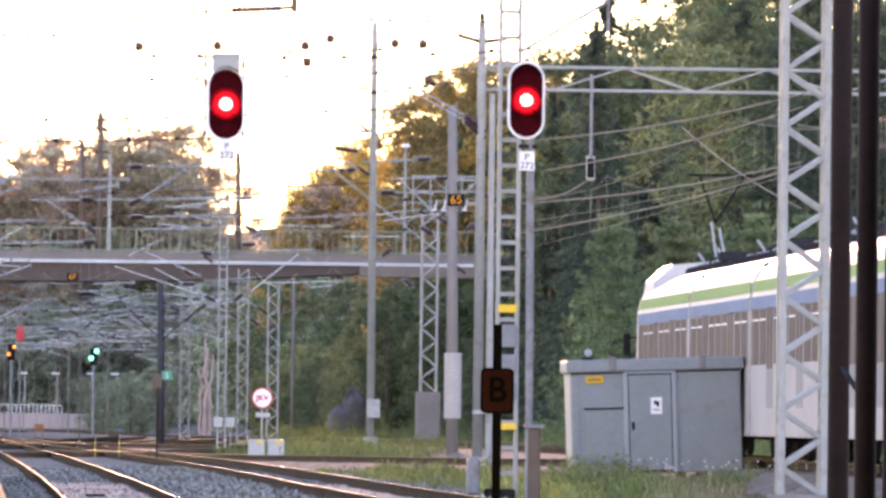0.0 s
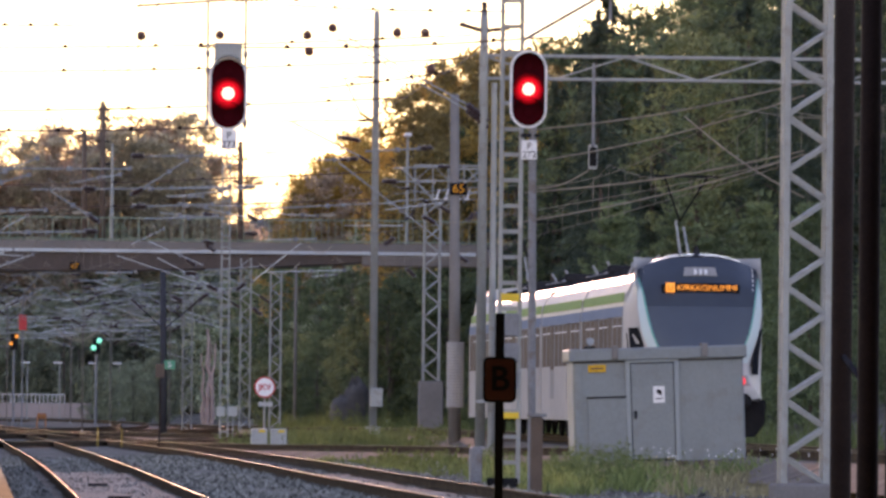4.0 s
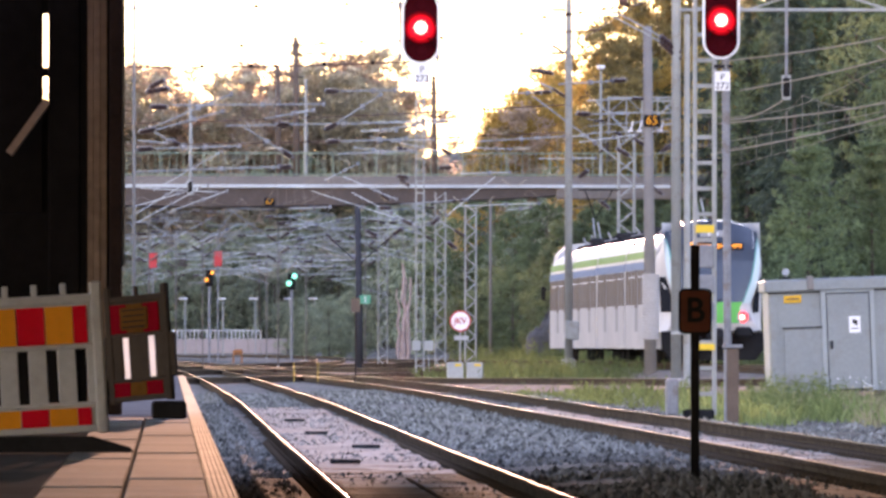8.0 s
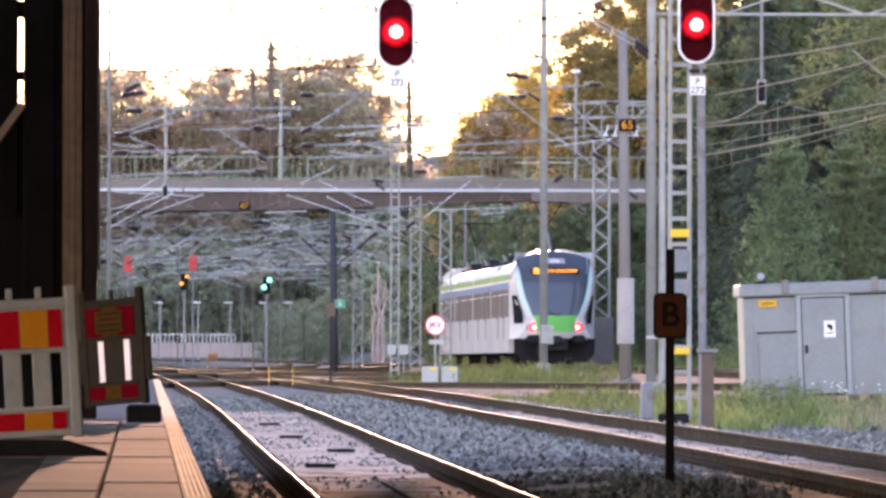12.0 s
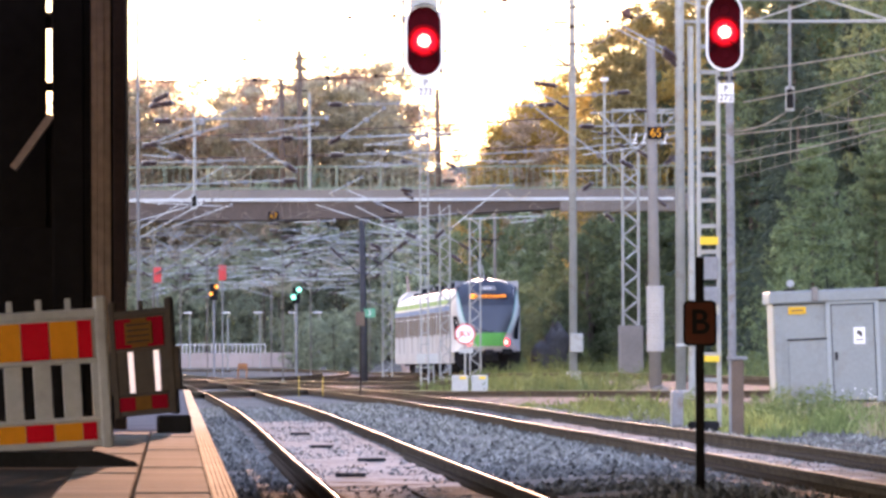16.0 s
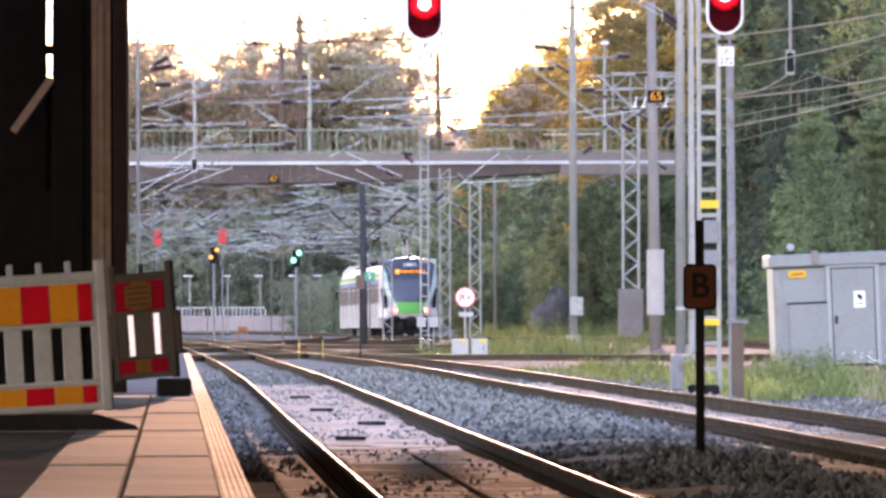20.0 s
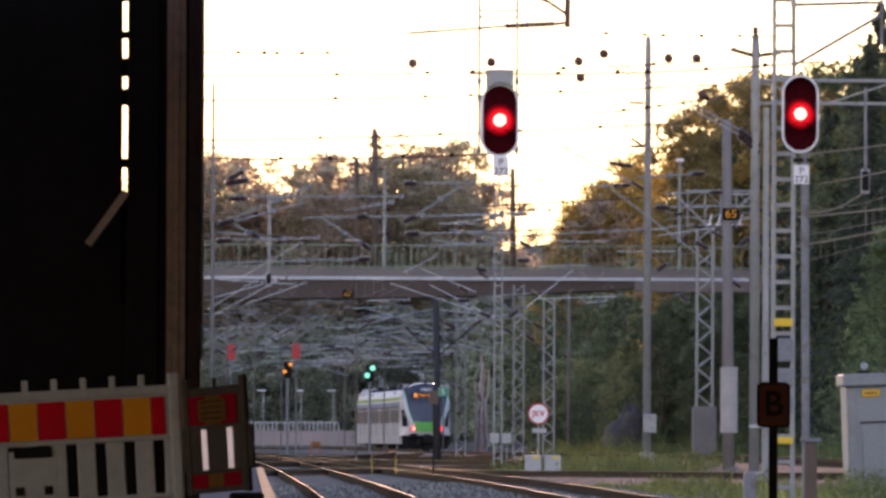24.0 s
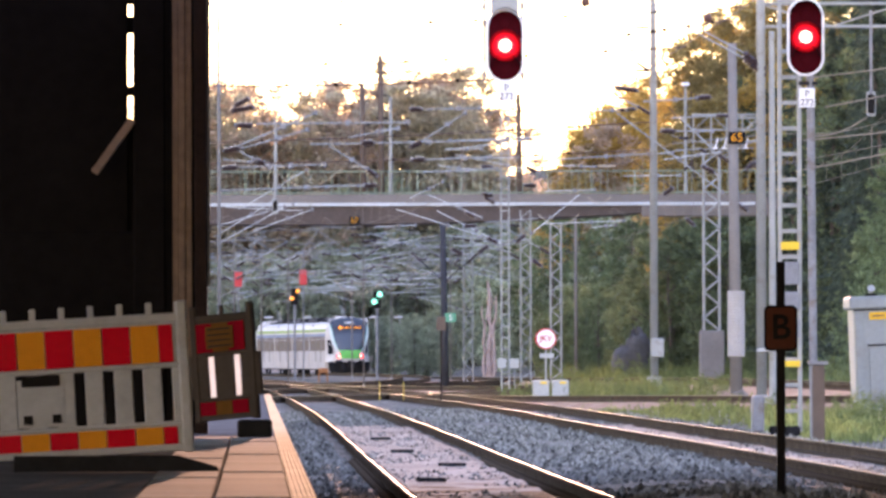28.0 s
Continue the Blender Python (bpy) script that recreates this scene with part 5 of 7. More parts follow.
for y, x0, z0, x1, z1 in KNOBS + KNOBS_FAR:
    t = thing("line_insulator", "ribbed dark brown insulator of the overhead line", "insulator", (x0, y, z0), group="line insulators")
    part("ribbed_body", insulator(Shape(), (0, 0, 0), (x1 - x0, 0, z1 - z0), 0.095, 6), PORCELAIN, t)
    for e in (0.0, 1.0):
        part("cap", Shape().box(((x1 - x0) * e, 0, (z1 - z0) * e), (0.08, 0.08, 0.08), 0.02), GALV_OLD, t)

for y, x, z, w, bend in LOOPS:
    pts = [(w * (i / 8 - 0.5) * (0.45 if bend > 0 else 1), 0, bend * 0.3 * w * math.sin(math.pi * i / 8) + (w * (0.5 - i / 8) if bend > 0 else 0)) for i in range(9)]
    single("loop_wire", Shape().path([(p[0], 0.001 * i, p[2]) for i, p in enumerate(pts)], 0.014, 6), BRASS, "short curved brassy loop wire of the overhead line", "loop wire", group="loop wires", at=(x, y, z))
# denser equipment over the tracks beyond the bridge
r = random.Random(77)
for k in range(88):
    y = r.uniform(440, 640)
    x, z, w = r.uniform(-2.5, 11), r.uniform(4.6, 7.0), r.uniform(0.8, 3.2)
    rise = r.choice((0.02, 0.05, -0.04, 0.03, 0.06, -0.06, 0.2, -0.3)) if x > 2.0 else r.choice((0.04, 0.3, 0.45, 0.05, 0.55))
    t = thing("cantilever_tube", "slim pale cantilever tube beyond the bridge", "cantilever", (x, y, z), group="far cantilever tubes")
    part("tube", Shape().tube((0, 0, 0), (w, 0, w * rise), 0.017, 6), PALE_STEEL, t)
    part("clamp", Shape().box((w * 0.7, 0, w * 0.7 * rise), (0.16, 0.12, 0.14), 0.02), GALV_OLD, t)
    if k % 4 == 0:
        part("insulator", insulator(Shape(), (-0.4, 0, -0.4 * rise), (0.02, 0, 0.02 * rise), 0.09, 5), PORCELAIN, t, "dark ribbed insulator")
    if k % 5 == 0:
        single("loop_wire", Shape().path([(0.9 * (i / 8 - 0.5), 0.001 * i, -0.3 * math.sin(math.pi * i / 8)) for i in range(9)], 0.016, 6), BRASS, "short curved brassy loop wire of the overhead line", "loop wire", group="loop wires", at=(x + w, y, z + 0.1))
dwarf = thing("dwarf_signal", "small orange box on two legs between the far tracks", "trackside box", (4.3, 600, -0.3))
part("box", Shape().box((0, 0, 0.68), (0.62, 0.3, 0.36), 0.08), ORANGE_PAINT, dwarf)
for x in (-0.3, 0.25):
    part("leg", Shape().bar((x, 0, -0.1), (x * 0.9, 0, 0.6), 0.1), ORANGE_PAINT, dwarf)


def catenary(name, line, height=5.75, step=50, label="thin overhead contact wire with its carrying wire"):
    t = thing(name, label, "wires", group="overhead wires")
    pts = [p for p in line if p[1] > 95]
    contact = [(p[0], p[1], p[2] + height) for p in pts]
    carry = [(p[0], p[1], p[2] + height + 1.35 - 0.85 * math.sin(math.pi * ((p[1] % step) / step))) for p in pts]
    part("contact_wire", Shape().path(contact[::2], 0.007, 4), WIRE, t)
    part("carrying_wire", Shape().path(carry, 0.007, 4), WIRE, t)
    s = Shape()
    for a, b in list(zip(contact, carry))[::3]:
        s.tube(a, b, 0.005, 3, caps=False)
    tagged(part("dropper_wire", s, WIRE, t), kind="stuff")


for n in ("platform_track", "middle_track", "diagonal_track", "departure_track", "crossover_track", "yard_track"):
    catenary("overhead_wires", LINES[n])
cross = thing("cross_wires", "thin cross-span wires with small round insulators high over the yard", "wires", group="overhead wires")
for y, x0, z0, x1, z1, sag in ((240, -1.2, 10.0, 12.4, 10.48, 0.1), (240, -1.2, 9.4, 12.3, 9.9, 0.1), (240, -1.2, 8.4, 10.8, 8.9, 0.08), (240, -1.0, 7.95, 6.3, 8.1, 0.06), (240, -1.2, 10.6, 2.6, 10.6, 0.02), (243, 7.6, 11.3, 13.4, 11.2, 0.05),
                               (310, -4.0, 8.05, 13.0, 8.75, 0.1), (310, -4.0, 7.4, 13.0, 7.85, 0.1), (200, 4.6, 8.6, 12.0, 8.9, 0.1), (243, 8.6, 9.2, 12.2, 9.7, 0.04)):
    pts = []
    for i in range(13):
        a = i / 12
        pts.append((x0 + (x1 - x0) * a, y, z0 + (z1 - z0) * a - sag * math.sin(math.pi * a)))
    part("wire", Shape().path(pts, 0.021, 5), RUSTY_BROWN, cross)
    for k in (3, 5, 6, 8, 10):
        p = pts[k]
        part("clip", Shape().box((p[0], p[1], p[2] + 0.02), (0.1, 0.06, 0.09), 0.01), BROWN_STEEL, cross)
for x, y, z in ((4.1, 240, 10.24), (6.06, 240, 10.28), (8.25, 240, 10.31), (8.88, 240, 10.5), (10.5, 240, 10.4), (8.3, 240, 9.9), (11.2, 240, 10.4), (11.35, 240, 9.5)):
    part("ball_insulator", Shape().turned((x, y, z), (x, y, z + 0.24), [(0, 0.04), (0.2, 0.11), (0.6, 0.12), (0.9, 0.07), (1, 0.02)], 10), BALL_BROWN, cross, smooth=True)
for a, b in (((8.93, 156, 4.65), (13.0, 150.4, 5.23)), ((8.9, 156, 4.17), (13.0, 150.4, 5.17)), ((9.04, 156, 5.67), (13.0, 150.4, 6.3)), ((9.28, 156, 5.19), (13.0, 150.4, 6.1)), ((11.3, 153, 5.83), (13.0, 150.4, 4.5)), ((9.0, 156, 4.72), (9.85, 154, 4.98))):
    mid = [(a[0] + (b[0] - a[0]) * i / 8, a[1] + (b[1] - a[1]) * i / 8, a[2] + (b[2] - a[2]) * i / 8 - 0.1 * math.sin(math.pi * i / 8)) for i in range(9)]
    part("wire", Shape().path(mid, 0.012, 5), WIRE, cross)
stay = thing("stay_insulator", "large ribbed dark insulator on a thick stay rod", "insulator", (12.35, 150, 8.25))
part("ribs", insulator(Shape(), (-0.5, 0, 0.05), (0.05, 0, -0.08), 0.1, 8), PORCELAIN, stay)
part("rod", Shape().tube((-2.1, 0, 0.5), (-0.5, 0, 0.05), 0.025).tube((0.05, 0, -0.08), (0.42, 0, -0.28), 0.03), GALV, stay)

# ---- hut, sign, cabinets ----
hut = thing("equipment_hut", "grey-blue steel equipment hut with a door on timber blocks", "hut", (13.27, 185, 0.12), -0.5)
hut.matrix_basis = pose(13.27, 185, 0.14, 0, -2.2, -0.5)
part("body", Shape().box((0, 1.1, 1.0), (3.3, 2.2, 2.0), 0.03), HUT_PAINT, hut)
for k in range(9):
    part("wall_panel", Shape().box((0.42 + 0.14 * k, -0.006, 0.97), (0.138, 0.014, 1.92), 0.002), HUT_PAINT, hut)
part("wall_panel", Shape().box((-1.55, -0.008, 0.97), (0.13, 0.02, 1.92), 0.006), HUT_PAINT, hut)
part("roof", Shape().box((0, 1.1, 2.09), (3.44, 2.4, 0.25), 0.03), HUT_PAINT, hut, "overhanging flat roof")
dr = part("door", Shape().box((-0.12, -0.03, 0.98), (0.82, 0.05, 1.84), 0.012), HUT_PAINT, hut, "grey steel door")
part("door_frame", Shape().box((-0.59, -0.03, 1.0), (0.09, 0.08, 1.96), 0.01).box((0.35, -0.03, 1.0), (0.09, 0.08, 1.96), 0.01).box((-0.12, -0.03, 1.95), (0.98, 0.08, 0.06), 0.01), HUT_TRIM, hut, "pale door frame")
part("door_gap", Shape().box((-0.12, -0.012, 0.99), (0.92, 0.03, 1.95)), BLACK, hut, "dark gap round the door")
part("eaves_gap", Shape().box((0, 0.0, 1.955), (3.3, 0.06, 0.03)), DARK_STEEL, hut)
part("notice", Shape().box((0.0, -0.062, 1.3), (0.22, 0.008, 0.32)), WHITE_PAINT, dr, "white paper notice")
for x, z, w, h in ((-0.02, 1.36, 0.05, 0.08), (0.03, 1.33, 0.05, 0.1), (0.0, 1.22, 0.14, 0.02)):
    part("notice_bar", Shape().box((x, -0.07, z), (w, 0.004, h)), BLACK, dr)
part("handle", Shape().box((-0.46, -0.09, 0.92), (0.05, 0.06, 0.16), 0.015), DARK_STEEL, dr)
shut = part("shutter", Shape().box((-1.0, -0.02, 0.75), (0.76, 0.04, 1.0), 0.01), HUT_PAINT, hut, "grey wall shutter")
part("shutter_sill", Shape().box((-1.0, -0.05, 0.22), (0.8, 0.08, 0.05), 0.01), HUT_PAINT, shut)
part("shutter_head", Shape().box((-1.0, -0.04, 1.27), (0.8, 0.05, 0.03), 0.005), DARK_STEEL, shut)
part("sign", Shape().box((-1.18, -0.03, 1.83), (0.34, 0.02, 0.14), 0.004), AMBER_SIGN, hut, "amber sign")
part("sign_bar", Shape().box((-1.18, -0.045, 1.83), (0.24, 0.006, 0.03)), RUSTY_BROWN, hut)
for x in (-0.83, 0.9):
    part("roof_bracket", Shape().box((x, -0.12, 2.12), (0.12, 0.06, 0.24), 0.015).box((x, 0.1, 2.24), (0.12, 0.5, 0.05), 0.01), POLE_CONCRETE, hut)
lamp = part("floodlight", Shape().turned((-1.3, 0.0, 2.3), (-1.3, -0.16, 2.36), [(0, 0.04), (0.6, 0.065), (1, 0.075)], 12), GALV, hut)
part("lamp_arm", Shape().tube((-1.3, 0.02, 2.2), (-1.3, 0.02, 2.36), 0.02).tube((-1.42, 0.02, 2.24), (-1.2, 0.02, 2.24), 0.02), DARK_STEEL, hut)
part("whip", Shape().tube((-0.55, 0.3, 2.2), (-0.57, 0.3, 2.5), 0.012), DARK_STEEL, hut)
for x in (-1.4, -0.2, 0.45, 0.85, 1.45):
    part("block", Shape().box((x, 0.15, -0.16), (0.2, 0.3, 0.34), 0.02), POLE_WOOD, hut)

wb = thing("trackside_box", "small white box on a thin post beyond the hut", "trackside box", (24.3, 300, 0.0))
part("box", Shape().box((0, 0, 1.15), (0.4, 0.25, 0.6), 0.03), WHITE_PAINT, wb)
part("label_plate", Shape().box((0, -0.13, 1.15), (0.16, 0.01, 0.1)), YELLOW, wb)
part("post", Shape().tube((0, 0.15, -0.5), (0, 0.15, 1.4), 0.04), GALV, wb)

bs = thing("letter_sign", "dark red-brown letter sign on a thin black post between the tracks", "sign", (4.55, 83, 0))
part("post", Shape().box((0, 0.03, 0.85), (0.078, 0.04, 2.2), 0.006), BLACK, bs)
def rounded(w, h, r):
    out = []
    for sx, sz, a0 in ((1, 1, 0), (-1, 1, 90), (-1, -1, 180), (1, -1, 270)):
        for k in range(6):
            a = radians(a0 + 18 * k)
            out.append((sx * (w / 2 - r) + r * math.cos(a), 1.375 + sz * (h / 2 - r) + r * math.sin(a)))
    return out


rim = part("rim", Shape().prism(rounded(0.29, 0.395, 0.05), -0.008, 0.012), BLACK, bs, "black rounded rim")
pl = part("plate", Shape().prism(rounded(0.25, 0.355, 0.035), -0.014, -0.004), SIGN_BROWN, bs, "dark red-brown plate")
writing("letter", "B", 0.3, BLACK, pl, Matrix.Translation((0, -0.018, 1.375)) @ pose(0, 0, 0, 90, 0, 0), bold=0.006)

jk = thing("round_sign", "round white sign with a red rim on a grey post", "sign", (9.1, 300, 0))
part("post", Shape().tube((0, 0.03, -0.2), (0, 0.03, 1.6), 0.03), GALV, jk)
disc = part("disc", Shape().turned((0, 0, 1.73), (0, -0.015, 1.73), [(0, 0.33), (1, 0.33)], 28), RED_PAINT, jk, "red-rimmed disc")
part("white_field", Shape().turned((0, -0.015, 1.73), (0, -0.022, 1.73), [(0, 0.285), (1, 0.285)], 28), WHITE_PAINT, disc)
writing("lettering", "JKV", 0.26, RED_PAINT, disc, Matrix.Translation((0, -0.028, 1.73)) @ pose(0, 0, 0, 90, 0, 0), bold=0.005)
part("lower_plate", Shape().box((0.03, 0, 1.2), (0.45, 0.02, 0.14)), PALE_CABINET, jk)
for x in (8.82, 9.42):
    c = thing("trackside_cabinet", "white trackside cabinet with a small yellow label", "cabinet", (x, 296, -0.1), group="trackside cabinets")
    part("body", Shape().box((0, 0, 0.27), (0.5, 0.4, 0.56), 0.03), PALE_CABINET, c)
    part("label_plate", Shape().box((0.08, -0.21, 0.47), (0.2, 0.012, 0.08)), YELLOW, c)
    part("plinth", Shape().box((0, 0, -0.06), (0.5, 0.36, 0.14), 0.01), CONCRETE, c)
for x in (10.35, 10.78):
    c = thing("paper_board", "small white board on a thin stake", "sign", (x - 1.85, 330, 0), group="white boards")
    part("board", Shape().box((0, 0, 0.95), (0.3, 0.02, 0.34), 0.005), PALE_CABINET, c)
    part("stake", Shape().tube((0, 0.03, -0.3), (0, 0.03, 1.1), 0.02), GALV, c)
g6 = thing("track_number_sign", "green track number plate and brown board on a rusty stake", "sign", (5.05, 260, -0.1))
part("stake", Shape().tube((0, 0, -0.2), (0, 0, 2.1), 0.025), BROWN_STEEL, g6)
part("brown_board", Shape().box((0, -0.04, 2.17), (0.25, 0.03, 0.38), 0.01), POLE_WOOD, g6)
g7 = thing("track_number_sign", "green number plate on a dark pole", "sign", (8.05, 399.5, 2.82))
part("plate", Shape().box((0.1, -0.2, 0), (0.46, 0.02, 0.38), 0.01), GREEN_SIGN, g7)
writing("lettering", "5", 0.32, WHITE_PAINT, g7, Matrix.Translation((0.1, -0.22, 0)) @ pose(0, 0, 0, 90, 0, 0))
part("bracket", Shape().bar((0.1, -0.2, 0), (-0.15, 0.3, 0), 0.04), DARK_STEEL, g7)
for x, y in ((4.42, 285), (3.8, 292)):
    s = thing("marker_stake", "thin yellow marker stake in the ballast", "stake", (x, y, -0.2), group="marker stakes")
    part("stake", Shape().box((0, 0, 0.3), (0.03, 0.03, 0.7), 0.006), STAKE_YELLOW, s)
rock = Shape()
rk = 12
for i in range(rk + 1):
    for j in range(18):
        th, ph = math.pi * 0.5 * i / rk, 2 * math.pi * j / 18
        r = 1 + 0.35 * noise.noise((math.cos(ph) * 1.3, math.sin(ph) * 1.3, th * 1.4)) + 0.2 * noise.noise((math.cos(ph) * 4.1, math.sin(ph) * 4.1, th * 4.4))
        rock.v.append((1.08 * r * math.cos(ph) * math.cos(th), 1.3 * r * math.sin(ph) * math.cos(th), 2.2 * r * math.sin(th)))
for i in range(rk):
    for j in range(18):
        a, b = i * 18 + j, i * 18 + (j + 1) % 18
        rock.f.append((a, b, b + 18, a + 18))
single("boulder", rock, ROCK, "dark grey boulder beside the track", "rock", at=(17.9, 452, 0.0), smooth=True)

# ---- far signals, lamps, noise wall ----
for x, y, z, m1, lab, rl in ((2.35, 560, 4.75, AMBER_GLOW, "far signal with two amber lamps", 0.11), (7.15, 560, 4.55, GREEN_GLOW, "far signal with two green lamps", 0.16)):
    t = thing("far_signal", lab, "signal", (x, y, 0), group="far signals")
    part("post", Shape().tube((0, 0.1, -0.3), (0, 0.1, z), 0.07), GALV_OLD, t)
    part("head", Shape().box((0, 0, z), (0.44, 0.12, 0.95), 0.08), BLACK, t)
    for k, (ax, az) in enumerate(((0.16, 0.32), (-0.16, -0.1))):
        part("lamp", Shape().turned((ax, -0.06, z + az), (ax, -0.12, z + az), [(0, rl), (1, rl * 0.8)], 14), m1, t)
for x, y, z in ((-0.9, 540, 5.6), (2.75, 540, 5.7)):
    t = thing("red_board", "red rectangular board on an overhead mast", "sign", (x, y, z), group="red boards")
    part("board", Shape().box((0, 0, 0), (0.44, 0.04, 0.85), 0.02), RED_PAINT, t)
    part("rod", Shape().tube((0, 0.06, -5.8), (0, 0.06, 1.6), 0.04), GALV_OLD, t)
for x in (1.25, 4.2, 6.7, 9.4, 11.3):
    t = thing("platform_lamp", "small pale street lamp with a flat head", "street lamp", (x * 1.06, 790, 0), group="far platform lamps")
    part("pole", Shape().tube((0, 0, -0.3), (0, 0, 4.5), 0.06), GALV, t)
    part("head", Shape().box((-0.15, -0.1, 4.55), (0.75, 0.4, 0.12), 0.03), WHITE_PAINT, t)
wall = thing("noise_wall", "pale pinkish wall with a railing along the far tracks", "wall", (0, 800, 0), kind="structure")
for k in range(9):
    part("panel", Shape().box((0.65 + 1.08 * k, 0, 0.45), (1.05, 0.25, 1.62), 0.02), BARRIER_WALL, wall)
part("wall_end", Shape().box((-8, 0.02, 0.45), (16, 0.25, 1.6)), BARRIER_WALL, wall)
for k in range(26):
    part("rail_post", Shape().box((-1 + 0.345 * k, 2, 1.58), (0.06, 0.06, 0.7)), WHITE_PAINT, wall)
part("rail", Shape().box((3.3, 2, 1.95), (8.6, 0.06, 0.06)), WHITE_PAINT, wall)


# ---- safety barriers on the platform ----
def barrier(at, turn, length, name_label, slots, plain=BARRIER_WHITE, films=(BARRIER_RED, BARRIER_ORANGE), k=1.0):
    """A slatted plastic barrier with bands of coloured film; k stretches its height."""
    t = thing("safety_barrier", name_label, "barrier", at, turn, group="platform barriers")
    for z, h in ((0.83, 0.06), (0.535, 0.035), (0.17, 0.03), (0.02, 0.05)):
        part("rail", Shape().box((0, 0, z * k), (length, 0.05, h), 0.01), plain, t)
    part("board", Shape().box((0, 0, 0.67 * k), (length, 0.03, 0.28 * k), 0.005), plain, t)
    part("lower_board", Shape().box((0, 0, 0.095 * k), (length, 0.03, 0.15 * k), 0.005), plain, t)
    n = int(length / 0.178)
    for q in range(n):
        w = 0.086 if q == 0 and length > 1 else 0.172
        x = length / 2 - 0.10 - 0.178 * (q + 0.5) + (0.06 if length < 1 else 0.149 - (0 if q else 0.046))
        for z, h in ((0.67, 0.235), (0.095, 0.11)):
            part("film", Shape().box((x, -0.021, z * k), (w, 0.008, h * k)), films[q % 2], t, ("red film", "orange film")[q % 2])
    for q in range(slots + 1):
        x = -length / 2 + length * q / slots
        part("slat", Shape().box((x, 0, 0.355 * k), (0.115 if slots > 4 else 0.21, 0.035, 0.35 * k), 0.006), plain, t)
        part("peg", Shape().box((x, 0, 0.89 * k), (0.04, 0.03, 0.08 * k), 0.005), plain, t)
    for sd in (-1, 1):
        part("end_post", Shape().box((sd * (length / 2 + 0.02), 0, 0.46 * k), (0.07, 0.06, 0.95 * k), 0.012), plain, t)
    return t


b1 = barrier((-1.43, 60, DECK_Z + 0.03), 2.0, 2.0, "white plastic barrier with red and orange film on a rubber foot", 11)
b1.matrix_basis = pose(-1.43, 60, DECK_Z + 0.08, 0, -3.2, 2.0)
part("hand_hole", Shape().box((0.12, -0.03, 0.48), (0.24, 0.02, 0.07), 0.01), BLACK, b1)
part("blank_panel", Shape().box((0.12, -0.005, 0.34), (0.3, 0.03, 0.3), 0.006), BARRIER_WHITE, b1)
for x in (0.03, 0.21):
    part("small_hole", Shape().box((x, -0.025, 0.24), (0.055, 0.015, 0.055)), BLACK, b1)
f1 = thing("barrier_foot", "black recycled rubber barrier foot", "barrier foot", (-0.6, 60, DECK_Z), group="barrier feet")
part("slab", Shape().prism([(-0.9, 0), (0.38, 0), (0.36, 0.03), (0.12, 0.10), (-0.9, 0.10)], -0.2, 0.2), BLACK_RUBBER, f1)
b2 = barrier((-0.26, 86, DECK_Z + 0.145), -24.0, 0.58, "backlit barrier beside the platform edge, its shade in dark brown and dull red colours", 2, DARK_PLASTIC, (DULL_RED, DULL_ORANGE), 1.1)
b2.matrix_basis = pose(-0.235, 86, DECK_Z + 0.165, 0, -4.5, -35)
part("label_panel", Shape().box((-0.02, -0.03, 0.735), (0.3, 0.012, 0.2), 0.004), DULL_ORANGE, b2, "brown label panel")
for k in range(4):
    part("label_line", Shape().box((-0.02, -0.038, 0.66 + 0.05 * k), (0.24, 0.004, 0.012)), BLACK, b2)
# translucent strips added so that the slots show bright daylight
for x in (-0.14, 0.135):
    part("film_strip", Shape().box((x, 0.0, 0.39), (0.065, 0.006, 0.40), 0.002), WHITE_FILM, b2, "thin translucent strip added to show bright daylight in the slot")
f2 = thing("barrier_foot", "black rubber barrier foot on the paving", "barrier foot", (0.0, 85.8, DECK_Z), group="barrier feet")
part("slab", Shape().box((0, 0, 0.08), (0.31, 0.6, 0.16), 0.02), BLACK_RUBBER, f2)

# red netting hung between two posts
net = Shape()
for i in range(15):
    for j in range(13):
        a, b = i / 14, j / 12
        net.v.append((8.75 - 0.12 * math.sin(a * 7 + b) - 0.1 * b, 84.5 + 3.0 * a, 0.0 + 0.75 * b * (1 - 0.55 * abs(a - 0.35)) + 0.04 * math.sin(a * 19)))
for i in range(14):
    for j in range(12):
        if (i + j) % 2 == 0:
            k = i * 13 + j
            net.f.append((k, k + 1, k + 14, k + 13))
nt_ob = single("safety_netting", net, RED_NET, "crumpled red safety netting between the posts", "netting")


# ---- trees ----
def leaf_cards(points, size, gen, wide=0.5, along=None, loose=1.0):
    """A small three-cornered leaf clump at each point, turned at random or roughly along a direction."""
    n = len(points)
    u = gen.normal(size=(n, 3)) * loose
    if along is not None:
        u = u * 0.45 + along
    u /= np.linalg.norm(u, axis=1)[:, None] + 1e-9
    w = np.cross(u, gen.normal(size=(n, 3)))
    w /= np.linalg.norm(w, axis=1)[:, None] + 1e-9
    length = (size * gen.uniform(0.55, 1.35, n))[:, None]
    tri = np.stack([points - u * length, points + u * length * 0.35 + w * length * wide, points + u * length - w * length * wide * 0.6], axis=1)
    s = Shape()
    s.v = [tuple(p) for p in tri.reshape(-1, 3).tolist()]
    s.f = [(3 * i, 3 * i + 1, 3 * i + 2) for i in range(n)]
    return s


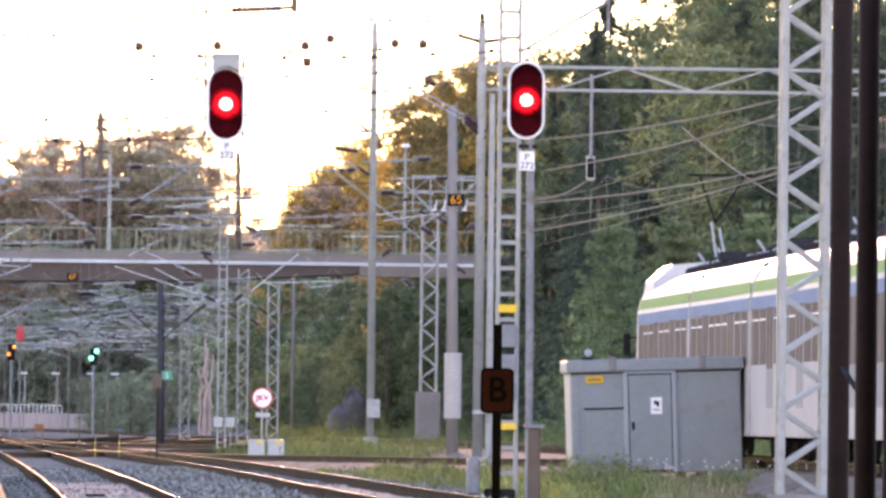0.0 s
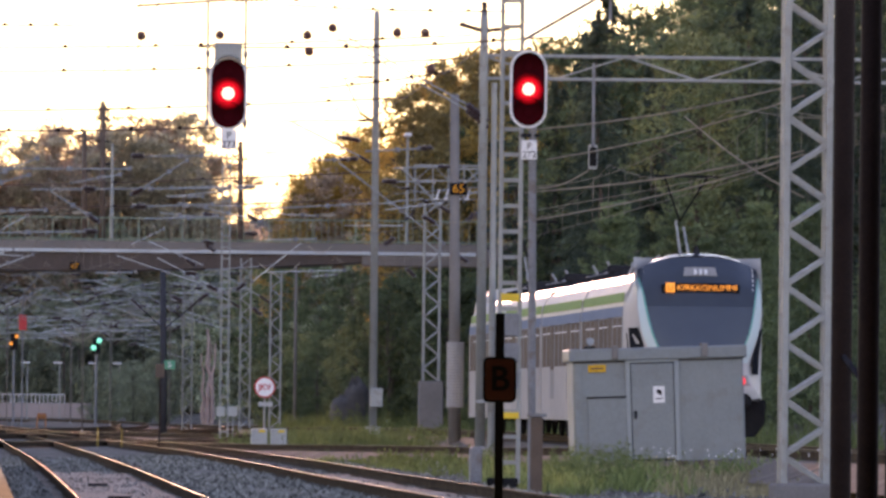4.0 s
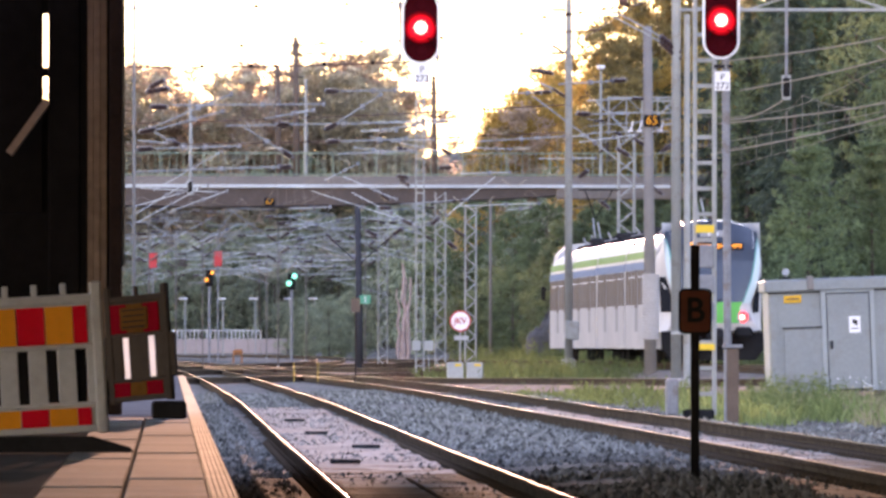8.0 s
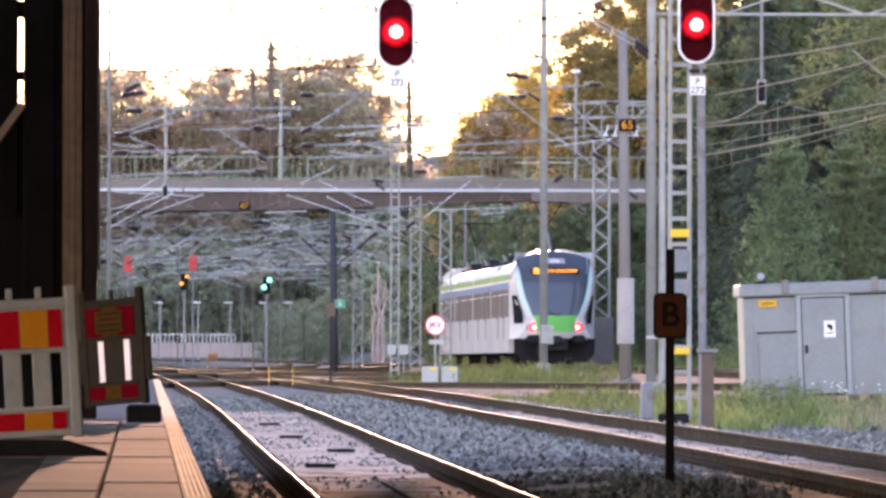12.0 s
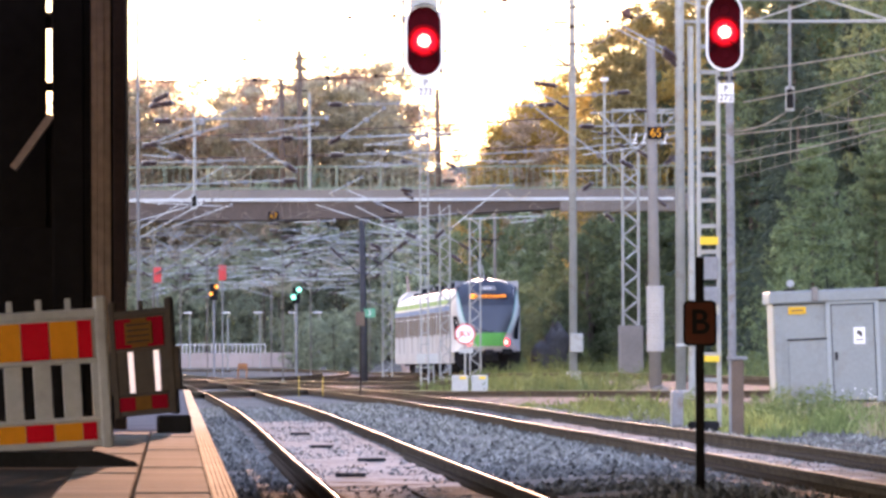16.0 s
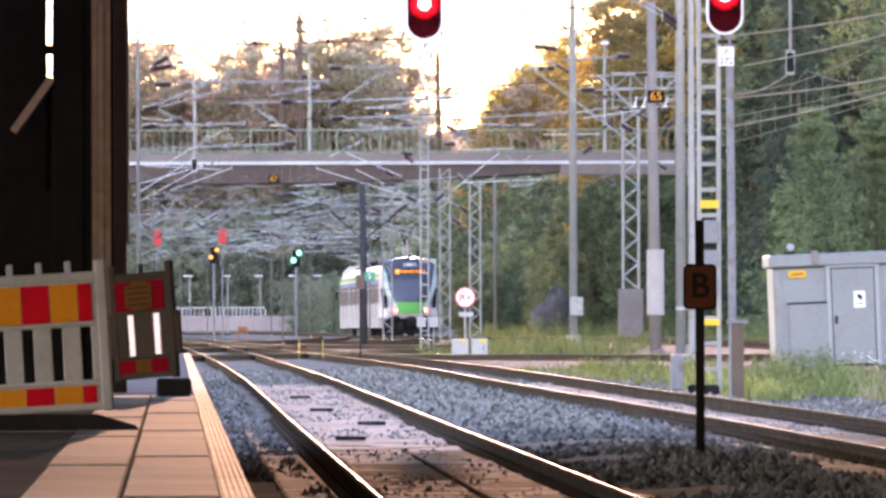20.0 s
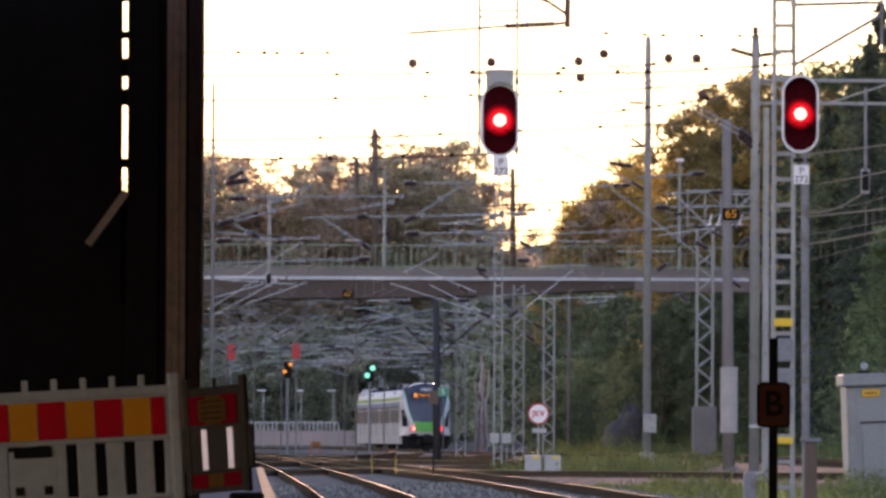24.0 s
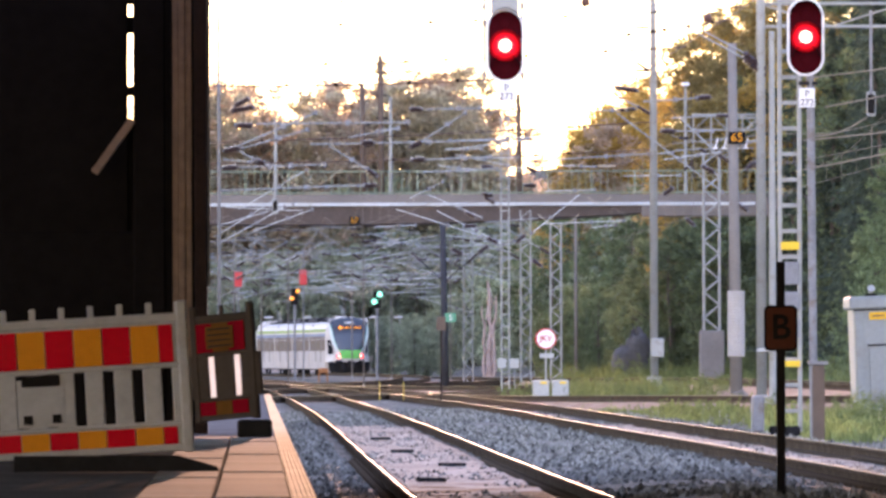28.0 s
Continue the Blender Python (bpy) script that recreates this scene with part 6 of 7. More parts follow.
def trunk_shape(h, r, rng, limbs=7, spread=0.25, start=0.3):
    s = Shape()
    pts = [(0.05 * h * 0.1 * rng.gauss(0, 1), 0.05 * h * 0.1 * rng.gauss(0, 1), h * k / 5) for k in range(6)]
    pts[0] = (0, 0, -0.6)
    for k in range(5):
        s.tube(pts[k], pts[k + 1], r * (1 - k / 5.6), 7, r * (1 - (k + 1) / 5.6), caps=False)
    for k in range(limbs):
        z = h * (start + (0.92 - start) * k / limbs)
        a = rng.uniform(0, 6.28)
        L = h * spread * (1.1 - k / limbs * 0.7)
        s.tube((0, 0, z), (L * math.cos(a), L * math.sin(a), z + L * 0.6), r * 0.35 * (1 - 0.7 * k / limbs), 5, 0.02, caps=False)
    return s


def broadleaf(h, rng, gen, n=8000, wide=0.26, leaf=0.2, low=0.14, lobes=64):
    """A leafy crown of many uneven sprays round a limbed trunk, fuller outside than inside."""
    chunks = []
    for k in range(lobes):
        a = rng.uniform(0, 6.28)
        zz = low + (0.97 - low) * (k + rng.random()) / lobes
        rad = h * wide * math.sin(math.pi * min(1, 0.12 + 0.86 * (1 - (zz - low) / (1 - low)))) ** 0.75 * rng.uniform(0.15, 1.0)
        rr = h * rng.uniform(0.035, 0.085) * (1.15 - 0.45 * zz) * (64 / lobes) ** 0.3
        m = n // lobes
        d = gen.normal(size=(m, 3))
        d *= (gen.random(m) ** 0.4 / (np.linalg.norm(d, axis=1) + 1e-9))[:, None]
        chunks.append(d * (rr * 1.15, rr * 1.15, rr * rng.uniform(0.5, 0.95)) + (rad * math.cos(a), rad * math.sin(a), zz * h))
    return trunk_shape(h * 0.9, h * 0.013, rng, 9), leaf_cards(np.concatenate(chunks), leaf, gen)


def spruce(h, rng, gen, n=8000, wide=0.17, leaf=0.2, low=0.05):
    """A spire of drooping tiers, each branch fringed with hanging sprays."""
    tiers, per = 30, 9
    pts, dirs = [], []
    for k in range(tiers):
        f = k / tiers
        z = h * (low + (0.985 - low) * f)
        L = h * wide * (1 - f) ** 0.9 + 0.12
        for b in range(per):
            a = rng.uniform(0, 6.28)
            LL = L * rng.uniform(0.5, 1.12)
            zb = z + rng.uniform(-0.9, 0.9) * h / tiers * (1 - 0.5 * f)
            m = max(6, int(n / tiers / per * (0.45 + 1.1 * (1 - f))))
            t = gen.random(m) ** 0.75
            side = gen.normal(size=m) * 0.16 * LL * (0.4 + t)
            x = LL * t
            pts.append(np.stack([x * math.cos(a) - side * math.sin(a), x * math.sin(a) + side * math.cos(a), zb - 0.34 * LL * t + 0.14 * LL * t * t + gen.normal(size=m) * 0.07], axis=1))
            dirs.append(np.tile((math.cos(a) * 0.8, math.sin(a) * 0.8, -0.55), (m, 1)))
    return trunk_shape(h * 0.98, h * 0.010, rng, 5, 0.06, 0.2), leaf_cards(np.concatenate(pts), leaf, gen, 0.34, np.concatenate(dirs))


def pine(h, rng, gen, n=11000, wide=0.27, leaf=0.11):
    """A young pine: whorls of branches that turn up at the tips, each set with bushy tufts."""
    whorls, per, tufts = 15, 7, 6
    pts, dirs = [], []
    m = n // (whorls * per * tufts)
    for k in range(whorls):
        f = k / whorls
        z = h * (0.03 + 0.92 * f)
        L = h * wide * (1 - f) ** 0.75 + 0.15
        for b in range(per):
            a = 6.28 * b / per + rng.uniform(-0.4, 0.4)
            LL = L * rng.uniform(0.6, 1.12)
            for q in range(tufts):
                t = (q + rng.uniform(0.4, 1.0)) / tufts
                off = rng.gauss(0, 0.16) * LL
                c = np.array((LL * t * math.cos(a) - off * math.sin(a), LL * t * math.sin(a) + off * math.cos(a), z + 0.32 * LL * t * t + rng.uniform(-0.1, 0.1)))
                d = gen.normal(size=(m, 3)) + (math.cos(a) * 0.6, math.sin(a) * 0.6, 0.8)
                d /= np.linalg.norm(d, axis=1)[:, None]
                pts.append(c + d * gen.uniform(0.03, 0.30, m)[:, None] * (0.6 + 0.5 * (1 - f)))
                dirs.append(d)
    return trunk_shape(h * 0.98, h * 0.011, rng, 5, 0.06, 0.2), leaf_cards(np.concatenate(pts), leaf, gen, 0.3, np.concatenate(dirs))


rng, gen = random.Random(11), np.random.default_rng(11)
KINDS = {}
for name, maker, h, mat_, args in (
        ("birch_a", broadleaf, 16, GOLDEN, dict(n=9000, wide=0.17, leaf=0.17, low=0.25)), ("birch_b", broadleaf, 18, OLIVE, dict(n=9000, wide=0.16, leaf=0.16, low=0.2, lobes=100)),
        ("leaf_a", broadleaf, 15, BROADLEAF, dict(n=7000, wide=0.25, leaf=0.17, lobes=120)), ("leaf_b", broadleaf, 17, BROADLEAF, dict(n=8500, wide=0.19, leaf=0.17, lobes=150)),
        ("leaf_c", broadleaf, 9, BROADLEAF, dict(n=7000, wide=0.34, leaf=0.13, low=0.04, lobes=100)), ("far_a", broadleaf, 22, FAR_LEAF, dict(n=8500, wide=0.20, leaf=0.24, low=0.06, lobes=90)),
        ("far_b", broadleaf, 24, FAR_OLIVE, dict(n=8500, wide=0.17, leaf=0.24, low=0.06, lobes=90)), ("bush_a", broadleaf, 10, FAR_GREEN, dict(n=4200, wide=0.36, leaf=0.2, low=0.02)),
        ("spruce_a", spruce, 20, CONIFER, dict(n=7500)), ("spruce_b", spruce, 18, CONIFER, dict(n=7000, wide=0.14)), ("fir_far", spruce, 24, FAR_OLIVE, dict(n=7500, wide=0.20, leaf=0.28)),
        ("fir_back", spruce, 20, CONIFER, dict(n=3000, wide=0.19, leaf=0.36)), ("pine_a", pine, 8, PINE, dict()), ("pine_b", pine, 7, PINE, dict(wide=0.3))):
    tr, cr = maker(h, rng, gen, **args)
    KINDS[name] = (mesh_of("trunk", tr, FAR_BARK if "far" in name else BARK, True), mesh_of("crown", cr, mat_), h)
LABELS = {"far": ("distant_tree", "tall distant tree, haze mixed into its pale brownish leaves"), "birch": ("birch_tree", "tall birch, yellowing leaves with backlight in their colour, against the evening sky"),
          "leaf": ("leafy_tree", "green leafy tree at the edge of the yard"), "bush": ("leafy_tree", "leafy tree beyond the far tracks, haze mixed into its pale green"),
          "spruce": ("spruce_tree", "tall dark spruce in the wood"), "fir": ("spruce_tree", "tall slender spruce standing among other trees"), "pine": ("pine_tree", "young bushy pine at the edge of the wood")}


def tree(kind, x, y, height, turn):
    tm, cm, h = KINDS[kind]
    name, lab = LABELS[kind.split("_")[0]]
    t = new(name)
    k = height / h
    t.matrix_basis = Matrix.LocRotScale((x, y, land(x, y)), Euler((0, 0, turn)), (k, k, k))
    tagged(t, lab, "tree", "trees round the yard")
    part("trunk", tm, BARK, t)
    part("crown", cm, BARK, t)
    return t


def wood(kinds, n, x0, x1, y0, y1, h0, h1, seed):
    r = random.Random(seed)
    for _ in range(n):
        a = r.random()
        tree(r.choice(kinds), x0 + (x1 - x0) * a + r.uniform(-0.8, 0.8), r.uniform(y0, y1), r.uniform(0.85, 1.1) * (h0 + (h1 - h0) * a), r.uniform(0, 6.28))


def treeline(kinds, n, y0, y1, tops, seed, low=0.72):
    """Trees whose tops follow a skyline: (x, height above the rails) at the distance y0."""
    r = random.Random(seed)
    xs_, zs_ = [p[0] for p in tops], [p[1] for p in tops]
    for i in range(n):
        x = xs_[0] + (xs_[-1] - xs_[0]) * (i + r.uniform(0.1, 0.9)) / n
        top = float(np.interp(x, xs_, zs_)) * (1.0 if i % 3 == 0 else r.uniform(low, 0.97))
        y = r.uniform(y0, y1)
        k = y / y0
        tree(r.choice(kinds), x * k, y, max(3.0, ((top - 1.1) * k + 1.1 - land(x * k, y)) * 1.07), r.uniform(0, 6.28))


FAR_TOPS = ((-7.0, 24.5), (-2.6, 24.0), (0.0, 24.2), (1.6, 21.0), (3.4, 20.8), (4.9, 23.4), (6.4, 24.9), (7.8, 23.6), (8.6, 22.4), (10.0, 24.0), (12.5, 24.0), (14.0, 25.0), (18.8, 25.4), (20.2, 23.5), (21.6, 21.0), (22.6, 17.5), (24.2, 15.5))
EDGE_TOPS = ((23.0, 12.0), (24.9, 17.0), (27.6, 19.4), (29.6, 21.0), (32.5, 23.0))
GOLD_TOPS = ((21.8, 12.0), (22.6, 15.0), (23.8, 16.8), (25.0, 18.2), (27.5, 18.6))
RIDGE_TOPS = ((27.5, 18.2), (29.5, 19.0), (32.0, 19.4), (34.0, 19.2), (35.7, 20.6), (37.4, 22.0), (39.0, 23.6))
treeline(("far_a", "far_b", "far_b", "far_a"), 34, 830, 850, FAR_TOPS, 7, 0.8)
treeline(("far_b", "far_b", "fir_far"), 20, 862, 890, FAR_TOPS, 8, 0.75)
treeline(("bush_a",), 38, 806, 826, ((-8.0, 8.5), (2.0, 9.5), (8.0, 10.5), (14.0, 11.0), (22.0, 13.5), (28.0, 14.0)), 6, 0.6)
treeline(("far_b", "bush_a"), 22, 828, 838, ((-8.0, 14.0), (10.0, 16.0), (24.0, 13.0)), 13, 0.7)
treeline(("birch_a", "birch_b", "far_a", "birch_a"), 18, 745, 765, EDGE_TOPS, 16, 0.75)
treeline(("birch_a", "birch_b", "leaf_b", "birch_b", "birch_a"), 17, 490, 515, GOLD_TOPS, 3, 0.7)
treeline(("leaf_b", "birch_b", "leaf_b", "fir_back"), 22, 490, 515, RIDGE_TOPS, 21, 0.82)
treeline(("leaf_c", "bush_a", "leaf_a"), 22, 700, 725, ((17.0, 6.0), (19.5, 9.5), (22.0, 11.0), (32.0, 13.0)), 5, 0.6)
wood(("leaf_c", "leaf_a", "leaf_c"), 30, 19.6, 33, 445, 466, 7.0, 11.0, 4)
wood(("leaf_c",), 12, 20.5, 27, 400, 432, 4.0, 6.0, 18)
wood(("leaf_c",), 14, 18.6, 24, 468, 500, 3.6, 6.5, 19)
wood(("leaf_c",), 12, 16.5, 24, 560, 640, 4.0, 7.0, 20)
wood(("pine_a", "pine_b"), 8, 27.0, 36, 318, 350, 7.2, 9.0, 1)
wood(("spruce_a", "spruce_a", "spruce_b", "leaf_b"), 40, 23.2, 42, 352, 412, 15.5, 20.5, 2)
wood(("fir_back",), 26, 25, 58, 412, 470, 17, 20, 10)
wood(("fir_back", "leaf_b"), 14, 32, 60, 480, 540, 21, 25, 15)
wood(("leaf_c", "leaf_a"), 7, 23.0, 38, 345, 378, 6.0, 8.5, 12)
wood(("bush_a",), 9, 8.9, 14.5, 712, 735, 4.2, 6.0, 14)
for x, y, h, a in ((21.75, 326, 9.0, 0.3), (24.0, 328, 8.6, 2.0), (20.9, 329, 6.0, 4.0), (26.6, 326, 8.6, 1.0), (28.8, 330, 8.2, 5.0)):
    tree("pine_a", x, y, h, a)
tree("fir_far", 11.1, 840, 27.2, 1.0)
tree("fir_far", 6.9, 842, 24.6, 2.0)
tree("birch_b", 22.3, 489, 18.2, 2.0)


snag, sr = thing("bare_trunk", "bare pinkish dead tree trunk with split stems beyond the bridge", "dead tree", (15.6, 640, land(15.6, 640))), random.Random(3)
for x, top, r0 in ((0.0, 6.6, 0.20), (0.32, 5.6, 0.16), (-0.26, 4.9, 0.13), (0.1, 6.0, 0.12)):
    stem, y = Shape(), sr.uniform(-0.2, 0.2)
    for k in range(10):
        c, rr = (x * (1 + 0.05 * k) + sr.gauss(0, 0.06), y, -0.6 + (top + 0.6) * k / 9), r0 * (1 - 0.07 * k) * sr.uniform(0.75, 1.2)
        stem.v.extend([(c[0] + rr * math.cos(q * 0.785), c[1] + rr * math.sin(q * 0.785), c[2]) for q in range(8)])
    stem.f = [(k * 8 + q, k * 8 + (q + 1) % 8, k * 8 + 8 + (q + 1) % 8, k * 8 + 8 + q) for k in range(9) for q in range(8)] + [tuple(range(72, 80))]
    part("stem", stem, DEAD_WOOD, snag)


# ---- weeds and stones ----
def weeds(n, boxes, h0, h1, seed):
    """Tufts of bent blades and stalks in uneven patches."""
    r = random.Random(seed)
    s = Shape()
    for _ in range(n):
        x0, x1, y0, y1 = r.choice(boxes)
        cx, cy = r.uniform(x0, x1), r.uniform(y0, y1)
        patch = noise.noise((cx * 0.9, cy * 0.22, seed))
        if patch < r.uniform(-0.25, 0.1):
            continue
        tall = (h0 + (h1 - h0) * min(1, max(0, 0.35 + patch))) * r.uniform(0.6, 1.25)
        for _ in range(5):
            x, y = cx + r.gauss(0, 0.09), cy + r.gauss(0, 0.3)
            z = land(x, y) - 0.05
            h = tall * r.uniform(0.4, 1.1)
            a = r.uniform(0, 6.28)
            lean = r.uniform(0.1, 0.75) * h
            w = r.uniform(0.006, 0.022)
            dx, dy = math.cos(a), math.sin(a)
            k = len(s.v)
            s.v.extend([(x - w, y, z), (x + w, y, z), (x + dx * lean * 0.35 + w, y + dy * lean * 0.35, z + h * 0.62), (x + dx * lean, y + dy * lean, z + h), (x + dx * lean * 0.35 - w, y + dy * lean * 0.35, z + h * 0.62)])
            s.f.append((k, k + 1, k + 2, k + 3, k + 4))
            if r.random() < 0.16:
                q = (x + dx * lean, y + dy * lean, z + h)
                k = len(s.v)
                e = r.uniform(0.012, 0.03)
                s.v.extend([(q[0] - e, q[1], q[2]), (q[0], q[1], q[2] - e * 1.6), (q[0] + e, q[1], q[2]), (q[0], q[1], q[2] + e * 1.6)])
                s.f.append((k, k + 1, k + 2, k + 3))
    return s


def herbs(n, boxes, h0, h1, seed, leaf=0.05):
    """Leafy stalks in clumps: a bent stem with leaves all the way up and a loose head."""
    r, g_ = random.Random(seed), np.random.default_rng(seed)
    pts, dirs, stems = [], [], Shape()
    while n > 0:
        x0, x1, y0, y1 = r.choice(boxes)
        cx, cy, tall = r.uniform(x0, x1), r.uniform(y0, y1), r.uniform(h0, h1)
        for _ in range(r.randint(2, 7)):
            n -= 1
            x, y, h = cx + r.gauss(0, 0.16), cy + r.gauss(0, 0.5), tall * r.uniform(0.5, 1.1)
            z, dx = land(x, y) - 0.05, r.gauss(0, 0.18) * h
            stems.tube((x, y, z), (x + dx, y, z + h), 0.006, 3, 0.003, caps=False)
            m = int(10 + 16 * h)
            f = g_.uniform(0.12, 1.0, m)
            a = g_.uniform(0, 6.28, m)
            reach = 0.16 * h * (1.1 - f) + 0.02
            pts.append(np.stack([x + dx * f + reach * np.cos(a), y + reach * np.sin(a), z + h * f], axis=1))
            dirs.append(np.stack([np.cos(a), np.sin(a), g_.uniform(-0.3, 0.9, m)], axis=1))
    s = leaf_cards(np.concatenate(pts), leaf, g_, 0.34, np.concatenate(dirs))
    return s.add(stems.v, stems.f)


single("weeds", herbs(260, [(9.4, 11.9, 164, 183), (11.0, 12.2, 176, 184)], 0.3, 0.8, 31), GRASS, "leafy green weeds at the corner of the hut", "weeds", "stuff")
single("weeds", herbs(60, [(12.4, 15.2, 176, 183)], 0.25, 0.55, 32), GRASS, "leafy weeds among the dry grass by the hut", "weeds", "stuff")
single("weeds", herbs(620, [(9.6, 15.2, 284, 336), (10.5, 15.0, 286, 305)], 0.3, 0.85, 33, 0.06), GRASS, "tall leafy weeds between the tracks", "weeds", "stuff")
single("weeds", herbs(420, [(17.6, 25, 290, 400), (14.5, 21, 400, 470)], 0.5, 1.5, 34, 0.1), GRASS, "tall leafy weeds at the foot of the wood", "weeds", "stuff")
single("weeds", weeds(700, [(9.2, 12.4, 160, 184), (9.2, 12.0, 160, 176), (9.4, 11.2, 176, 186)], 0.12, 0.6, 1), GRASS, "tall green weeds beside the hut", "weeds", "stuff")
single("dry_grass", weeds(1100, [(11.6, 15.6, 158, 183), (12.0, 15.2, 172, 183)], 0.1, 0.45, 8), STRAW, "dry straw-coloured grass in front of the hut", "grass", "stuff")
single("dry_grass", herbs(170, [(12.3, 15.5, 168, 183)], 0.2, 0.5, 35, 0.04), STRAW, "straw-coloured seed stalks in front of the hut", "grass", "stuff")
single("weeds", weeds(700, [(14.4, 16.4, 152, 182)], 0.15, 0.6, 36), GRASS, "weeds beside the track behind the hut", "weeds", "stuff")
single("bushes", weeds(500, [(12.6, 15.2, 174, 183)], 0.12, 0.5, 9), GRASS, "green weeds among the dry grass", "weeds", "stuff")
fl, fr = Shape(), random.Random(4)
for k in range(46):
    c = (13.3 + fr.gauss(0, 0.07), 182.6, 0.24 + fr.gauss(0, 0.05)) if k < 14 else (fr.uniform(12.2, 15.3), fr.uniform(168, 183), 0.16 + fr.uniform(0.05, 0.3))
    fl.box(c, (0.03, 0.03, 0.012), 0.004, pose(0, 0, 0, fr.uniform(-40, 40), fr.uniform(-40, 40), 0))
single("wildflowers", fl, WHITE_PAINT, "small white wildflowers at the foot of the hut", "flowers", "stuff")
single("weeds", weeds(1500, [(9.5, 15, 285, 335), (10, 15.5, 300, 380), (8.0, 14.8, 300, 330)], 0.2, 0.85, 2), GRASS, "tall green weeds between the tracks", "weeds", "stuff")
single("weeds", weeds(4000, [(17.8, 26, 250, 380), (14, 22, 400, 480)], 0.4, 1.2, 3), GRASS, "weeds along the wooded slope", "weeds", "stuff")
single("weeds", weeds(1000, [(9.3, 14.0, 188, 280), (8.8, 11.0, 186, 240)], 0.08, 0.42, 6), GRASS, "low weeds in the gravel beside the diagonal track", "weeds", "stuff")
single("weeds", weeds(900, [(8.2, 9.0, 190, 225), (7.6, 8.6, 205, 228)], 0.15, 0.4, 4), GRASS, "weeds in the ballast", "weeds", "stuff")
r = random.Random(21)
st = Shape()
for _ in range(46000):
    x = r.uniform(*r.choice(((0.4, 1.1), (2.95, 5.7), (2.95, 5.7), (2.95, 5.7), (1.38, 2.7), (5.9, 7.3), (7.6, 8.6))))
    y = 40 + 190 * r.random() ** 1.5
    z = -0.15 + 0.03 * noise.noise((x * 1.3, y * 0.5, 3)) + 0.07 * math.exp(-((x - 4.3) / 0.8) ** 2) - 0.05 * math.exp(-((x - 0.6) / 0.3) ** 2)
    if noise.noise((x * 0.8, y * 0.2, 5)) < -0.3:
        continue
    sz = r.uniform(0.024, 0.062) * (0.6 if 1.2 < x < 2.9 or 5.8 < x < 7.4 else 1)
    k, ang = len(st.v), r.uniform(0, 6.28)
    for q in range(4):
        e = sz * r.uniform(0.7, 1.35)
        st.v.append((x + e * math.cos(ang + 1.57 * q), y + e * math.sin(ang + 1.57 * q), z - 0.01))
    st.v.append((x + sz * r.uniform(-0.5, 0.5), y + sz * r.uniform(-0.5, 0.5), z + sz * r.uniform(0.6, 1.3)))
    st.f.extend(((k, k + 1, k + 4), (k + 1, k + 2, k + 4), (k + 2, k + 3, k + 4), (k + 3, k, k + 4)))
single("ballast_stones", st, STONE, "loose grey crushed stones between the near tracks", "ballast", "stuff")

gs = Shape()
for _ in range(9000):
    x, y = r.uniform(8.4, 15.5), 120 + 150 * r.random() ** 1.2
    sz, k, ang, z = r.uniform(0.025, 0.07), len(gs.v), r.uniform(0, 6.28), land(x, y)
    if noise.noise((x * 0.6, y * 0.15, 9)) < -0.15:
        continue
    for q in range(4):
        e = sz * r.uniform(0.7, 1.35)
        gs.v.append((x + e * math.cos(ang + 1.57 * q), y + e * math.sin(ang + 1.57 * q), z - 0.02))
    gs.v.append((x + sz * r.uniform(-0.5, 0.5), y + sz * r.uniform(-0.5, 0.5), z + sz * r.uniform(0.6, 1.3)))
    gs.f.extend(((k, k + 1, k + 4), (k + 1, k + 2, k + 4), (k + 2, k + 3, k + 4), (k + 3, k, k + 4)))
single("gravel_stones", gs, STONE, "scattered grey stones beside the hut and tracks", "gravel", "stuff")
for x, y, a in ((1.95, 149, 8), (1.97, 128.5, -5), (2.3, 112, 20), (1.8, 98, 4)):
    single("timber_offcut", Shape().box((0, 0, 0), (0.3, 0.16, 0.04), 0.01), BLACK_RUBBER, "flat dark offcut lying between the rails", "offcut", group="offcuts between the rails", at=(x, y, -0.115), turn=a)

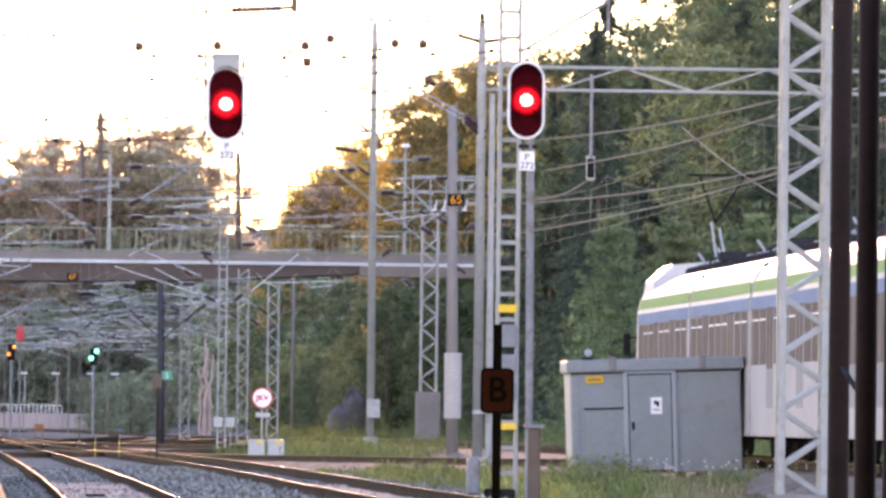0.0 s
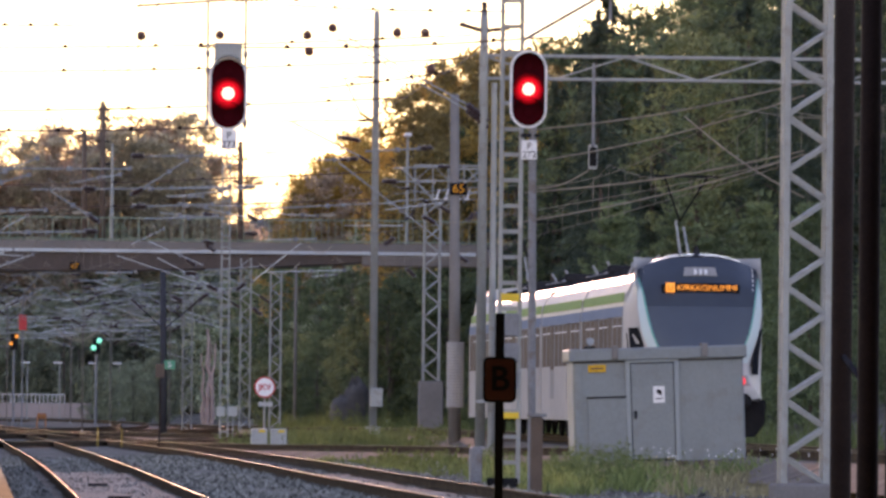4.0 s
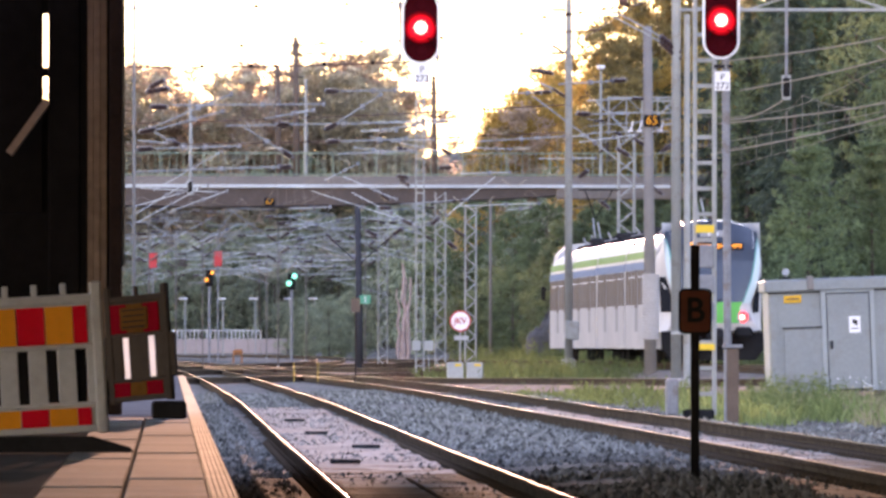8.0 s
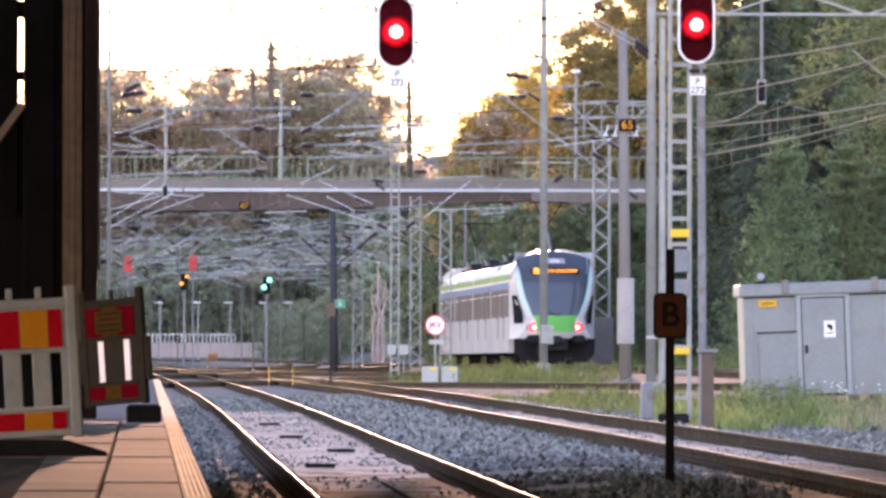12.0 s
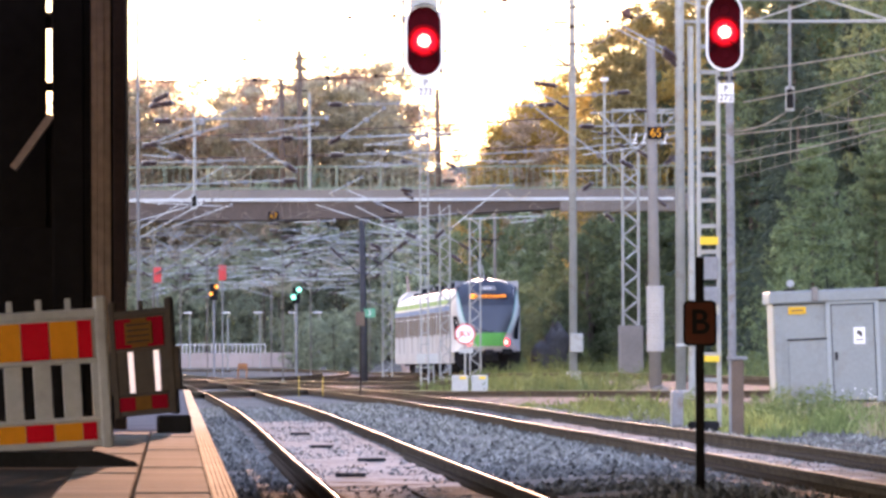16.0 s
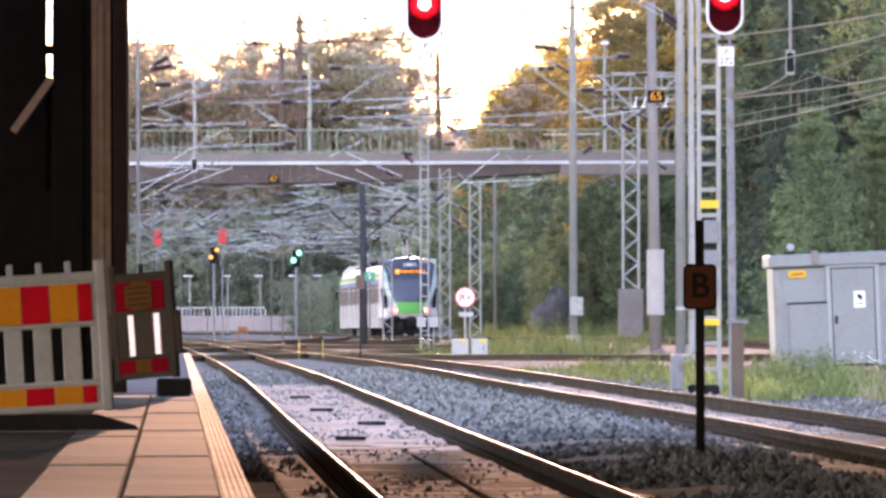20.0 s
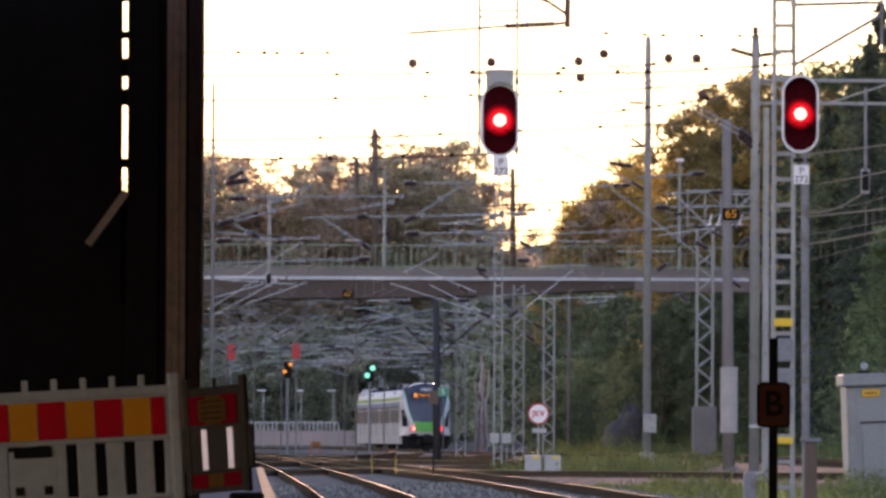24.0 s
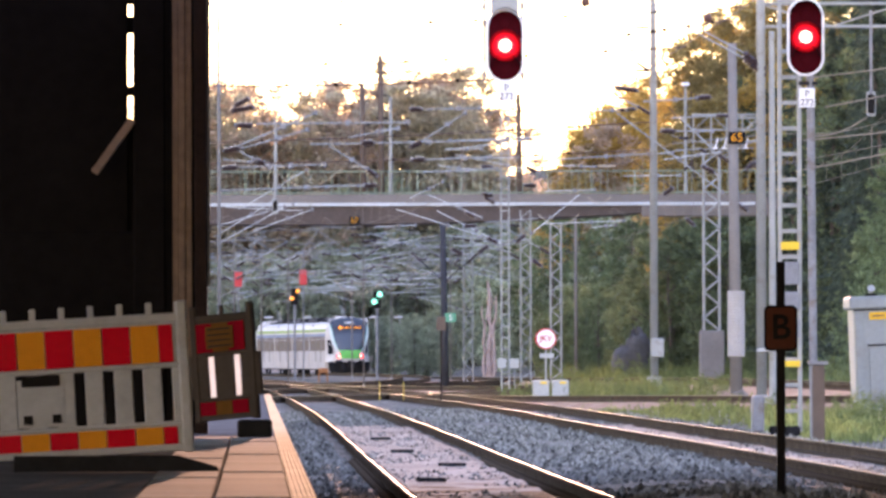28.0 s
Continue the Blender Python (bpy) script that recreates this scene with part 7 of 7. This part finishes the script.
# ---- sleepers and paving slabs ----
clip_mesh = mesh_of("rail_clip", Shape().box((0, 0, -0.125), (0.1, 0.12, 0.05), 0.012).box((0.03, 0, -0.095), (0.04, 0.05, 0.03), 0.008), RUST)
sl_mesh = mesh_of("sleeper", Shape().box((0, 0, -0.24), (2.6, 0.25, 0.16), 0.02), SLEEPER)
for n in ("platform_track", "middle_track"):
    for k in range(150):
        y = 40 + 0.61 * k
        x = min(LINES[n], key=lambda p: abs(p[1] - y))[0]
        s = part("sleeper", sl_mesh, SLEEPER, TRACKS[n])
        s.location = (x, y, (0.028 if n == "platform_track" else 0.046) - 0.0008 * max(0.0, y - 80))
    rails = [c for c in TRACKS[n].children if c.name.startswith("rail")]
    for rail, d in zip(rails, (-0.797, 0.797)):
        for k in range(110):
            c = part("rail_clip", clip_mesh, RUST, rail)
            c.location = (min(LINES[n], key=lambda p: abs(p[1] - 50 - 0.61 * k))[0] + d - 0.1, 49.76 + 0.61 * k, 0.0 if n == "platform_track" else 0.03)
# thin strip drawn for the dark line down the middle of the track
single("track_cable", Shape().box((0, 0, 0), (0.04, 42, 0.02), 0.008), RUST, "thin dark brown strip along the middle of the sleepers", "cable", at=(2.14, 65, -0.118))
pv = mesh_of("paving_slab", Shape().box((0, 0, 0), (0.385, 2.73, 0.12), 0.008), PAVING)
for col in range(2):
    for k in range(35):
        s = part("paving_slab", pv, PAVING, platform)
        s.location = (-0.01 - 0.40 * col, -8 + 2.75 * k, DECK_Z - 0.06 + 0.0025 * ((k * 7 + col * 3) % 4))


# ---- the train's run ----
NEAR_END = [(0, 150), (1, 167), (2, 184.5), (3, 201), (4.5, 226), (6, 251), (8, 284), (10, 320), (11, 339), (14, 398), (17, 461), (20, 523), (22, 563), (25, 628), (28, 712)]


def motions():
    line = np.array(TRAIN_LINE)
    run = np.concatenate([[0], np.cumsum(np.linalg.norm(np.diff(line[:, :2], axis=0), axis=1))])
    times, where = np.array([p[0] for p in NEAR_END], float), np.array([p[1] for p in NEAR_END], float)
    fine = np.linspace(0, 28, 57)
    ys = np.interp(fine, times, where)
    ys = np.convolve(np.pad(ys, 3, mode="reflect", reflect_type="odd"), np.ones(7) / 7, mode="valid")

    def at(s):
        return Vector([float(np.interp(s, run, line[:, i])) for i in range(3)])

    poses = [[] for _ in LENGTHS]
    for t, y in zip(fine, ys):
        s = float(np.interp(y, line[:, 1], run))
        for k, length in enumerate(LENGTHS):
            a, b = at(s), at(s + length)
            d = b - a
            poses[k].append((float(t), Matrix.Translation(a) @ Euler((math.atan2(d.z, d.xy.length), 0, math.atan2(-d.x, d.y))).to_matrix().to_4x4()))
            s += length
    walk(train, poses[0])
    for k in (1, 2, 3):
        walk(CARS[k], [(t, base.inverted() @ m) for (t, base), (_, m) in zip(poses[0], poses[k])])


motions()
